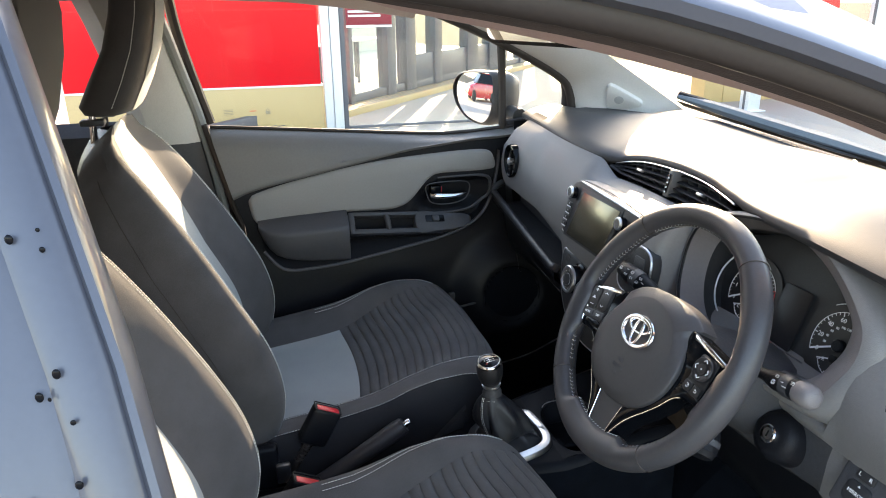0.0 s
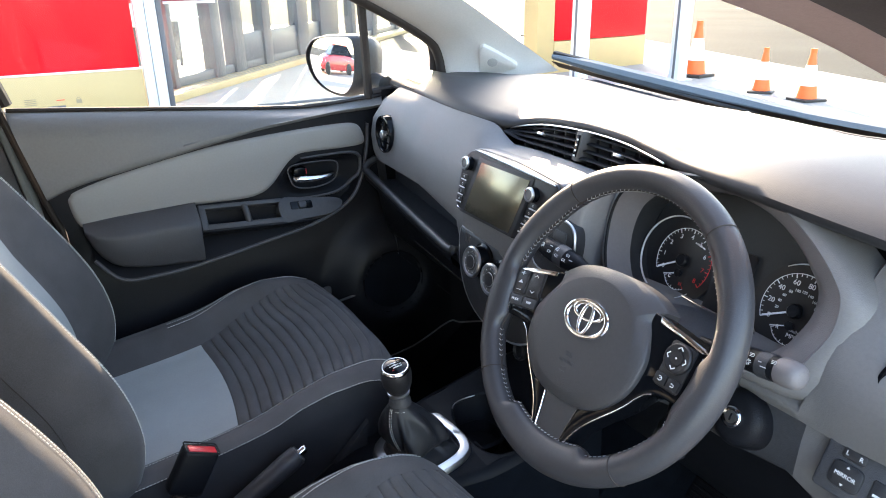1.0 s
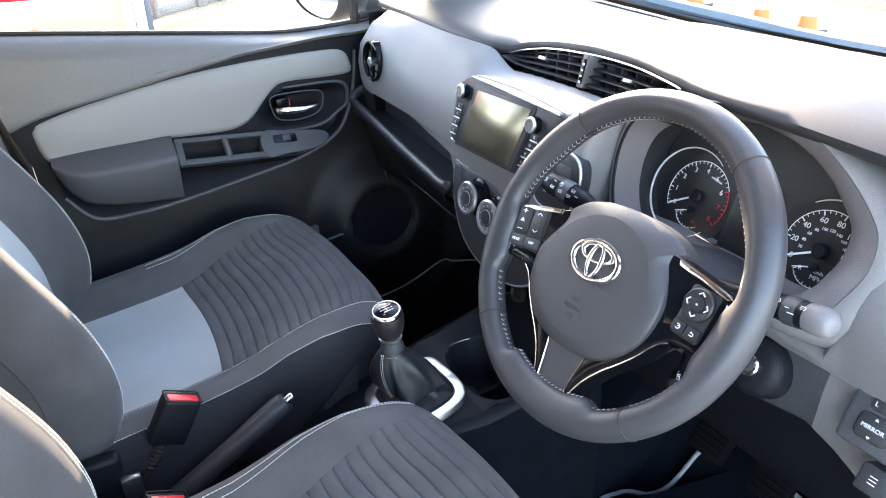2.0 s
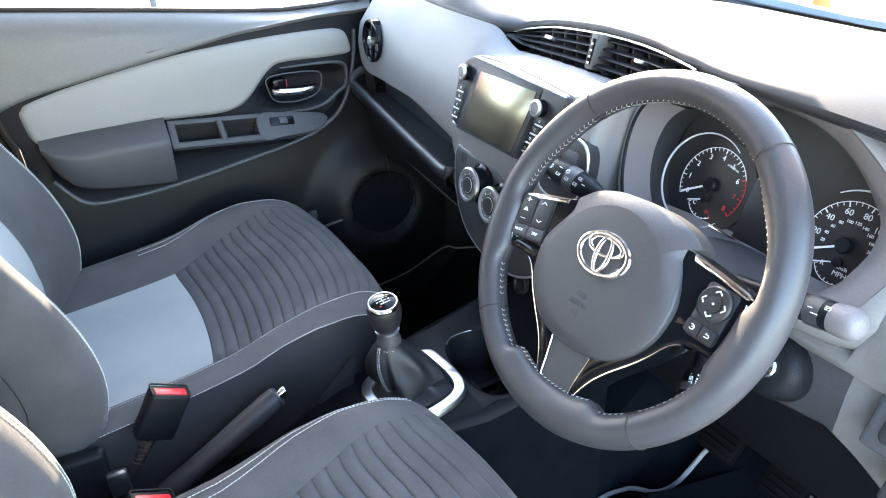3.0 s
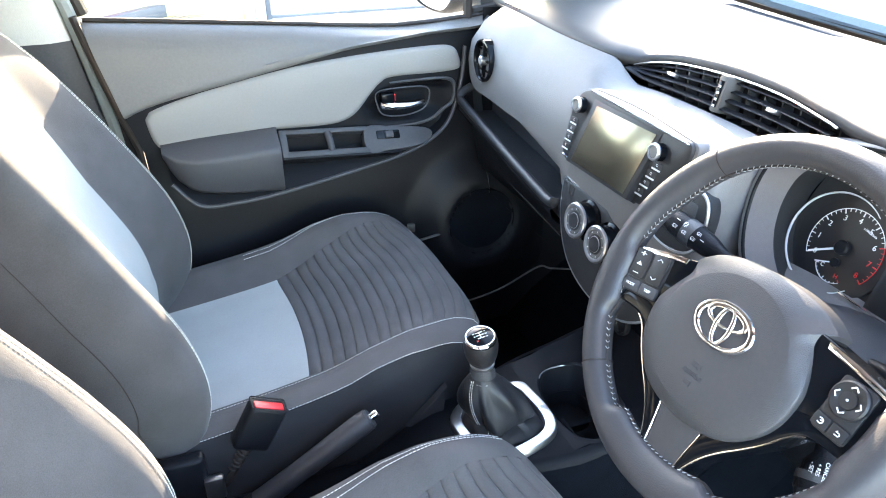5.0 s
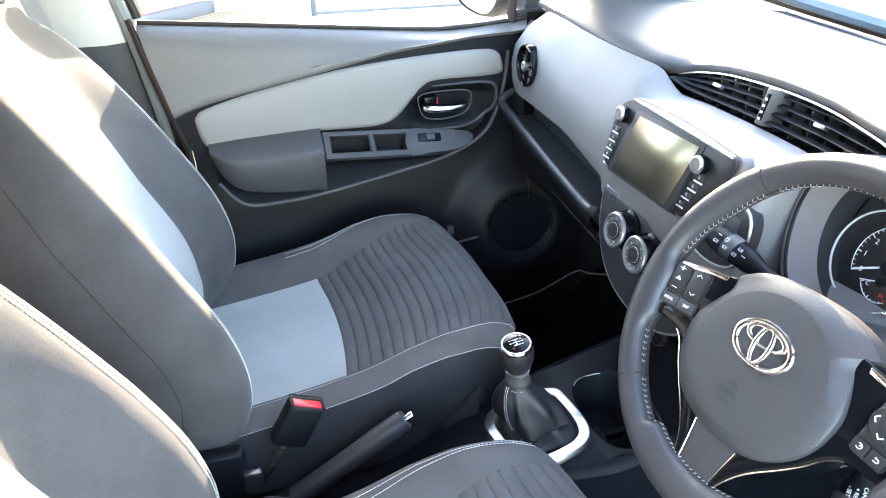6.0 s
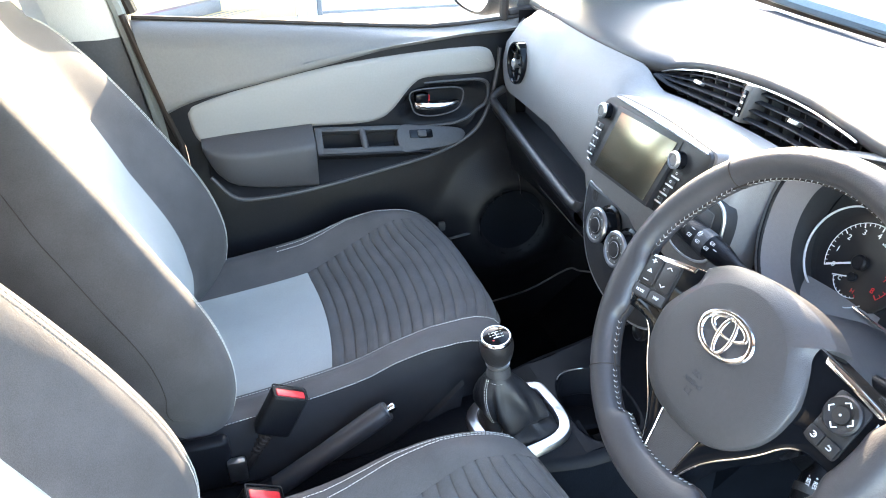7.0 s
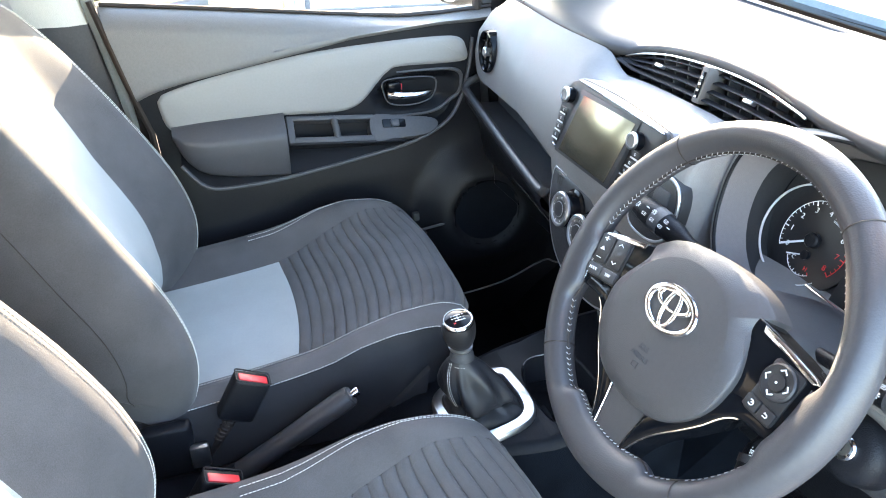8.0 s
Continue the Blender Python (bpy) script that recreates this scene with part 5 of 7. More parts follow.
stalk("wiper_stalk", "black wiper stalk with rounded end and symbols", (0.812, -0.385, 0.847), (0.806, -0.510, 0.868), 0.0120, [(0.80, 1, "lamp"), (0.72, -1, 0.003), (0.60, 1, "lamp"), (0.58, -1, "sun"), (0.68, 0, 0.002)])
stalk("cruise_stalk", "short black cruise control stalk with printing", (0.77, -0.40, 0.80), (0.732, -0.427, 0.752), 0.0165, [(0.58, 1.25, "CANCEL"), (0.58, 0, "+ RES"), (0.58, -1.25, "- SET")])

# mirror switch panel
MS = rear_m(0.855, -0.548, 0.768, 24) @ Matrix.Diagonal((0.86, 0.86, 1, 1))
ms = thing("mirror_switch_panel", "charcoal switch panel for mirrors with white lettering", "switch panel", m=MS)
part("panel", plate(round_rect(-0.038, 0.060, -0.036, 0.034, 0.006), 0.02, 0.003, pose(0, 0, 0.003)), DARK_PLASTIC, ms)
b = part("selector_button", plate(round_rect(-0.018, 0.010, 0.010, 0.024, 0.004), 0.006, 0.002, pose(0, 0, 0.0055)), FACE, ms)
part("selector_lettering", join(lettering("L", 0.0075, pose(-0.012, 0.017, 0.0057)), lettering("R", 0.0075, pose(0.004, 0.017, 0.0057))), PRINT, b)
b = part("mirror_button", plate(round_rect(-0.023, 0.014, -0.024, 0.006, 0.008), 0.006, 0.002, pose(0, 0, 0.0055)), FACE, ms)
part("mirror_lettering", join(lettering("MIRROR", 0.0068, pose(-0.0045, -0.009, 0.0057)), plate([(-0.0065, 0.0005), (-0.0025, 0.0005), (-0.0045, 0.0035)], 0.0004, m=pose(0, 0, 0.0059)), plate([(-0.0065, -0.0185), (-0.0025, -0.0185), (-0.0045, -0.0215)], 0.0004, m=pose(0, 0, 0.0059))), PRINT, b)
for cx in (0.032, 0.052):
    b = part("blank_button", plate(round_rect(cx - 0.009, cx + 0.009, -0.024, 0.006, 0.003), 0.006, 0.002, pose(0, 0, 0.005)), FACE, ms)
    part("button_mark", box(cx - 0.004, cx + 0.004, -0.012, -0.009, 0.005, 0.0056), PRINT, b)

lv = part("level_switch", plate(round_rect(0.002, 0.036, -0.074, -0.042, 0.004), 0.02, 0.002, pose(0, 0, 0.003)), FACE, ms, "square headlamp levelling button")
part("switch_mark", join(*[box(0.014, 0.022, b, b + 0.0009, 0.003, 0.0037) for b in (-0.062, -0.058, -0.054)]), PRINT, lv)

# ---- pedals and floor mats ----
def pedal(name, label, y, x, z, w, h):
    t = thing(name, label, "pedal", (x, y, z))
    m = rear_m(x, y, z, 35)
    pd = part("pad", plate(round_rect(-w / 2, w / 2, -h / 2, h / 2, 0.008), 0.012, 0.004, m), SHIFT, t, "ribbed black rubber pad")
    for k in range(5):
        part("rib", box(-w / 2 + 0.006, w / 2 - 0.006, -h / 2 + h * (k + 0.7) / 6, -h / 2 + h * (k + 1.1) / 6, 0, 0.003, 0.001, m=m), SHIFT, pd)
    part("arm", tube([(x + 0.01, y, z + 0.01), (x + 0.08, y - 0.005, z + 0.10), (x + 0.13, y, z + 0.26)], 0.008, 8), SATIN, t, "bare metal pedal arm")


pedal("brake_pedal", "black rubber brake pedal", -0.386, 0.995, 0.492, 0.058, 0.06)
pedal("clutch_pedal", "black rubber clutch pedal", -0.284, 0.995, 0.490, 0.060, 0.06)
pedal("accelerator_pedal", "black rubber accelerator pedal on the floor", -0.505, 1.0, 0.45, 0.05, 0.12)


def floor_mat(name, y0, y1, x0, x1, shape=None):
    t = thing(name, "black carpet floor mat with pale bound edge", "floor mat", ((x0 + x1) / 2, (y0 + y1) / 2, 0.22), group="floor mats")
    o = spline([(x0, y0, 0), (x1 - 0.10, y0, 0), (x1, y0 + 0.05, 0), (x1, y1 - 0.05, 0), (x1 - 0.08, y1, 0), (x0, y1, 0)], 4, True)
    if shape:
        o = spline([(a, b, 0) for a, b in shape], 4, True)
    rise = lambda x: lerp(x, (0.5, 0.80, 0.98, 1.15), (0.225, 0.222, 0.24, 0.42))
    bm = plate([(p.x, p.y) for p in o], 0.006, 0.002)
    for v in bm.verts:
        v.co.z += rise(v.co.x) + 0.006
    part("mat", bm, CARPET, t)
    part("binding", tube([Vector((p.x, p.y, rise(p.x) + 0.008)) for p in o], 0.004, 6, True), BINDING, t, "grey binding tape")


solid("sill_trim", tube(spline([(0.66, 0.60, 0.300), (0.80, 0.60, 0.318), (0.93, 0.60, 0.338), (1.034, 0.60, 0.380), (1.06, 0.58, 0.382), (1.105, 0.54, 0.390), (1.13, 0.45, 0.42)], 4), 0.0022, 6), SOFT_GREY, "thin pale edge of the footwell trim", "trim", "structure")
floor_mat("floor_mat", -0.58, -0.16, 0.62, 1.08, [(0.62, -0.135), (0.90, -0.125), (0.965, -0.125), (0.99, -0.140), (1.008, -0.180), (1.035, -0.200), (1.09, -0.207), (1.115, -0.232), (1.118, -0.29), (1.110, -0.36), (1.10, -0.52), (1.04, -0.58), (0.62, -0.58)])

# ---- centre console, gear lever, handbrake ----
con = thing("centre_console", "charcoal centre console with two cup holders", "centre console", (0.6, 0, 0.3))
def con_top(x):
    return lerp(x, (-0.05, 0.20, 0.45, 0.56, 0.70, 0.80, 0.88), (0.47, 0.46, 0.465, 0.512, 0.525, 0.545, 0.565))


def con_half(x):
    return lerp(x, (-0.05, 0.45, 0.55, 0.62, 0.72, 0.85), (0.055, 0.055, 0.078, 0.096, 0.120, 0.124))


def con_row(x):
    z, w = con_top(x), con_half(x)
    return [(x, -w - 0.012, 0.25), (x, -w - 0.004, z - 0.06), (x, -w, z - 0.014), (x, -w + 0.005, z - 0.003), (x, -w + 0.014, z), (x, 0, z), (x, w - 0.014, z), (x, w - 0.005, z - 0.003), (x, w, z - 0.014), (x, w + 0.004, z - 0.06), (x, w + 0.012, 0.25)]


rear_rows = [con_row(x) for x in np.linspace(-0.05, 0.712, 26)]
front_rows = [con_row(x) for x in np.linspace(0.712, 0.92, 9)]
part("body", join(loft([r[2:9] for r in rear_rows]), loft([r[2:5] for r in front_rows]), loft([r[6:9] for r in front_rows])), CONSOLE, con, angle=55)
for a, b in ((0, 3), (8, 11)):
    part("console_side", loft([r[a:b] for r in rear_rows + front_rows[1:]]), CARPET, con, "black carpeted console side", angle=55)
CX, CY, CR, CW = 0.768, -0.025, 0.046, 1.72


def deck_edge(a):
    """Where a ray from the cup's middle leaves the front deck of the console."""
    best = 9.0
    c, s = math.cos(a), math.sin(a)
    if abs(c) > 1e-6:
        best = min(best, ((0.92 if c > 0 else 0.712) - CX) / c)
    r = best
    for _ in range(12):
        w = con_half(CX + r * c) - 0.014
        if abs(CY + r * s) > w and abs(s) > 1e-6:
            r = min(r, ((w if s > 0 else -w) - CY) / s)
    return (CX + r * c, CY + r * s)


def sq(c):
    """Squares up the outline of the well."""
    return math.copysign(abs(c) ** 0.72, c)


angs = sorted([2 * math.pi * k / 48 for k in range(48)] + [math.atan2(sy * (con_half(x) - 0.014) - CY, x - CX) % (2 * math.pi) for x in (0.712, 0.92) for sy in (-1, 1)])
deck = [[Vector((*deck_edge(a), con_top(deck_edge(a)[0]))) for a in angs]]
zc_ = con_top(CX)
for r, dz in ((CR + 0.006, 0.0), (CR + 0.003, 0.0015), (CR, -0.001)):
    deck.append([Vector((CX + r * sq(math.cos(a)), CY + CW * r * sq(math.sin(a)), con_top(CX + r * math.cos(a)) + dz)) for a in angs])
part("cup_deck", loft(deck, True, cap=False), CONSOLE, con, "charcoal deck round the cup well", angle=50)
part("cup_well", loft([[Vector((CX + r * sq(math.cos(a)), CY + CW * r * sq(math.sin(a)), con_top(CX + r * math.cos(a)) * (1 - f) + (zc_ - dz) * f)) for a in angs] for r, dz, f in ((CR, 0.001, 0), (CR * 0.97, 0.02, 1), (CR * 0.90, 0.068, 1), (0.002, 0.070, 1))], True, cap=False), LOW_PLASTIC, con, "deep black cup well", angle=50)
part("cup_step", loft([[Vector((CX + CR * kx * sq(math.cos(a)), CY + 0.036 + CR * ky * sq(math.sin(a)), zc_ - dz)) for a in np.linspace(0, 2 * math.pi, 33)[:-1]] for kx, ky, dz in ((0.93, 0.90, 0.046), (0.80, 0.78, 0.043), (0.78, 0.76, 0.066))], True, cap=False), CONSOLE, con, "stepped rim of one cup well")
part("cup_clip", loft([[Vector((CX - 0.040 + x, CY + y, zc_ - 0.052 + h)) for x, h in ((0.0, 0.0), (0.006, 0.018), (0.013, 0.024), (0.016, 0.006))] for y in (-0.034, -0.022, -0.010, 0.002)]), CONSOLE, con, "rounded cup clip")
part("well_trim", tube([(CX + (CR + 0.001) * sq(math.cos(a)), CY + CW * (CR + 0.001) * sq(math.sin(a)), con_top(CX) + 0.0012) for a in np.linspace(0.2, 2.3, 14)], 0.0010, 6), SATIN, con, "thin bright edge of the cup well")
part("power_socket", lathe([(0.016, 0), (0.016, 0.006), (0.013, 0.008), (0.011, 0.004), (0.001, 0.002)], 24, rear_m(0.836, -0.013, 0.648, 12)), LOW_PLASTIC, con, "round black power socket")

gear = thing("gear_lever", "gear lever with leather gaiter and chrome knob cap", "gear lever", (0.64, -0.015, 0.515))
g0 = [(0.583, 0.012), (0.592, -0.052), (0.607, -0.074), (0.640, -0.078), (0.690, -0.066), (0.708, -0.038), (0.706, 0.020), (0.697, 0.046), (0.655, 0.052), (0.607, 0.043)]
gl = spline([(x, y, 0) for x, y in g0], 5, True)
gc = Vector((0.645, -0.012, 0))
rows = []
for k, dz in ((1.13, -0.004), (1.125, 0.002), (1.11, 0.0055), (1.085, 0.0075), (0.905, 0.0095), (0.88, 0.0085), (0.865, 0.004), (0.855, -0.006)):
    rows.append([Vector((gc.x + (p.x - gc.x) * k, gc.y + (p.y - gc.y) * k, con_top(gc.x + (p.x - gc.x) * k) + 0.002 + dz)) for p in gl])
part("surround", loft(rows, True, cap=False), SATIN, gear, "satin silver surround")
LEVER = Vector((0.6105, -0.016, 0))
GZ = con_top(gc.x) + 0.003


def fold(a, c, w):
    """A sharp fold centred on the angle c."""
    d_ = (a - c + math.pi) % (2 * math.pi) - math.pi
    return max(0.0, 1 - abs(d_) / w)


rows = []
# height, share of the way from the base to the lever, half widths along and across, squareness of the outline
for z, f, hx, hy, e in ((0.000, 0.00, 0.054, 0.055, 0.62), (0.004, 0.0, 0.053, 0.054, 0.62), (0.012, 0.05, 0.049, 0.050, 0.66), (0.018, 0.10, 0.043, 0.044, 0.70), (0.023, 0.15, 0.036, 0.037, 0.75), (0.026, 0.2, 0.032, 0.033, 0.78), (0.0275, 0.25, 0.0325, 0.0335, 0.72), (0.027, 0.28, 0.0365, 0.0375, 0.66), (0.029, 0.32, 0.0395, 0.0400, 0.62), (0.035, 0.38, 0.0402, 0.0400, 0.60), (0.044, 0.48, 0.0400, 0.0390, 0.62), (0.056, 0.60, 0.0385, 0.0370, 0.66), (0.068, 0.72, 0.0352, 0.0340, 0.72), (0.080, 0.84, 0.0300, 0.0295, 0.80), (0.090, 0.93, 0.0240, 0.0236, 0.90), (0.098, 1.0, 0.0180, 0.0180, 1.0), (0.101, 1.0, 0.0172, 0.0172, 1.0)):
    c = gc.lerp(LEVER, f)
    g = math.sin(math.pi * min(1.0, z / 0.095)) ** 0.7
    low = 1.0 if z < 0.027 else 0.0
    row = []
    for j in range(72):
        a = 2 * math.pi * j / 72
        ca, sa = math.cos(a), math.sin(a)
        k = 1.0 + 1.9 * g * (0.16 * fold(a, 4.35 + 9 * z, 0.42) - 0.13 * fold(a, 4.95 - 5 * z, 0.36) + 0.15 * fold(a, 5.6 + 6 * z, 0.40) - 0.12 * fold(a, 3.7 + 3 * z, 0.40) + 0.12 * fold(a, 3.05 - 7 * z, 0.40) - 0.09 * fold(a, 2.3, 0.5) + 0.12 * fold(a, 1.5 + 5 * z, 0.5) - 0.08 * fold(a, 0.6, 0.5))
        k += low * g * 0.10 * math.sin(5 * a + 260 * z)
        sag = -0.007 * fold(a, 4.6, 0.9) * (1.0 if 0.026 < z < 0.036 else 0.0) + 0.0035 * low * g * math.sin(4 * a + 1.0)
        row.append(Vector((c.x + hx * k * math.copysign(abs(ca) ** e, ca), c.y + hy * k * math.copysign(abs(sa) ** e, sa), GZ + z + sag)))
    rows.append(row)
part("gaiter", loft(rows, True, cap=False), BOOT, gear, "creased black leatherette gaiter", angle=80)
seam = [rows[i][41] + Vector((-0.0012, -0.0008, 0.0004)) for i in range(8, 16)]
ringz = [Vector((LEVER.x + 0.0188 * math.cos(a), LEVER.y + 0.0188 * math.sin(a), GZ + 0.0955)) for a in np.linspace(0, 2 * math.pi, 40)]
part("gaiter_stitching", join(dashes(seam, 0.0042, 0.0029, 0.0004), dashes([p + Vector((-0.0022, 0.0014, 0)) for p in seam], 0.0042, 0.0029, 0.0004), dashes(ringz, 0.0042, 0.0029, 0.0004), dashes([rows[i][44] + Vector((-0.001, -0.001, 0.0012)) for i in range(1, 6)], 0.0042, 0.0029, 0.0004)), THREAD, gear, kind="stuff")
LV = Matrix.Translation((0.6105, -0.016, 0.598)) @ pose(0, 0, 0.03, 7, -8, 0) @ pose(0, 0, -0.03)
part("collar", lathe([(0.0172, 0.022), (0.0172, 0.030), (0.0160, 0.034), (0.0142, 0.040), (0.0132, 0.046), (0.0150, 0.048)], 28, LV), DARK_PLASTIC, gear, "stepped black collar")
part("collar_ring", lathe([(0.0140, 0.0452), (0.0166, 0.0462), (0.0172, 0.0480), (0.0166, 0.0500), (0.0140, 0.0510)], 28, LV), SATIN, gear)
knob = part("knob", lathe([(0.0120, 0.0490), (0.0150, 0.0520), (0.0186, 0.0570), (0.0214, 0.0650), (0.0230, 0.0740), (0.0234, 0.0810), (0.0230, 0.0870), (0.0218, 0.0925), (0.0200, 0.0960), (0.001, 0.0962)], 36, LV), KNOB_LEATHER, gear, "black leather gear knob")
part("chrome_cap", lathe([(0.0217, 0.0925), (0.0220, 0.0945), (0.0214, 0.0968), (0.0196, 0.0984), (0.0184, 0.0984), (0.0180, 0.0972)], 36, LV, cap=False), CHROME, knob, "chrome cap ring")
part("shift_plate", lathe([(0.0184, 0.0960), (0.0180, 0.0976), (0.0120, 0.0994), (0.001, 0.1000)], 28, LV), GLOSS_BLACK, knob, "black shift pattern plate")
q = LV @ pose(0, 0, 0.0992) @ Matrix.Diagonal((0.85, 0.85, 1, 1)) @ Matrix.Rotation(radians(-90), 4, "Z")
part("shift_pattern", join(*[box(x - 0.0005, x + 0.0005, -0.006, 0.006, 0, 0.0012, m=q) for x in (-0.006, 0, 0.006)], box(-0.006, 0.006, -0.0005, 0.0005, 0, 0.0012, m=q), *[lettering(t, 0.0045, q @ pose(x, y, 0.0008)) for t, x, y in (("1", -0.006, 0.009), ("3", 0, 0.0095), ("5", 0.006, 0.009), ("2", -0.006, -0.009), ("4", 0, -0.0095))]), PRINT, knob, "white shift pattern")
part("reverse_mark", lettering("R", 0.005, q @ pose(0.0105, -0.008, 0.0004)), PRINT_RED, knob)

hb = thing("handbrake", "black handbrake lever with chrome release button", "handbrake", (0.30, 0.02, 0.46))
tip = Vector((0.462, 0.022, 0.566))
d = (tip - Vector((0.285, 0.020, 0.462))).normalized()
base = tip - d * 0.235
part("grip", tube([base + d * 0.235 * f for f in (0.0, 0.12, 0.3, 0.5, 0.7, 0.9, 0.97)], [0.016, 0.0165, 0.0155, 0.015, 0.016, 0.0168, 0.0155], 18), LEATHER, hb)
part("grip_end", tube([tip - d * 0.012, tip - d * 0.004], 0.0135, 18), DARK_PLASTIC, hb)
part("release_button", tube([tip - d * 0.004, tip + d * 0.006, tip + d * 0.008], [0.0062, 0.0062, 0.0048], 14), CHROME, hb, "chrome release button")
part("base_boot", tube([base - d * 0.06, base, base + d * 0.04], [0.024, 0.022, 0.017], 12), LOW_PLASTIC, hb)


def buckle(p, tilt, grp="seat belt buckles"):
    m = pose(*p, 0, 0, 0) @ tilt
    t = thing("seat_belt_buckle", "black seat belt buckle with red release button", "seat belt buckle", group=grp, m=m)
    part("casing", box(-0.026, 0.026, -0.013, 0.013, -0.075, 0.0, 0.006, 3), LOW_PLASTIC, t)
    part("release_button", box(-0.021, 0.021, -0.010, 0.004, -0.010, 0.0015, 0.002), RED_PLASTIC, t, "red press button")
    part("rim", tube([Vector((x, y, 0.0)) for x, y in round_rect(-0.025, 0.025, -0.0125, 0.0125, 0.004)], 0.0012, 6, True), LOW_PLASTIC, t)
    part("stem", tube([(0, 0, -0.07), (-0.004, 0, -0.10), (-0.01, 0, -0.16)], 0.008, 8), RUBBER, t)
    for k in range(6):
        part("stem_ring", lathe([(0.0085, -0.001), (0.0095, 0), (0.0085, 0.001)], 12, pose(-0.003 - 0.0008 * k, 0, -0.08 - 0.007 * k)), RUBBER, t)


buckle((0.328, 0.060, 0.598), pose(0, 0, 0, 6, 27, 6))
buckle((0.278, -0.070, 0.552), pose(0, 0, 0, 6, 30, 8))

# ---- seats ----
def seat(label, base):
    """Front seat, built round its own middle line; base is on the floor under the middle of the cushion."""
    t = thing("front_seat", label, "car seat", group="front seats", m=Matrix.Translation(base))
    # cushion: columns across y, stations along x (both relative to base; base x = 0.45)
    ys = [-0.262, -0.264, -0.262, -0.254, -0.240, -0.222, -0.203, -0.185, -0.168, -0.155, -0.147] + list(np.linspace(-0.135, 0.135, 13)) + [0.147, 0.155, 0.168, 0.185, 0.203, 0.222, 0.240, 0.254, 0.262, 0.264, 0.262]
    drop = [0.15, 0.08, 0.045, 0.022, 0.008, 0.0] + [0] * 23 + [0.0, 0.008, 0.022, 0.045, 0.08, 0.15]
    xs = list(np.linspace(-0.30, 0.12, 18)) + [0.15, 0.18, 0.205, 0.225, 0.24, 0.25, 0.254, 0.252]

    def crown(x):
        return ease(x, (-0.30, -0.20, -0.05, 0.05, 0.15, 0.19, 0.215, 0.235, 0.25, 0.254), (0.300, 0.312, 0.335, 0.367, 0.398, 0.403, 0.398, 0.380, 0.340, 0.30))

    def bol(y, x):
        k = ease(x, (-0.30, 0.0, 0.10, 0.18, 0.23), (0.050, 0.052, 0.046, 0.026, 0.010))
        return k * (0.62 if y < 0 else 1.0) * math.exp(-((abs(y) - 0.215) / 0.042) ** 2)

    def widen(y, x):
        k = 0.22 * max(0.0, min(1.0, (x + 0.05) / 0.2))
        return y * (1 + k * max(0.0, min(1.0, (0.262 - abs(y)) / 0.11)))

    def top(x, y):
        back = 0.035 * (abs(y) / 0.26) ** 2 * min(1.0, max(0.0, (x - 0.05) / 0.1))      # square front corners
        return crown(x - back) + bol(y, x)

    def bow(y, x):
        f = max(0.0, (x - 0.0) / 0.25)
        lead = 0.016 * ease(x, (-0.26, -0.053, 0.25), (0.0, 1.0, 0.3)) * max(0.0, 1 - (y / 0.17) ** 2)
        return lead - 0.075 * f * (abs(y) / 0.265) ** 3.0

    grid = []
    for i, x in enumerate(xs):
        row = []
        for y, dz in zip(ys, drop):
            yw = widen(y, x)
            z = top(x, yw if abs(yw) < 0.24 else 0.24) - dz
            row.append(Vector((x + bow(yw, x), yw * (1 - 0.05 * max(0, x / 0.25)), max(z, 0.20))))
        grid.append(row)
    # front apron
    for dx, z in ((-0.004, 0.24), (-0.02, 0.18)):
        grid.append([Vector((p.x + dx, p.y, min(p.z, z))) for p in grid[-1]])

    def patch(j0, j1, i0, i1):
        return loft([grid[i][j0:j1 + 1] for i in range(i0, i1 + 1)])
    n, m = len(grid) - 1, len(ys) - 1
    ja, jb = 9, m - 9            # inner edges of the bolsters
    gx = 10                      # station where the pale panel ends
    part("bolster", patch(4, ja, 0, n), FABRIC, t, "charcoal cloth cushion bolster", angle=70)
    part("bolster", patch(jb, m - 4, 0, n), FABRIC, t, "charcoal cloth cushion bolster", angle=70)
    for j0 in (0, m - 4):
        part("cushion_side", patch(j0, j0 + 4, 0, n), SHADED_SKIRT, t, "cushion side facing darkened for shade", angle=70)
    part("pale_panel", patch(ja, jb, 0, gx), FABRIC_LIGHT, t, "pale grey cloth centre panel", angle=70)
    # quilted ribs across the front of the cushion, bowed, and the plain front roll
    def surf(x, y):
        yw = widen(y, x)
        z = top(x, max(-0.24, min(0.24, yw)))
        return Vector((x + bow(yw, x), yw * (1 - 0.05 * max(0, x / 0.25)), max(z, 0.20)))

    xa, xb, nr = xs[gx], 0.2475, 15
    wr = (xb - xa) / nr
    ycols = [ys[j] for j in range(ja, jb + 1)]
    for k in range(nr):
        rws = []
        high = lerp(k, (0, 9, 14), (0.0056, 0.0050, 0.0022))
        for f in (0.0, 0.05, 0.14, 0.30, 0.5, 0.70, 0.86, 0.95, 1.0):
            x = xa + (k + f) * wr
            row = []
            for y in ycols:
                p = surf(x, y)
                t_ = (surf(x + 0.003, y) - surf(x - 0.003, y)).normalized()
                up_ = Vector((-t_.z, 0, t_.x))
                end = min(1.0, (0.1555 - abs(y)) / 0.012 + 0.25)
                row.append(p + up_ * (high * end * math.sin(math.pi * f) ** 0.55 - 0.0012))
            rws.append(row)
        part("rib", loft(rws), FABRIC, t, angle=75)
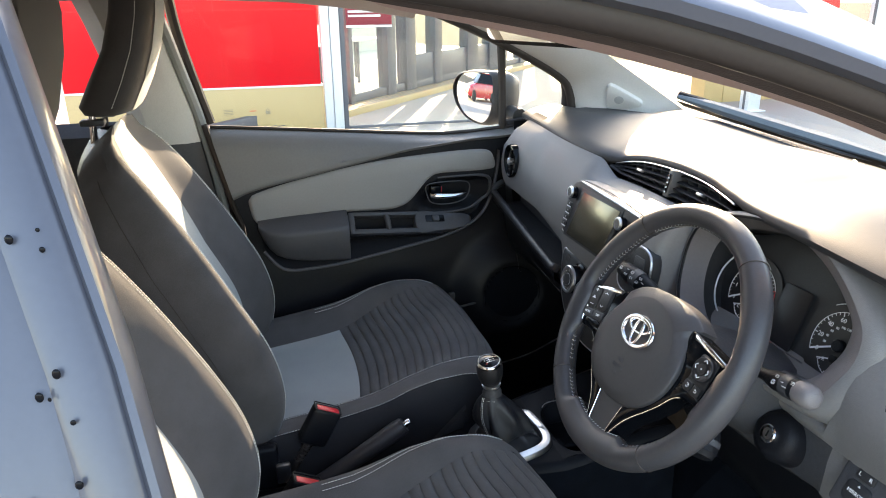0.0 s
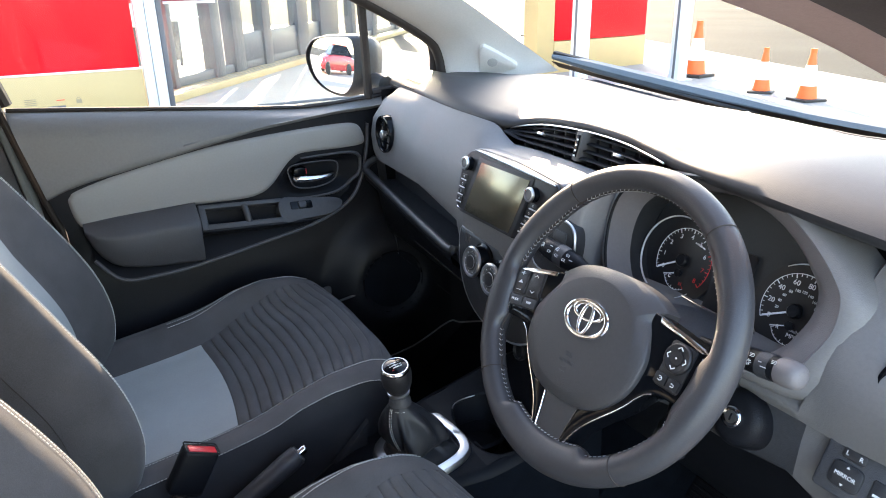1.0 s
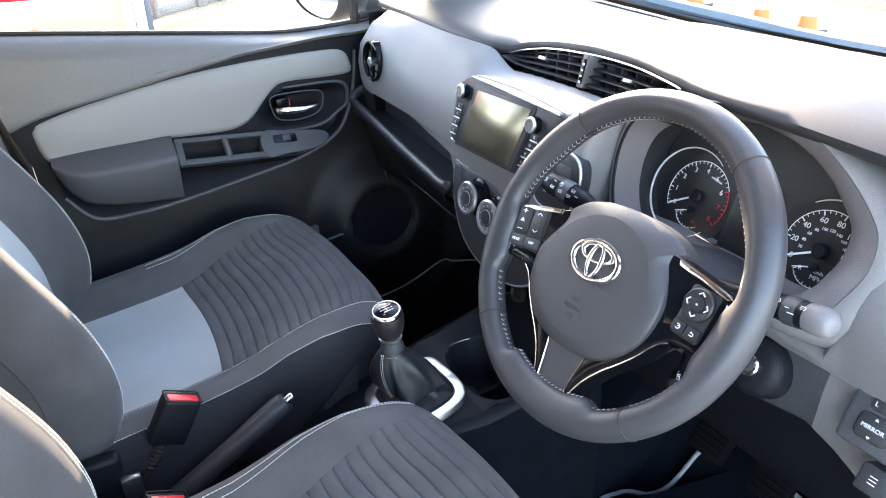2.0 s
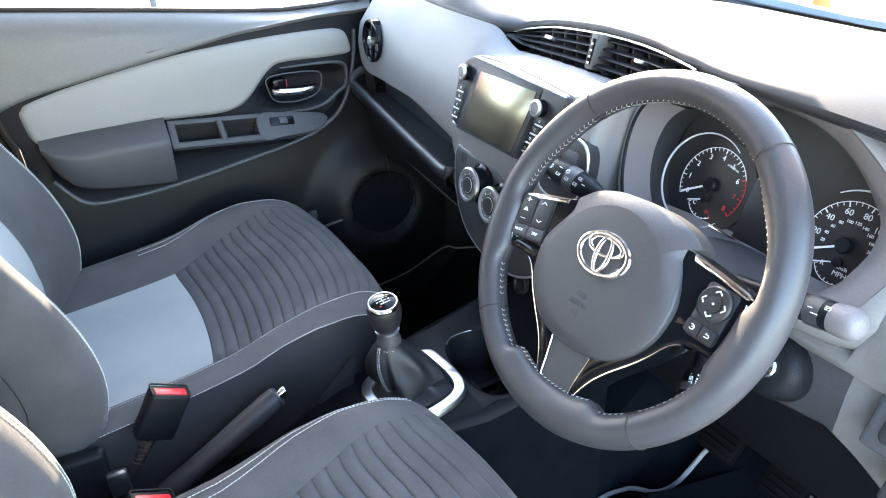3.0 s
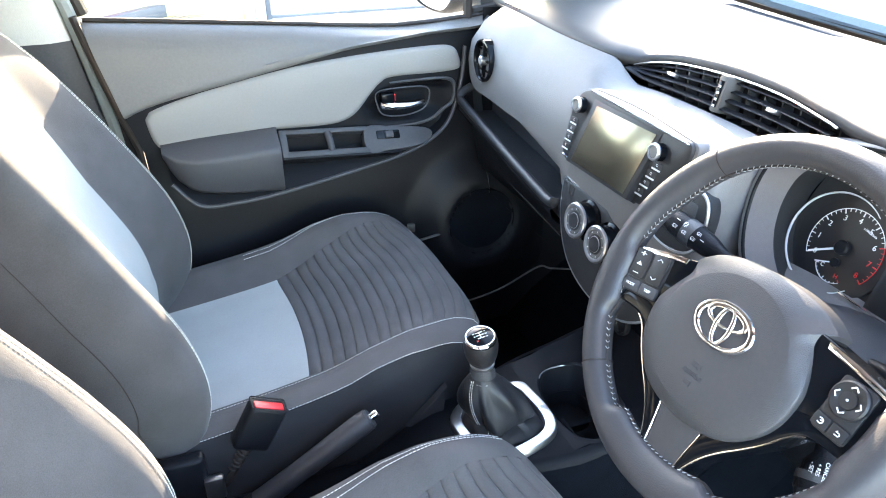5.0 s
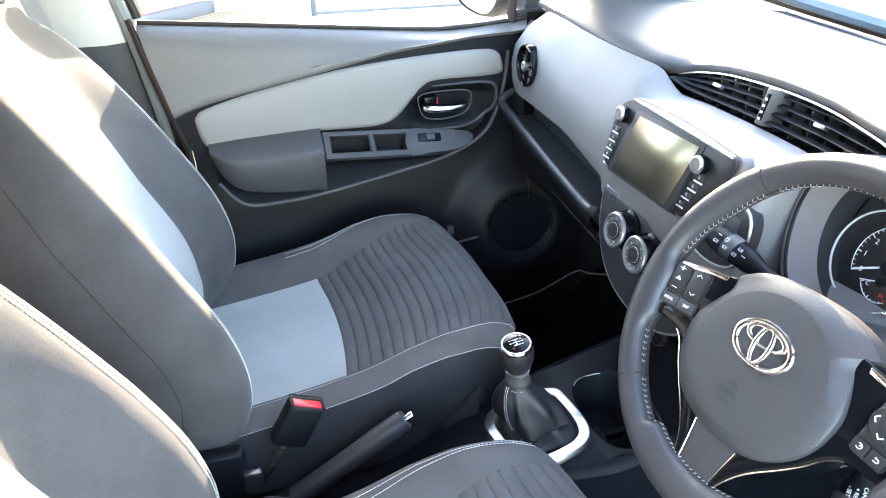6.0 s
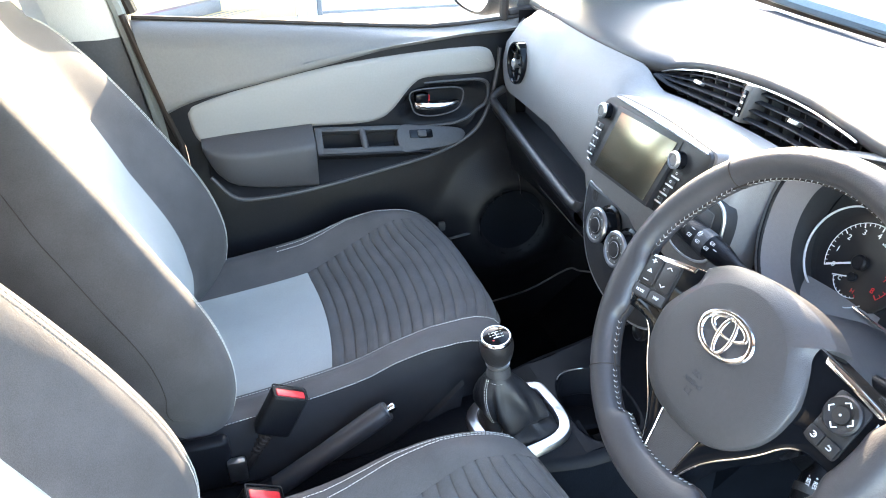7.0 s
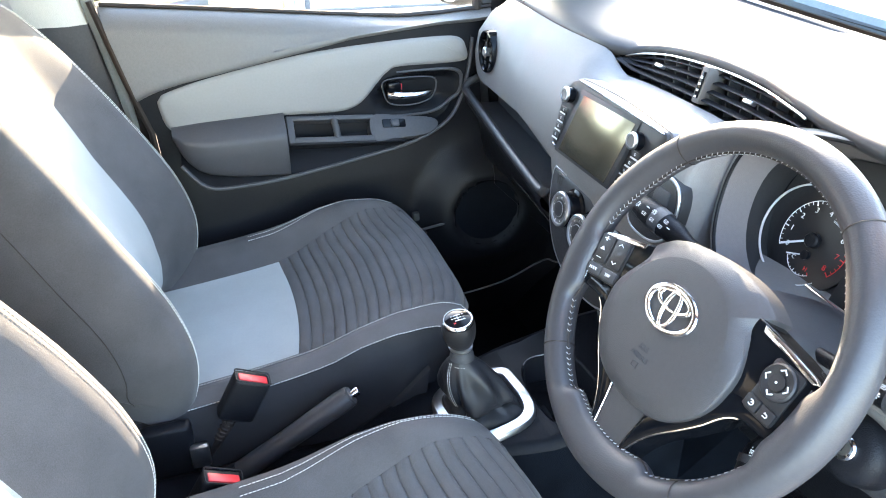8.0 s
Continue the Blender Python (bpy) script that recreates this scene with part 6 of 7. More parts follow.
    part("front_panel", loft([[surf(xb, y) for y in ycols]] + [grid[i][ja:jb + 1] for i in range(len(xs) - 3, n + 1)]), FABRIC, t, "charcoal cloth front of the cushion", angle=70)
    part("side_valance", plate([(-0.02, 0.200), (0.135, 0.352), (0.128, 0.290), (0.10, 0.262), (0.03, 0.215), (-0.02, 0.16)], 0.012, 0.003, frame_m((0, -0.272, 0), (1, 0, 0), (0, 0, 1), (0, -1, 0))), SHADED_SKIRT, t, "cloth side flap darkened for shade")
    part("side_cover", box(-0.30, 0.17, -0.268, -0.250, 0.06, 0.235, 0.006), LOW_PLASTIC, t, "charcoal plastic seat side")
    part("side_cover", box(-0.30, 0.17, 0.250, 0.268, 0.06, 0.235, 0.006), LOW_PLASTIC, t, "charcoal plastic seat side")
    part("seat_base", box(-0.28, 0.19, -0.22, 0.22, 0.03, 0.26, 0.01), LOW_PLASTIC, t)
    for y in (-0.21, 0.21):
        part("seat_rail", box(-0.30, 0.22, y - 0.018, y + 0.018, 0.0, 0.04, 0.004), SATIN, t, "metal seat rail")
    # stitching along the bolsters
    up = Vector((0, 0, 0.0011))
    bars = []

    def line(jf, i0, i1):
        k = int(jf)
        return [grid[i][k].lerp(grid[i][k + 1], jf - k) + up for i in range(i0, i1)]
    for jf in (ja - 0.9, 3.9):
        bars.append(dashes(line(jf, 1, n - 3), 0.0052, 0.0037, 0.00052))
    for jf in (m - 5.5, m - 6.1):
        bars.append(dashes(line(jf, 8, n - 4), 0.0052, 0.0037, 0.00052))
    part("cushion_stitching", join(*bars), THREAD, t, "pale double stitching", kind="stuff")

    # backrest: stations along its length, columns across
    # (front x of the bolster crest, z) as a smooth line
    crest = spline([(-0.235, 0, 0.300), (-0.205, 0, 0.345), (-0.192, 0, 0.420), (-0.212, 0, 0.510), (-0.262, 0, 0.612), (-0.318, 0, 0.712), (-0.376, 0, 0.800), (-0.418, 0, 0.850)], 5)
    ns = len(crest) - 1
    G = []
    for i, c in enumerate(crest):
        f = i / ns
        tn = (crest[min(i + 1, ns)] - crest[max(i - 1, 0)]).normalized()
        nrm = Vector((tn.z, 0, -tn.x))          # forward
        w = lerp(f, (0, 0.3, 0.55, 0.8, 0.93, 1.0), (0.245, 0.262, 0.255, 0.225, 0.200, 0.165))
        depth = lerp(f, (0, 0.3, 0.6, 0.85, 1.0), (0.055, 0.075, 0.062, 0.030, 0.012))
        thick = lerp(f, (0, 0.2, 0.7, 1.0), (0.14, 0.185, 0.165, 0.085))
        row = []
        # side (rear to front), front face, side (front to rear)
        side = ((-thick, 0.90), (-thick * 0.8, 0.97), (-thick * 0.5, 1.0), (-thick * 0.25, 1.0), (-0.022, 0.988))
        for d, k in side:
            row.append(c + nrm * d + Vector((0, -w * k, 0)))
        for v in np.linspace(-0.965, 0.965, 33):
            a = abs(v)
            prof = lerp(a, (0, 0.40, 0.52, 0.66, 0.78, 0.86, 0.92, 0.965), (-1.0, -0.93, -0.80, -0.42, -0.12, -0.01, -0.02, -0.10))
            if a > 0.92:
                row.append(c + nrm * (-0.004 - (a - 0.92) * 0.12) + Vector((0, v * w, 0)))
            else:
                row.append(c + nrm * (prof * depth) + Vector((0, v * w, 0)))
        for d, k in side[::-1]:
            row.append(c + nrm * d + Vector((0, w * k, 0)))
        G.append(row)
    last = G[-1]
    mid = sum(last, Vector()) / len(last)
    for k, lift in ((0.93, 0.016), (0.78, 0.030), (0.5, 0.038), (0.2, 0.040)):
        G.append([mid + (p - mid) * k + Vector((-0.006, 0, lift)) for p in last])
    nc = len(last) - 1
    # boundaries of the pale centre panel (column index)
    c0, c1 = 5 + 9, 5 + 32 - 9
    e0, e1 = 5 + 3, 5 + 32 - 3

    def bp(j0, j1, i0=0, i1=None):
        i1 = len(G) - 1 if i1 is None else i1
        return loft([G[i][j0:j1 + 1] for i in range(i0, i1 + 1)])
    part("backrest_bolster", bp(0, c0), FABRIC, t, "charcoal cloth backrest bolster", angle=70)
    part("backrest_bolster", bp(c1, nc), FABRIC, t, "charcoal cloth backrest bolster", angle=70)
    part("backrest_panel", bp(c0, c1), FABRIC_LIGHT, t, "pale grey cloth backrest panel", angle=70)
    rows_b = [[g[0], g[0].lerp(g[nc], 0.2) + Vector((-0.012, 0, 0)), g[0].lerp(g[nc], 0.5) + Vector((-0.02, 0, 0)), g[0].lerp(g[nc], 0.8) + Vector((-0.012, 0, 0)), g[nc]] for g in G]
    part("backrest_rear", loft(rows_b), DARK_PLASTIC, t, "charcoal backrest rear")
    bars = []
    for jf in (5 + 1.35, 5 + 1.85):
        for q in (jf, nc - jf):
            k = int(q)
            pts = []
            for i in range(2, ns):
                p = G[i][k].lerp(G[i][k + 1], q - k)
                e = (p - (G[i][2] + G[i][nc - 2]) / 2).normalized()
                pts.append(p + e * 0.0007 + Vector((0.0008, 0, 0.0005)))
            bars.append(dashes(pts, 0.0052, 0.0037, 0.00052))
    part("backrest_stitching", join(*bars), THREAD, t, "pale double stitching", kind="stuff")
    for j, s in ((2, -1), (nc - 2, 1)):
        part("side_seam", tube([G[i][j] + Vector((0, s * 0.0005, 0)) for i in range(3, ns)], 0.0006, 5), RUBBER, t)
    # recliner covers
    for s in (-1, 1):
        part("recliner_cover", box(-0.285, -0.215, s * 0.262 - 0.012, s * 0.262 + 0.012, 0.24, 0.335, 0.008, 3), LOW_PLASTIC, t, "black recliner cover")
    part("recliner_latch", box(-0.222, -0.196, -0.282, -0.268, 0.262, 0.300, 0.004), SATIN, t, "small satin metal latch")
    # headrest on two chrome posts
    o = []
    for z, xb_, xf, w in ((0.902, -0.440, -0.402, 0.100), (0.906, -0.456, -0.390, 0.116), (0.918, -0.462, -0.382, 0.124), (0.957, -0.441, -0.362, 0.129), (1.008, -0.412, -0.343, 0.129), (1.060, -0.395, -0.331, 0.127), (1.100, -0.387, -0.327, 0.121), (1.130, -0.382, -0.329, 0.110), (1.146, -0.374, -0.338, 0.094), (1.152, -0.364, -0.349, 0.075)):
        row = []
        xm_, dp = (xb_ + xf) / 2, (xf - xb_) / 2
        for k in range(32):
            a = 2 * math.pi * k / 32
            ca, sa = math.cos(a), math.sin(a)
            row.append(Vector((xm_ + dp * math.copysign(abs(ca) ** 0.5, ca) + (0.010 * (1 - sa * sa) if ca > 0 else 0), w * math.copysign(abs(sa) ** 0.55, sa), z)))
        o.append(row)
    o = [[p + Vector((-0.016, 0, 0)) for p in r] for r in o]
    hr = part("headrest", loft(o, True), SIDE_CLOTH, t, "charcoal cloth headrest", angle=60)
    part("headrest_panel", loft([[p + Vector((0.0015, 0, 0)) for p in r[-2:] + r[:3]] for r in o[1:-1]]), FABRIC_LIGHT, hr, "pale grey headrest front")
    part("headrest_stitching", join(*[dashes([r[k] + Vector((0.001, s_ * 0.0012, 0)) for r in o[2:-2]], 0.0052, 0.0037, 0.0005) for k, s_ in ((7, 1), (25, -1))]), THREAD, hr, kind="stuff")
    for s in (-0.055, 0.055):
        part("headrest_post", tube([(-0.468, s, 0.84), (-0.462, s, 0.925)], 0.0062, 12), CHROME, t, "chrome headrest post")
        part("post_guide", box(-0.484, -0.444, s - 0.013, s + 0.013, 0.882, 0.893, 0.004), DARK_PLASTIC, t)
    return t


p_seat = seat("charcoal and pale grey cloth passenger seat with white stitching", (0.45, 0.325, 0.205))
d_seat = copy_thing(p_seat, Matrix.Translation((0.395, -0.325, 0.195)) @ Matrix.Translation((-0.10, 0, 0.25)) @ Matrix.Rotation(radians(2.0), 4, "Y") @ Matrix.Translation((0.10, 0, -0.25)))
for c in d_seat.children_recursive:          # driver headrest front recoloured dark, to stand for the shade inside the car
    if c.name.startswith("headrest_panel"):
        c.data = c.data.copy()
        c.data.materials[0] = SIDE_CLOTH
        c["label"] = "headrest front darkened for cabin shade"
    if c.name.startswith(("headrest", "post_guide")) and c.parent == d_seat:
        c.location += Vector((-0.008, 0.0, -0.030))
d_seat["label"] = "charcoal and pale grey cloth driver seat with white stitching"

# ---- passenger door ----
ARMREST = mat("armrest_vinyl", (0.055, 0.055, 0.06), 0.5, bump=0.3, bscale=800, var=0.1, grit=0.05)
door = thing("passenger_door", "closed passenger door with grey trim and pale vinyl insert", "car door", (0.5, 0.70, 0.3))
D = left_door_m


def crease(x):
    return lerp(x, (0.14, 0.20, 0.381, 0.606, 0.783, 0.88, 0.95, 1.07), (0.842, 0.858, 0.892, 0.935, 0.953, 0.956, 0.970, 1.000))


def belt(x):
    return lerp(x, (0.12, 0.166, 0.30, 0.45, 0.60, 0.70, 0.76, 0.834, 0.944, 1.07), (1.005, 1.001, 0.990, 0.977, 0.964, 0.956, 0.955, 0.960, 0.967, 0.982))


rows = []
for x in np.linspace(0.150, 1.07, 32):
    c, b = crease(x), belt(x)
    cut = lambda z: 0.146 + lerp(z, (0.77, 0.853, 0.926, 1.013), (0.060, 0.037, 0.020, 0.0))      # slanted rear edge
    b = max(b, c + 0.004)
    k = max(0.08, min(1.0, (b - c) / 0.06))
    rows.append([(x, 0.715, b + 0.004), (x, 0.690, b + 0.006), (x, 0.678, b + 0.003), (x, 0.666, b - 0.006 * k), (x, 0.654, b - 0.020 * k), (x, 0.6475, b - 0.034 * k), (x, 0.6435, b - 0.050 * k), (x, 0.641, (b - 0.058 * k + c + 0.012 * k) / 2), (x, 0.638, c + 0.012 * k), (x, 0.636, c + 0.003), (x, 0.640, c - 0.003), (x, 0.652, c - 0.006)])
    if x < 0.26:
        rows[-1] = [(cut(p[2]) + (x - 0.150) / 0.11 * (0.26 - cut(p[2])), p[1], p[2]) for p in rows[-1]]
part("upper_trim", loft(rows), DOOR_GREY, door, "grey textured upper door trim", angle=55)


def bump_fn(v, a, b, c, d):
    f = lerp(v, (a, b, c, d), (0, 1, 1, 0))
    return f * f * (3 - 2 * f)


rows = []
SPC = (0.884, 0.529)          # middle of the loudspeaker, along and up
for x in np.concatenate([[0.207, 0.225, 0.243], np.linspace(0.26, 0.62, 12), np.linspace(0.63, 0.86, 36), np.linspace(0.868, 1.06, 20)]):
    zc = crease(x) - 0.004
    row = []
    for z in [zc] + list(np.linspace(min(zc - 0.01, 0.88), 0.75, 28)) + list(np.linspace(0.74, 0.34, 36)) + [0.28, 0.22, 0.15]:
        y = lerp(z, (0.15, 0.22, 0.34, 0.42, 0.50, 0.64, 0.72, 0.85, 0.90, 0.97), (0.70, 0.67, 0.65, 0.63, 0.632, 0.640, 0.652, 0.650, 0.650, 0.652))
        hi = lerp(x, (0.64, 0.70, 0.80, 0.84), (0.830, 0.856, 0.858, 0.845))
        y += 0.030 * bump_fn(x, 0.625, 0.69, 0.775, 0.834) * bump_fn(z, 0.765, 0.80, hi - 0.024, hi)
        d_ = math.hypot(x - SPC[0], z - SPC[1])
        f = max(0.0, min(1.0, (0.185 - d_) / 0.100))
        y -= 0.038 * f * f * (3 - 2 * f)
        if d_ < 0.079:
            y += 0.010
        xx = x
        if x < 0.26 and z > 0.3:
            rear = lerp(z, (0.32, 0.77, 0.853, 0.926), (0.225, 0.206, 0.183, 0.166))
            xx = rear + (x - 0.207) / 0.053 * (0.26 - rear)
        row.append((xx, y, z))
    rows.append(row)
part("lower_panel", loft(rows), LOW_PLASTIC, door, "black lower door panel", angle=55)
rows = [[(lerp(z, (0.32, 0.77, 0.853, 0.926, 1.013), (0.225, 0.206, 0.183, 0.166, 0.147)), y, z) for y in (0.72, 0.652)] for z in (0.32, 0.5, 0.66, 0.775, 0.853, 0.926, 1.012)]
part("rear_edge", loft(rows), RUBBER, door)
part("shut_face", loft([[(x + (lerp(z, (0.77, 0.853, 0.926, 1.013), (0.206, 0.183, 0.166, 0.147)) - 0.10) * f - 0.005 * (1 - f), 0.702, z) for x, f in ((0.07, 0.0), (0.10, 1.0))] for z in (0.30, 0.5, 0.77, 0.853, 0.926, 1.005)]), RUBBER, door, "black shut face of the door")
part("door_edge_seal", tube([(lerp(z, (0.32, 0.77, 0.853, 0.926, 1.02), (0.218, 0.199, 0.176, 0.159, 0.139)), 0.664, z) for z in np.linspace(0.34, 1.02, 12)], 0.007, 8), RUBBER, door)
pad_o = spline([(0.217, 0.826, 0), (0.222, 0.843, 0), (0.240, 0.855, 0), (0.327, 0.878, 0), (0.493, 0.908, 0), (0.65, 0.922, 0), (0.78, 0.927, 0), (0.828, 0.922, 0), (0.845, 0.900, 0), (0.846, 0.872, 0), (0.80, 0.866, 0), (0.70, 0.866, 0), (0.672, 0.856, 0), (0.650, 0.835, 0), (0.622, 0.804, 0), (0.595, 0.788, 0), (0.55, 0.782, 0), (0.427, 0.785, 0), (0.28, 0.777, 0), (0.232, 0.776, 0)], 4, True)
part("pale_insert", plate([(p.x, p.y) for p in pad_o], 0.02, 0.0125, D(0.6455), 5), DOOR_PAD, door, "pale grey padded vinyl insert", angle=70)
rows = []
for x in (0.236, 0.240, 0.248, 0.258, 0.275, 0.295, 0.33, 0.37, 0.41, 0.448, 0.452):
    zt = lerp(x, (0.234, 0.30, 0.455), (0.784, 0.789, 0.794))
    zb = lerp(x, (0.236, 0.248, 0.262, 0.28, 0.31, 0.36, 0.45), (0.765, 0.735, 0.712, 0.697, 0.687, 0.680, 0.674))
    k = lerp(x, (0.236, 0.26, 0.30), (0.3, 0.75, 1.0))
    e = 0.002 if x == 0.452 else 0.0
    rows.append([(x, y + e, z) for y, z in ((0.665, zt), (0.642, zt), (0.638, zt - 0.002), (0.636 - 0.034 * k, zt - 0.026 * k), (0.634 - 0.037 * k, zt - 0.032 * k), (0.634 - 0.038 * k, zt - 0.040 * k), (0.634 - 0.034 * k, zb + 0.008), (0.636 - 0.028 * k, zb + 0.001), (0.642 - 0.018 * k, zb - 0.002), (0.665, zb - 0.002))])
part("armrest", loft(rows, True), ARMREST, door, "charcoal padded armrest", angle=60)
# pull tray and window switch: a sloping ledge
TM = frame_m((0.455, 0.606, 0.742), (1, -0.0, -0.065), (0.0, 0.55, 0.83), (0, -0.83, 0.55))
blk = [(p.x, p.y) for p in spline([(0.174, 0.001, 0), (0.176, 0.053, 0), (0.24, 0.052, 0), (0.306, 0.046, 0), (0.318, 0.030, 0), (0.29, 0.010, 0), (0.22, 0.002, 0)], 4, True)]
tray = part("pull_tray", join(plate(blk, 0.05, 0.002, TM), box(0.0, 0.014, 0.0, 0.056, -0.05, 0.0, 0.002, m=TM), box(0.010, 0.180, 0.046, 0.056, -0.05, 0.0, 0.002, m=TM), box(0.010, 0.180, 0.0, 0.012, -0.05, 0.0, 0.002, m=TM)), DARK_PLASTIC, door, "charcoal grab tray with open wells")
# carpet black on the well floor deepens the shade in the recess
part("tray_well", box(0.008, 0.180, 0.006, 0.050, -0.048, -0.040, m=TM), CARPET, tray)
part("tray_divider", tube([TM @ Vector((0.100, 0.010, -0.004)), TM @ Vector((0.098, 0.030, 0.000)), TM @ Vector((0.096, 0.048, -0.002))], 0.007, 12), DARK_PLASTIC, tray)
part("tray_front", box(0.0, 0.24, -0.004, 0.001, -0.03, -0.001, 0.001, m=TM), LOW_PLASTIC, tray)
sw = part("window_switch", plate(round_rect(0.196, 0.246, 0.026, 0.044, 0.003), 0.002, 0.0005, TM @ pose(0, 0, 0.0018)), GLOSS_BLACK, tray, "window switch")
part("switch_rocker", box(0.214, 0.232, 0.028, 0.042, 0.0, 0.006, 0.002, m=TM), DARK_PLASTIC, sw)
# lower lip that runs under the armrest and up to the dashboard
lip = spline([(0.245, 0.612, 0.715), (0.288, 0.604, 0.668), (0.36, 0.602, 0.664), (0.447, 0.604, 0.671), (0.592, 0.612, 0.692), (0.717, 0.620, 0.715), (0.793, 0.624, 0.752), (0.828, 0.630, 0.805), (0.846, 0.636, 0.87), (0.852, 0.640, 0.92)], 5)
part("lower_lip", tube(lip, 0.0042, 8), DARK_PLASTIC, door, "raised lip below the armrest")
rows = [[p + Vector((0, 0.002, 0)), p + Vector((0, 0.05, 0.055 if p.x < 0.75 else 0.02))] for p in lip]
part("lip_shelf", loft(rows), LOW_PLASTIC, door)
# handle recess with chrome lever and lock knob
ridge = spline([(0.690, 0.646, 0.858), (0.75, 0.645, 0.859), (0.810, 0.644, 0.857), (0.830, 0.644, 0.842), (0.826, 0.643, 0.808), (0.805, 0.641, 0.794), (0.778, 0.640, 0.776), (0.740, 0.640, 0.768), (0.66, 0.640, 0.769)], 5)
part("recess_ridge", tube(ridge, [0.0015 + 0.0030 * math.sin(math.pi * (i + 1) / (len(ridge) + 1)) for i in range(len(ridge))], 8), DARK_PLASTIC, door, "charcoal ridge round the handle recess")
part("handle_cup", tube(spline([(0.662, 0.6425, 0.842), (0.715, 0.6425, 0.847), (0.766, 0.6425, 0.843), (0.774, 0.6425, 0.824), (0.760, 0.6425, 0.798), (0.716, 0.6425, 0.788), (0.674, 0.6425, 0.794), (0.661, 0.6425, 0.815)], 5, True), 0.0016, 6, True), DARK_PLASTIC, door, "rim of the handle cup")
rows = []
for x, z, h, dep in ((0.667, 0.8135, 0.0060, 0.010), (0.670, 0.8130, 0.0086, 0.014), (0.684, 0.8115, 0.0092, 0.019), (0.705, 0.8100, 0.0088, 0.021), (0.730, 0.8095, 0.0076, 0.019), (0.750, 0.8105, 0.0064, 0.015), (0.762, 0.8125, 0.0052, 0.009), (0.766, 0.8135, 0.0030, 0.006)):
    rows.append([(x, 0.652 - dep * k - (0.0 if k < 1 else 0.002), z + h * e) for k, e in ((0.0, 1.0), (0.75, 1.0), (0.95, 0.72), (1.0, 0.1), (0.96, -0.55), (0.75, -0.9), (0.0, -0.9))])
part("door_handle", loft(rows, True), CHROME, door, "chrome inner door handle", angle=50)
part("lock_knob", box(0.668, 0.697, 0.634, 0.655, 0.8195, 0.8390, 0.004), GLOSS_BLACK, door, "gloss black lock knob")
part("lock_mark", box(0.6965, 0.6985, 0.638, 0.646, 0.8225, 0.8350), RED_PLASTIC, door)
# speaker pod in the lower corner
SPK = frame_m((SPC[0], 0.601, SPC[1]), (1, 0.0, 0.0), (0, 0.0, 1), (0.0, -1, 0.0))
spk = part("speaker_rim", lathe([(0.0815, -0.012), (0.0812, -0.001), (0.0800, 0.0012), (0.0785, 0.0008), (0.0775, -0.006)], 56, SPK, cap=False), GLOSS_BLACK, door, "slim gloss rim of the loudspeaker", angle=60)
part("speaker_grille", lathe([(0.0780, -0.0045), (0.066, -0.002), (0.04, 0.0), (0.001, 0.001)], 48, SPK), CARPET, spk, "round black speaker grille")
part("bottle_pocket", box(0.30, 0.74, 0.602, 0.625, 0.36, 0.505, 0.008), LOW_PLASTIC, door, "door pocket")
part("pocket_edge", tube([(0.60, 0.600, 0.505), (0.72, 0.600, 0.510), (0.80, 0.602, 0.52)], 0.003, 6), DARK_PLASTIC, door)
part("cable_clip", box(0.704, 0.720, 0.594, 0.606, 0.536, 0.556, 0.003), DARK_PLASTIC, door, "small grey clip")
# window frame bars and glass
part("quarter_bar", tube([(0.880, 0.692, 0.950), (0.876, 0.685, 1.05), (0.868, 0.672, 1.13), (0.858, 0.655, 1.205)], 0.0105, 8), RUBBER, door, "black quarter light bar")
part("window_frame", tube(spline([(0.152, 0.69, 1.02), (0.128, 0.672, 1.12), (0.108, 0.648, 1.22), (0.10, 0.625, 1.30), (0.095, 0.60, 1.38)], 3), 0.012, 8), RUBBER, door, "black window frame")
part("window_strip", tube([(x, 0.688, belt(x) + 0.008) for x in np.linspace(0.15, 1.08, 14)], 0.005, 6), RUBBER, door)
frq = spline([(0.888, 0.684, 1.190), (0.96, 0.684, 1.145), (1.03, 0.688, 1.105), (1.052, 0.692, 1.07), (1.056, 0.694, 1.03), (1.046, 0.695, 0.999), (0.96, 0.695, 0.986), (0.89, 0.694, 0.979)], 4)
part("quarter_frame", tube(frq, 0.010, 8), RUBBER, door, "black quarter light frame")
rows = [[(x, lerp(z, (0.98, 1.1, 1.2, 1.3), (0.700, 0.685, 0.662, 0.632)), z) for x in np.linspace(0.12, 0.87, 6)] for z in (0.94, 1.1, 1.2, 1.3)]
w = part("window_pane", loft(rows), GLASS, door, "clear raised door glass")
w.visible_shadow = False
rows = [[(0.885, 0.697, 0.955), (1.06, 0.700, 0.955)], [(0.88, 0.684, 1.08), (1.055, 0.690, 1.08)], [(0.87, 0.668, 1.19), (0.90, 0.672, 1.185)]]
w = part("quarter_pane", loft(rows), GLASS, door, "small fixed quarter glass")
w.visible_shadow = False
# tweeter cover on the far pillar
_n = Vector((-0.42, -0.66, -0.50)).normalized()
_x = (Vector((0.70, -0.62, -0.10)) - _n * Vector((0.70, -0.62, -0.10)).dot(_n)).normalized()
TW = frame_m(Vector((1.152, 0.5665, 1.046)) + _n * 0.006, _x, _n.cross(_x), _n)
TWEETER = mat("pale_perforated_grille", (0.40, 0.40, 0.40), 0.8, var=0.2, scale=200)
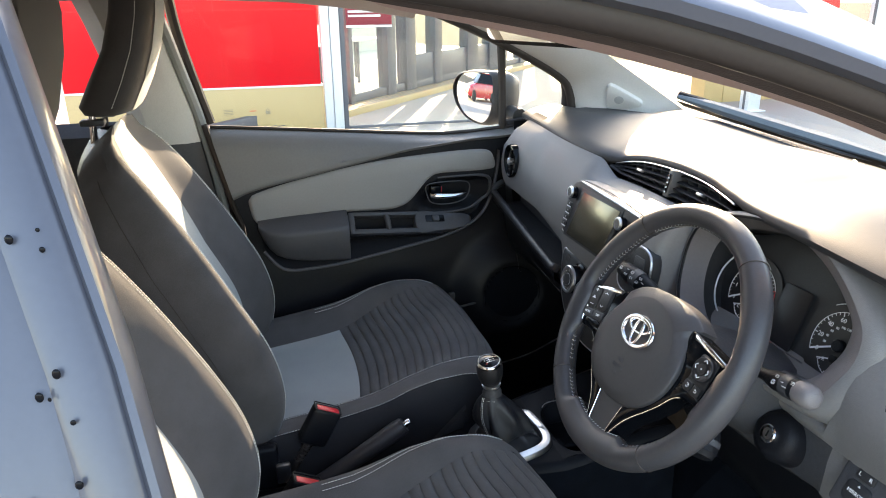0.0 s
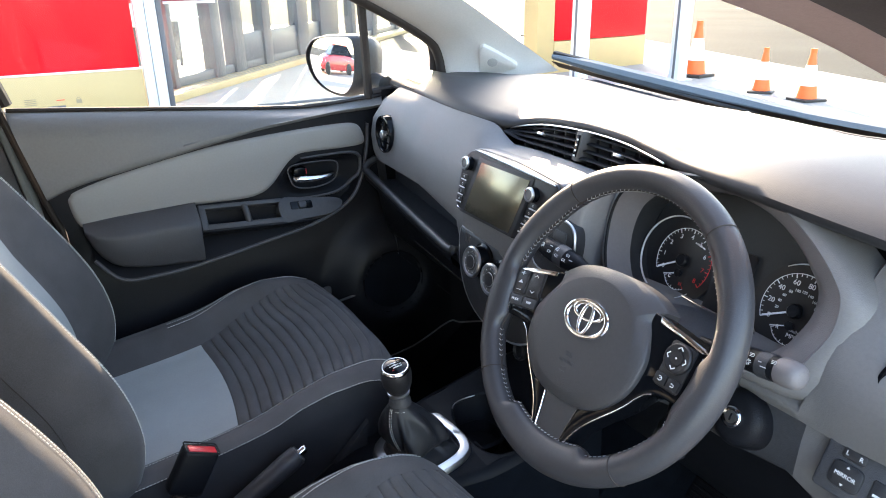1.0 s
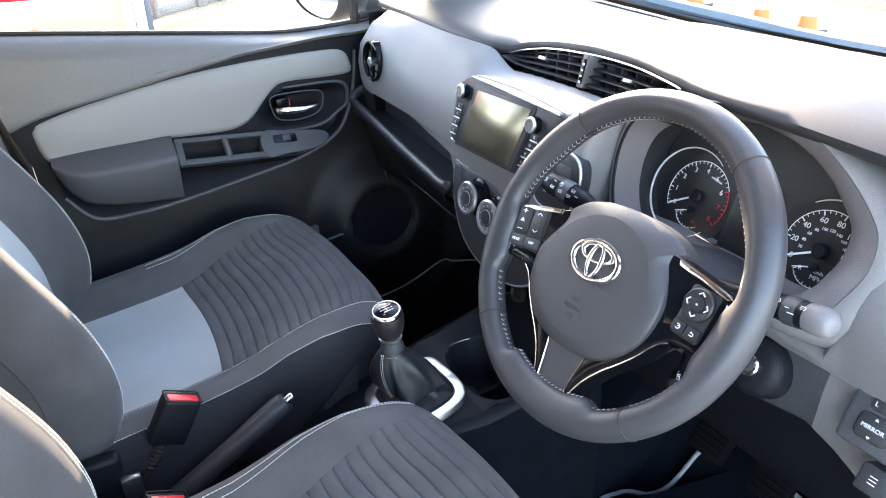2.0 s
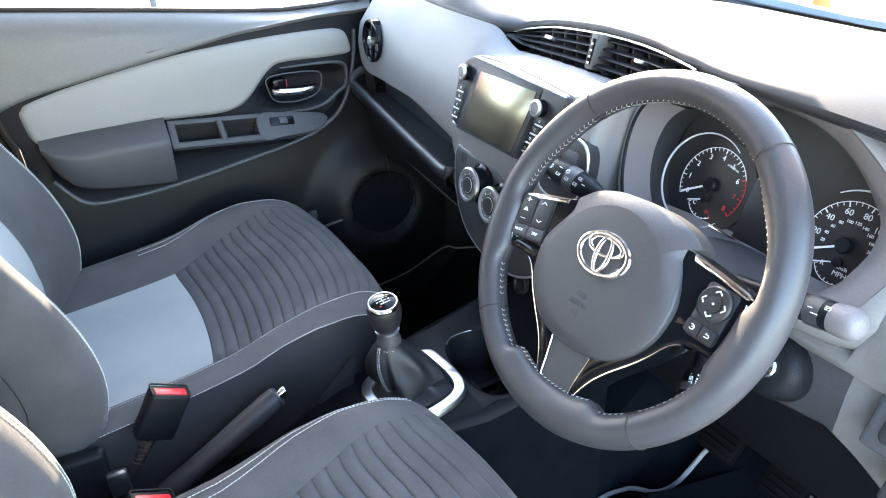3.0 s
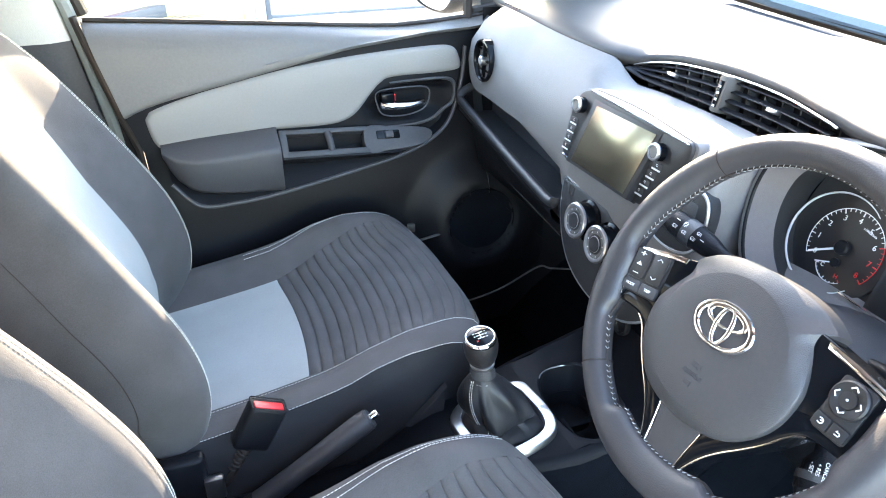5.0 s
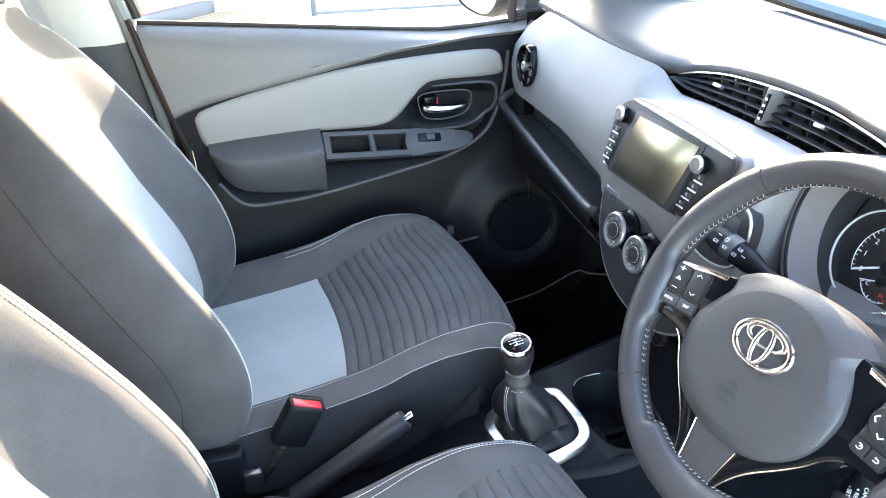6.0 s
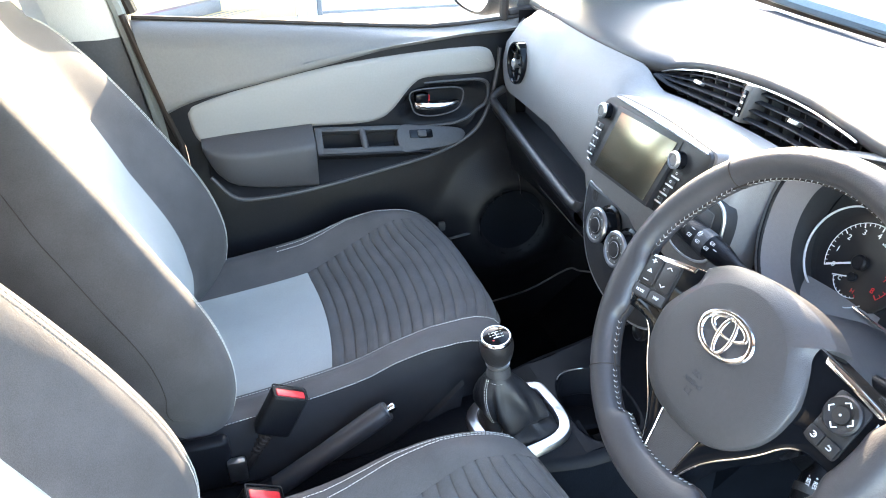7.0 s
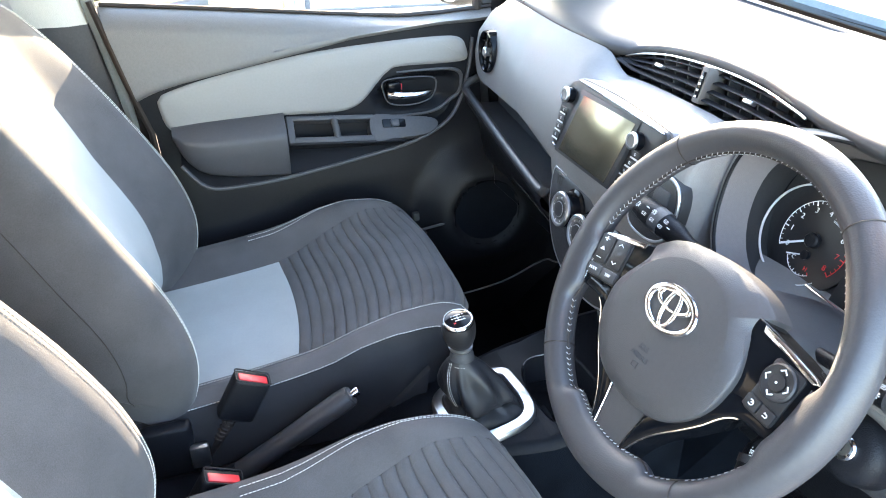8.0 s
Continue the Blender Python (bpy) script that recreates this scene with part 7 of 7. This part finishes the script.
tw = part("tweeter_cover", plate(spline([(-0.037, 0.030, 0), (-0.032, 0.042, 0), (-0.022, 0.043, 0), (0.015, 0.019, 0), (0.048, -0.005, 0), (0.051, -0.015, 0), (0.043, -0.022, 0), (0.000, -0.032, 0), (-0.028, -0.038, 0), (-0.037, -0.027, 0)], 4, True), 0.02, 0.004, TW), PILLAR, A_L, "triangular tweeter cover")
part("tweeter_grille", lathe([(0.012, 0.0), (0.0115, 0.0008), (0.001, 0.001)], 28, TW @ pose(-0.006, 0.0, 0)), TWEETER, tw, "round grey tweeter grille")

# ---- mirrors ----
mir = thing("door_mirror", "wet door mirror in dark housing", "door mirror", (0.95, 0.83, 0.98))
MM = frame_m((0.852, 0.835, 1.036), (0.25, -0.97, 0.0), (0.05, 0.0, 1.0), (-0.97, -0.25, 0.05))
mo = spline([(-0.104, 0.004, 0), (-0.096, 0.034, 0), (-0.06, 0.056, 0), (0.02, 0.064, 0), (0.092, 0.058, 0), (0.098, -0.02, 0), (0.075, -0.058, 0), (0.035, -0.070, 0), (-0.03, -0.060, 0), (-0.080, -0.034, 0)], 4, True)
rows = []
for k, h in ((1.0, 0.012), (1.06, 0.008), (1.10, -0.01), (1.05, -0.05), (0.85, -0.085), (0.4, -0.105), (0.02, -0.108)):
    rows.append([MM @ Vector((p.x * k, p.y * k, h)) for p in mo])
part("housing", loft(rows, True, cap=False), DARK_PLASTIC, mir, "dark mirror housing", angle=60)
part("mirror_glass", loft([[MM @ Vector((p.x * k, p.y * k, 0.010 - (p.x ** 2 + p.y ** 2) * k * k / 2.4)) for p in mo] for k in (0.985, 0.85, 0.7, 0.55, 0.4, 0.25, 0.1, 0.01)], True), MIRROR, mir, "convex mirror glass beaded with rain", angle=80)
dr = []
rngm = random.Random(8)
for k in range(150):
    a, b = rngm.uniform(-0.085, 0.085), rngm.uniform(-0.06, 0.062)
    if (a / 0.09) ** 2 + (b / 0.064) ** 2 > 0.85:
        continue
    s = bmesh.new()
    bmesh.ops.create_icosphere(s, subdivisions=1, radius=rngm.uniform(0.0005, 0.0011), matrix=MM @ Matrix.Translation((a, b, 0.010 - (a * a + b * b) / 2.4)) @ Matrix.Diagonal((1, rngm.uniform(1, 1.8), 0.6, 1)))
    dr.append(s)
part("rain_drops", join(*dr), CHROME, mir, "rain beads", kind="stuff")
part("mirror_foot", tube([(0.93, 0.70, 0.995), (0.92, 0.76, 1.0), (0.90, 0.80, 1.01)], 0.02, 10), DARK_PLASTIC, mir)

rv = thing("rear_view_mirror", "black-framed interior mirror under the roof", "rear-view mirror", (0.63, -0.02, 1.26))
RM = frame_m((0.640, -0.100, 1.252), (0.28, -0.96, 0.0), (-0.077, -0.022, 0.997), (-0.957, -0.279, -0.08))
ro = round_rect(-0.118, 0.118, -0.032, 0.032, 0.018, 5)
part("casing", loft([[RM @ Vector((a * k, b * k, h)) for a, b in ro] for k, h in ((0.985, 0.006), (1.0, 0.004), (1.0, -0.008), (0.85, -0.022), (0.4, -0.028))], True), LOW_PLASTIC, rv, "black mirror casing")
part("mirror_glass", plate([(a * 0.945, b * 0.82) for a, b in ro], 0.002, m=RM @ pose(0, 0, 0.0085)), MIRROR, rv)
part("stem", tube([RM @ Vector((0, 0.01, -0.03)), RM @ Vector((0, 0.05, -0.05)), RM @ Vector((0, 0.10, -0.06))], 0.008, 8), LOW_PLASTIC, rv)

# ---- wipers ----
def wiper(u0, u1, v0, v1):
    t = thing("wiper", "black windscreen wiper at rest", "wiper", screen_pt(u0, 0) + Vector((0.03, 0, 0)), group="wipers")
    pts = [screen_pt(u0 + (u1 - u0) * f, v0 + (v1 - v0) * f) + Vector((0.02, 0, 0.004)) for f in np.linspace(0, 1, 9)]
    part("arm", tube(pts[:6], [0.009, 0.009, 0.008, 0.007, 0.006, 0.005], 8), LOW_PLASTIC, t)
    part("blade", tube([p + Vector((-0.004, 0, -0.004)) for p in pts], [0.007, 0.014, 0.015, 0.015, 0.016, 0.012, 0.009, 0.008, 0.006], 8), WIPER, t, "blade tinted blue-grey for its sheen")


wiper(0.86, -0.55, 0.058, 0.022)
wiper(0.10, -0.85, 0.030, 0.020)

# ---- outside: forecourt, entrance screen, building, cones ----
solid("pavement", box(-25, 6.5, -25, 30, GROUND_Z - 0.05, GROUND_Z + 0.012, 0.004), PAVING, "pale sunlit concrete paving", "pavement", "structure")
bm = box(-4.2, 0.95, -14.0, 9.0, 0.0, 0.006, 0.002, m=Matrix.Translation((8.8, 5.4, GROUND_Z)) @ Matrix.Rotation(math.atan2(3.8, 1.4) - math.pi / 2, 4, "Z"))
solid("pavement_strip", bm, PAVING, "pale sunlit concrete strip beside the asphalt", "pavement", "structure")
for x0, x1, y0, y1 in ((12.6, 17, 5.0, 5.35), (26, 31, 20, 20.4)):
    solid("road_marking", box(x0, x1, y0, y1, GROUND_Z, GROUND_Z + 0.004), LINE_PAINT, "worn white paint marking on asphalt", "road marking", group="road markings")

ent = thing("entrance_sign_panel", "glossy red sign panel on a tan plinth", "sign", (0.0, 7.05, GROUND_Z))
part("red_panel", box(-1.6, 1.02, 7.0, 7.10, 0.455, 2.6, 0.004), RED_PANEL, ent, "glossy red panel")
part("plinth", box(-1.6, 1.04, 6.99, 7.12, GROUND_Z, 0.435, 0.004), BEIGE, ent, "tan plinth")
part("joint_strip", box(-1.6, 1.04, 6.985, 7.10, 0.435, 0.455, 0.002), ALU, ent)
part("upper_band", box(-1.6, 1.02, 6.996, 7.0, 1.24, 1.258), RED_PANEL, ent)
part("lettering_bars", join(*[box(-0.055, 0.045, 6.986, 6.990, 0.212 - 0.017 * k, 0.219 - 0.017 * k) for k in range(4)]), FADED, ent, "small unreadable lettering")
part("red_mark", box(0.22, 0.29, 6.986, 6.990, 0.190, 0.197), RED_PANEL, ent)
part("padlock_symbol", join(box(0.390, 0.440, 6.985, 6.990, 0.150, 0.188), tube([(0.415 + 0.016 * math.cos(a), 6.988, 0.188 + 0.022 * math.sin(a)) for a in np.linspace(0, math.pi, 9)], 0.004, 6)), FADED, ent, "small padlock symbol")

scr = thing("glass_screen", "white aluminium post and glass entrance screen", "glass screen", (2.2, 7.05, GROUND_Z))
part("post", box(1.05, 1.145, 6.95, 7.10, GROUND_Z, 2.8, 0.008), ALU, scr, "white aluminium post")
part("post", box(1.15, 1.25, 6.93, 7.08, GROUND_Z, 2.8, 0.008), ALU, scr, "white aluminium post")
part("jamb", box(1.255, 1.31, 6.97, 7.04, GROUND_Z, 2.8, 0.004), FRAME_GREY, scr, "grey glazing jamb")
part("bottom_rail", box(1.31, 4.2, 6.99, 7.02, GROUND_Z + 0.02, GROUND_Z + 0.05, 0.004), FRAME_GREY, scr)
g = part("pane", box(1.31, 4.2, 7.0, 7.008, GROUND_Z + 0.05, 2.8), GLASS, scr, "clear glass pane")
g.visible_shadow = False
MAROON = mat("maroon_notice", (0.22, 0.012, 0.025), 0.5, var=0.05)
nt_ = part("notice", box(1.335, 1.845, 6.985, 6.995, 1.075, 1.60, 0.002), MAROON, scr, "maroon notice with white lettering")
part("notice_edge", box(1.335, 1.845, 6.982, 6.996, 1.05, 1.072), PRINT, nt_)
part("notice_bars", join(*[box(1.36, 1.36 + w, 6.981, 6.986, z, z + 0.022) for z, w in ((1.16, 0.36), (1.205, 0.40), (1.25, 0.38), (1.30, 0.42), (1.35, 0.35))]), PRINT, nt_, "unreadable white lettering")

# building: glazed front that runs away from the car
FA = Matrix.Translation((1.55, 8.52, GROUND_Z)) @ Matrix.Rotation(math.atan2(3.55, 2.92), 4, "Z")
bld = thing("showroom_building", "showroom building with grey framed glazing", "building", m=FA)
part("kerb", box(-3.0, 14, -0.30, 0.06, 0.0, 0.10, 0.01), BEIGE, bld, "pale stone kerb")
for k in range(3):
    part("kerb_groove", box(-3.0, 14, -0.24 + 0.08 * k, -0.225 + 0.08 * k, 0.098, 0.104), FRAME_GREY, bld)
part("bottom_rail", box(-3.0, 14, 0.0, 0.10, 0.10, 0.22, 0.006), FRAME_GREY, bld)
for s0, s1 in ((-0.04, 0.06), (1.02, 1.28), (1.62, 1.95), (2.66, 2.95), (4.10, 4.60), (5.25, 6.30), (7.2, 7.5), (8.8, 9.2), (11, 11.4)):
    part("mullion", box(s0, s1, -0.04, 0.14, 0.10, 3.2, 0.008), FRAME_GREY, bld, "grey window mullion")
part("spandrel", box(1.95, 5.25, 0.0, 0.08, 0.20, 0.62, 0.006), FRAME_GREY, bld, "grey lower panel")
part("window_head", box(-3.0, 14, 0.0, 0.12, 2.7, 3.2, 0.01), FRAME_GREY, bld)
for s0, s1 in ((0.06, 1.02), (1.95, 2.66), (2.95, 4.10), (4.60, 5.25), (6.30, 7.2), (7.5, 8.8)):
    g = part("pane", box(s0, s1, 0.04, 0.05, 0.22 if s0 < 1 else 0.62, 2.7), GLASS, bld)
    g.visible_shadow = False
part("inner_floor", box(-3.0, 14, 0.14, 6.0, 0.02, 0.06), CREAM, bld, "pale tiled floor inside")
part("inner_wall", box(-3.0, 14, 6.0, 6.1, 0.0, 3.2), CREAM, bld, "cream wall inside")
part("red_feature", box(2.2, 3.3, 3.0, 3.1, 0.9, 2.6), RED_PANEL, bld, "red display panel inside")
part("red_feature", box(3.9, 4.9, 3.4, 3.5, 1.0, 2.6), RED_PANEL, bld, "red display panel inside")


def table(x, y, m0):
    t = thing("showroom_table", "white showroom table on slim legs", "table", m=m0 @ pose(x, y, 0.06), group="showroom tables")
    part("tabletop", box(-0.5, 0.5, -0.35, 0.35, 0.70, 0.74, 0.01), CONE_WHITE, t)
    for a in (-0.42, 0.42):
        for b in (-0.28, 0.28):
            part("leg", box(a - 0.02, a + 0.02, b - 0.02, b + 0.02, 0, 0.70), FRAME_GREY, t)


table(0.9, 1.6, FA)
table(3.2, 1.8, FA)

# second red panel ahead of the car
RP = Matrix.Translation((6.67, 7.58, GROUND_Z)) @ Matrix.Rotation(radians(3.0), 4, "Z")
rp = thing("forecourt_sign_panel", "red forecourt panel on a tan plinth", "sign", m=RP)
part("red_panel", box(0.03, 1.88, 0.0, 0.30, 0.46, 1.75, 0.006), RED_PANEL, rp, "red panel")
part("plinth", box(0.02, 1.89, -0.012, 0.31, 0.0, 0.45, 0.006), BEIGE, rp, "tan plinth")
part("end_face", box(-0.30, 0.015, -0.004, 0.30, 0.0, 1.75, 0.006), BEIGE, rp, "tan end face")


def alu_post(x, y, w):
    t = thing("aluminium_post", "white aluminium canopy post", "post", (x, y, GROUND_Z), group="canopy posts")
    part("shaft", box(x - w / 2, x + w / 2, y - w / 2, y + w / 2, GROUND_Z, 3.2, 0.01), ALU, t)
    part("groove", box(x - w / 2 - 0.003, x - w / 2 + 0.002, y - w * 0.12, y + w * 0.12, GROUND_Z, 3.2), FRAME_GREY, t)
    part("base_plate", box(x - w * 0.8, x + w * 0.8, y - w * 0.8, y + w * 0.8, GROUND_Z, GROUND_Z + 0.02, 0.004), ALU, t)


alu_post(6.5, 6.76, 0.18)
alu_post(7.6, 6.04, 0.17)


def cone(x, y, h, turn):
    t = thing("traffic_cone", "orange traffic cone with white reflective sleeve", "traffic cone", group="traffic cones", m=pose(x, y, GROUND_Z, 0, 0, turn))
    k = h / 0.72
    part("base", box(-0.19 * k, 0.19 * k, -0.19 * k, 0.19 * k, 0, 0.045 * k, 0.012), RUBBER, t, "square black rubber base")
    r = lambda z: (0.145 - 0.115 * z / 0.72) * k
    part("body", lathe([(r(0.03), 0.03 * k), (r(0.22), 0.22 * k)], 28), ORANGE, t, "orange lower body")
    part("sleeve", lathe([(r(0.22) + 0.003, 0.22 * k), (r(0.50) + 0.003, 0.50 * k)], 28), CONE_WHITE, t, "white reflective sleeve")
    part("tip", lathe([(r(0.50), 0.50 * k), (r(0.66), 0.66 * k), (r(0.70) * 1.25, 0.66 * k), (r(0.70) * 1.25, 0.72 * k), (r(0.7) * 0.6, 0.72 * k)], 28), ORANGE, t, "orange tip")


cone(8.05, 6.15, 0.74, 10)
cone(7.55, 4.68, 0.52, 30)
cone(7.45, 4.02, 0.56, -12)
cone(10.6, 13.6, 0.72, 5)
cone(11.6, 13.9, 0.72, 20)

# parked red car behind, seen in the door mirror
RED_PAINT = mat("red_car_paint", (0.45, 0.01, 0.015), 0.22, var=0.04, coat=0.9)
CAR = pose(-9.6, 9.2, GROUND_Z, 0, 0, 25)
rc = thing("parked_car", "red hatchback parked on the forecourt", "car", m=CAR)
prof = [(-1.95, 0.32, 0.80, 0.62), (-1.9, 0.25, 0.86, 0.80), (-1.5, 0.22, 0.98, 0.84), (-0.9, 0.22, 1.0, 0.85), (0.7, 0.22, 0.96, 0.85), (1.4, 0.22, 0.84, 0.83), (1.85, 0.26, 0.70, 0.74), (1.98, 0.34, 0.55, 0.60)]
part("body", loft([[(x, -w, z0), (x, -w - 0.02, (z0 + z1) / 2), (x, -w + 0.03, z1 - 0.05), (x, -w + 0.12, z1), (x, w - 0.12, z1), (x, w - 0.03, z1 - 0.05), (x, w + 0.02, (z0 + z1) / 2), (x, w, z0)] for x, z0, z1, w in prof], True), RED_PAINT, rc, "red painted body")
part("cabin", loft([[(x, -w, 0.94), (x + dx, -w + 0.14, z), (x + dx, w - 0.14, z), (x, w, 0.94)] for x, dx, z, w in ((-1.75, 0.2, 1.2, 0.72), (-1.3, 0.1, 1.45, 0.74), (0.0, 0, 1.48, 0.75), (0.9, -0.45, 1.40, 0.74), (1.0, -0.1, 0.97, 0.72))], True), GLOSS_BLACK, rc, "dark glazed cabin")
part("roof_skin", box(-1.25, 0.35, -0.56, 0.56, 1.46, 1.50, 0.015), RED_PAINT, rc)
for x in (-1.25, 1.25):
    for y in (-0.80, 0.80):
        wm = pose(x, y, 0.30, 90, 0, 0)
        wl = part("wheel", lathe([(0.22, -0.10), (0.30, -0.09), (0.30, 0.09), (0.22, 0.10)], 28, wm), RUBBER, rc, "black tyre")
        part("rim", lathe([(0.21, -0.095), (0.16, -0.08), (0.02, -0.09), (0.02, 0.09), (0.16, 0.08), (0.21, 0.095)], 20, wm), SATIN, wl)
for y in (-0.6, 0.6):
    part("headlight", box(1.78, 1.93, y - 0.14, y + 0.14, 0.60, 0.70, 0.03), CONE_WHITE, rc)
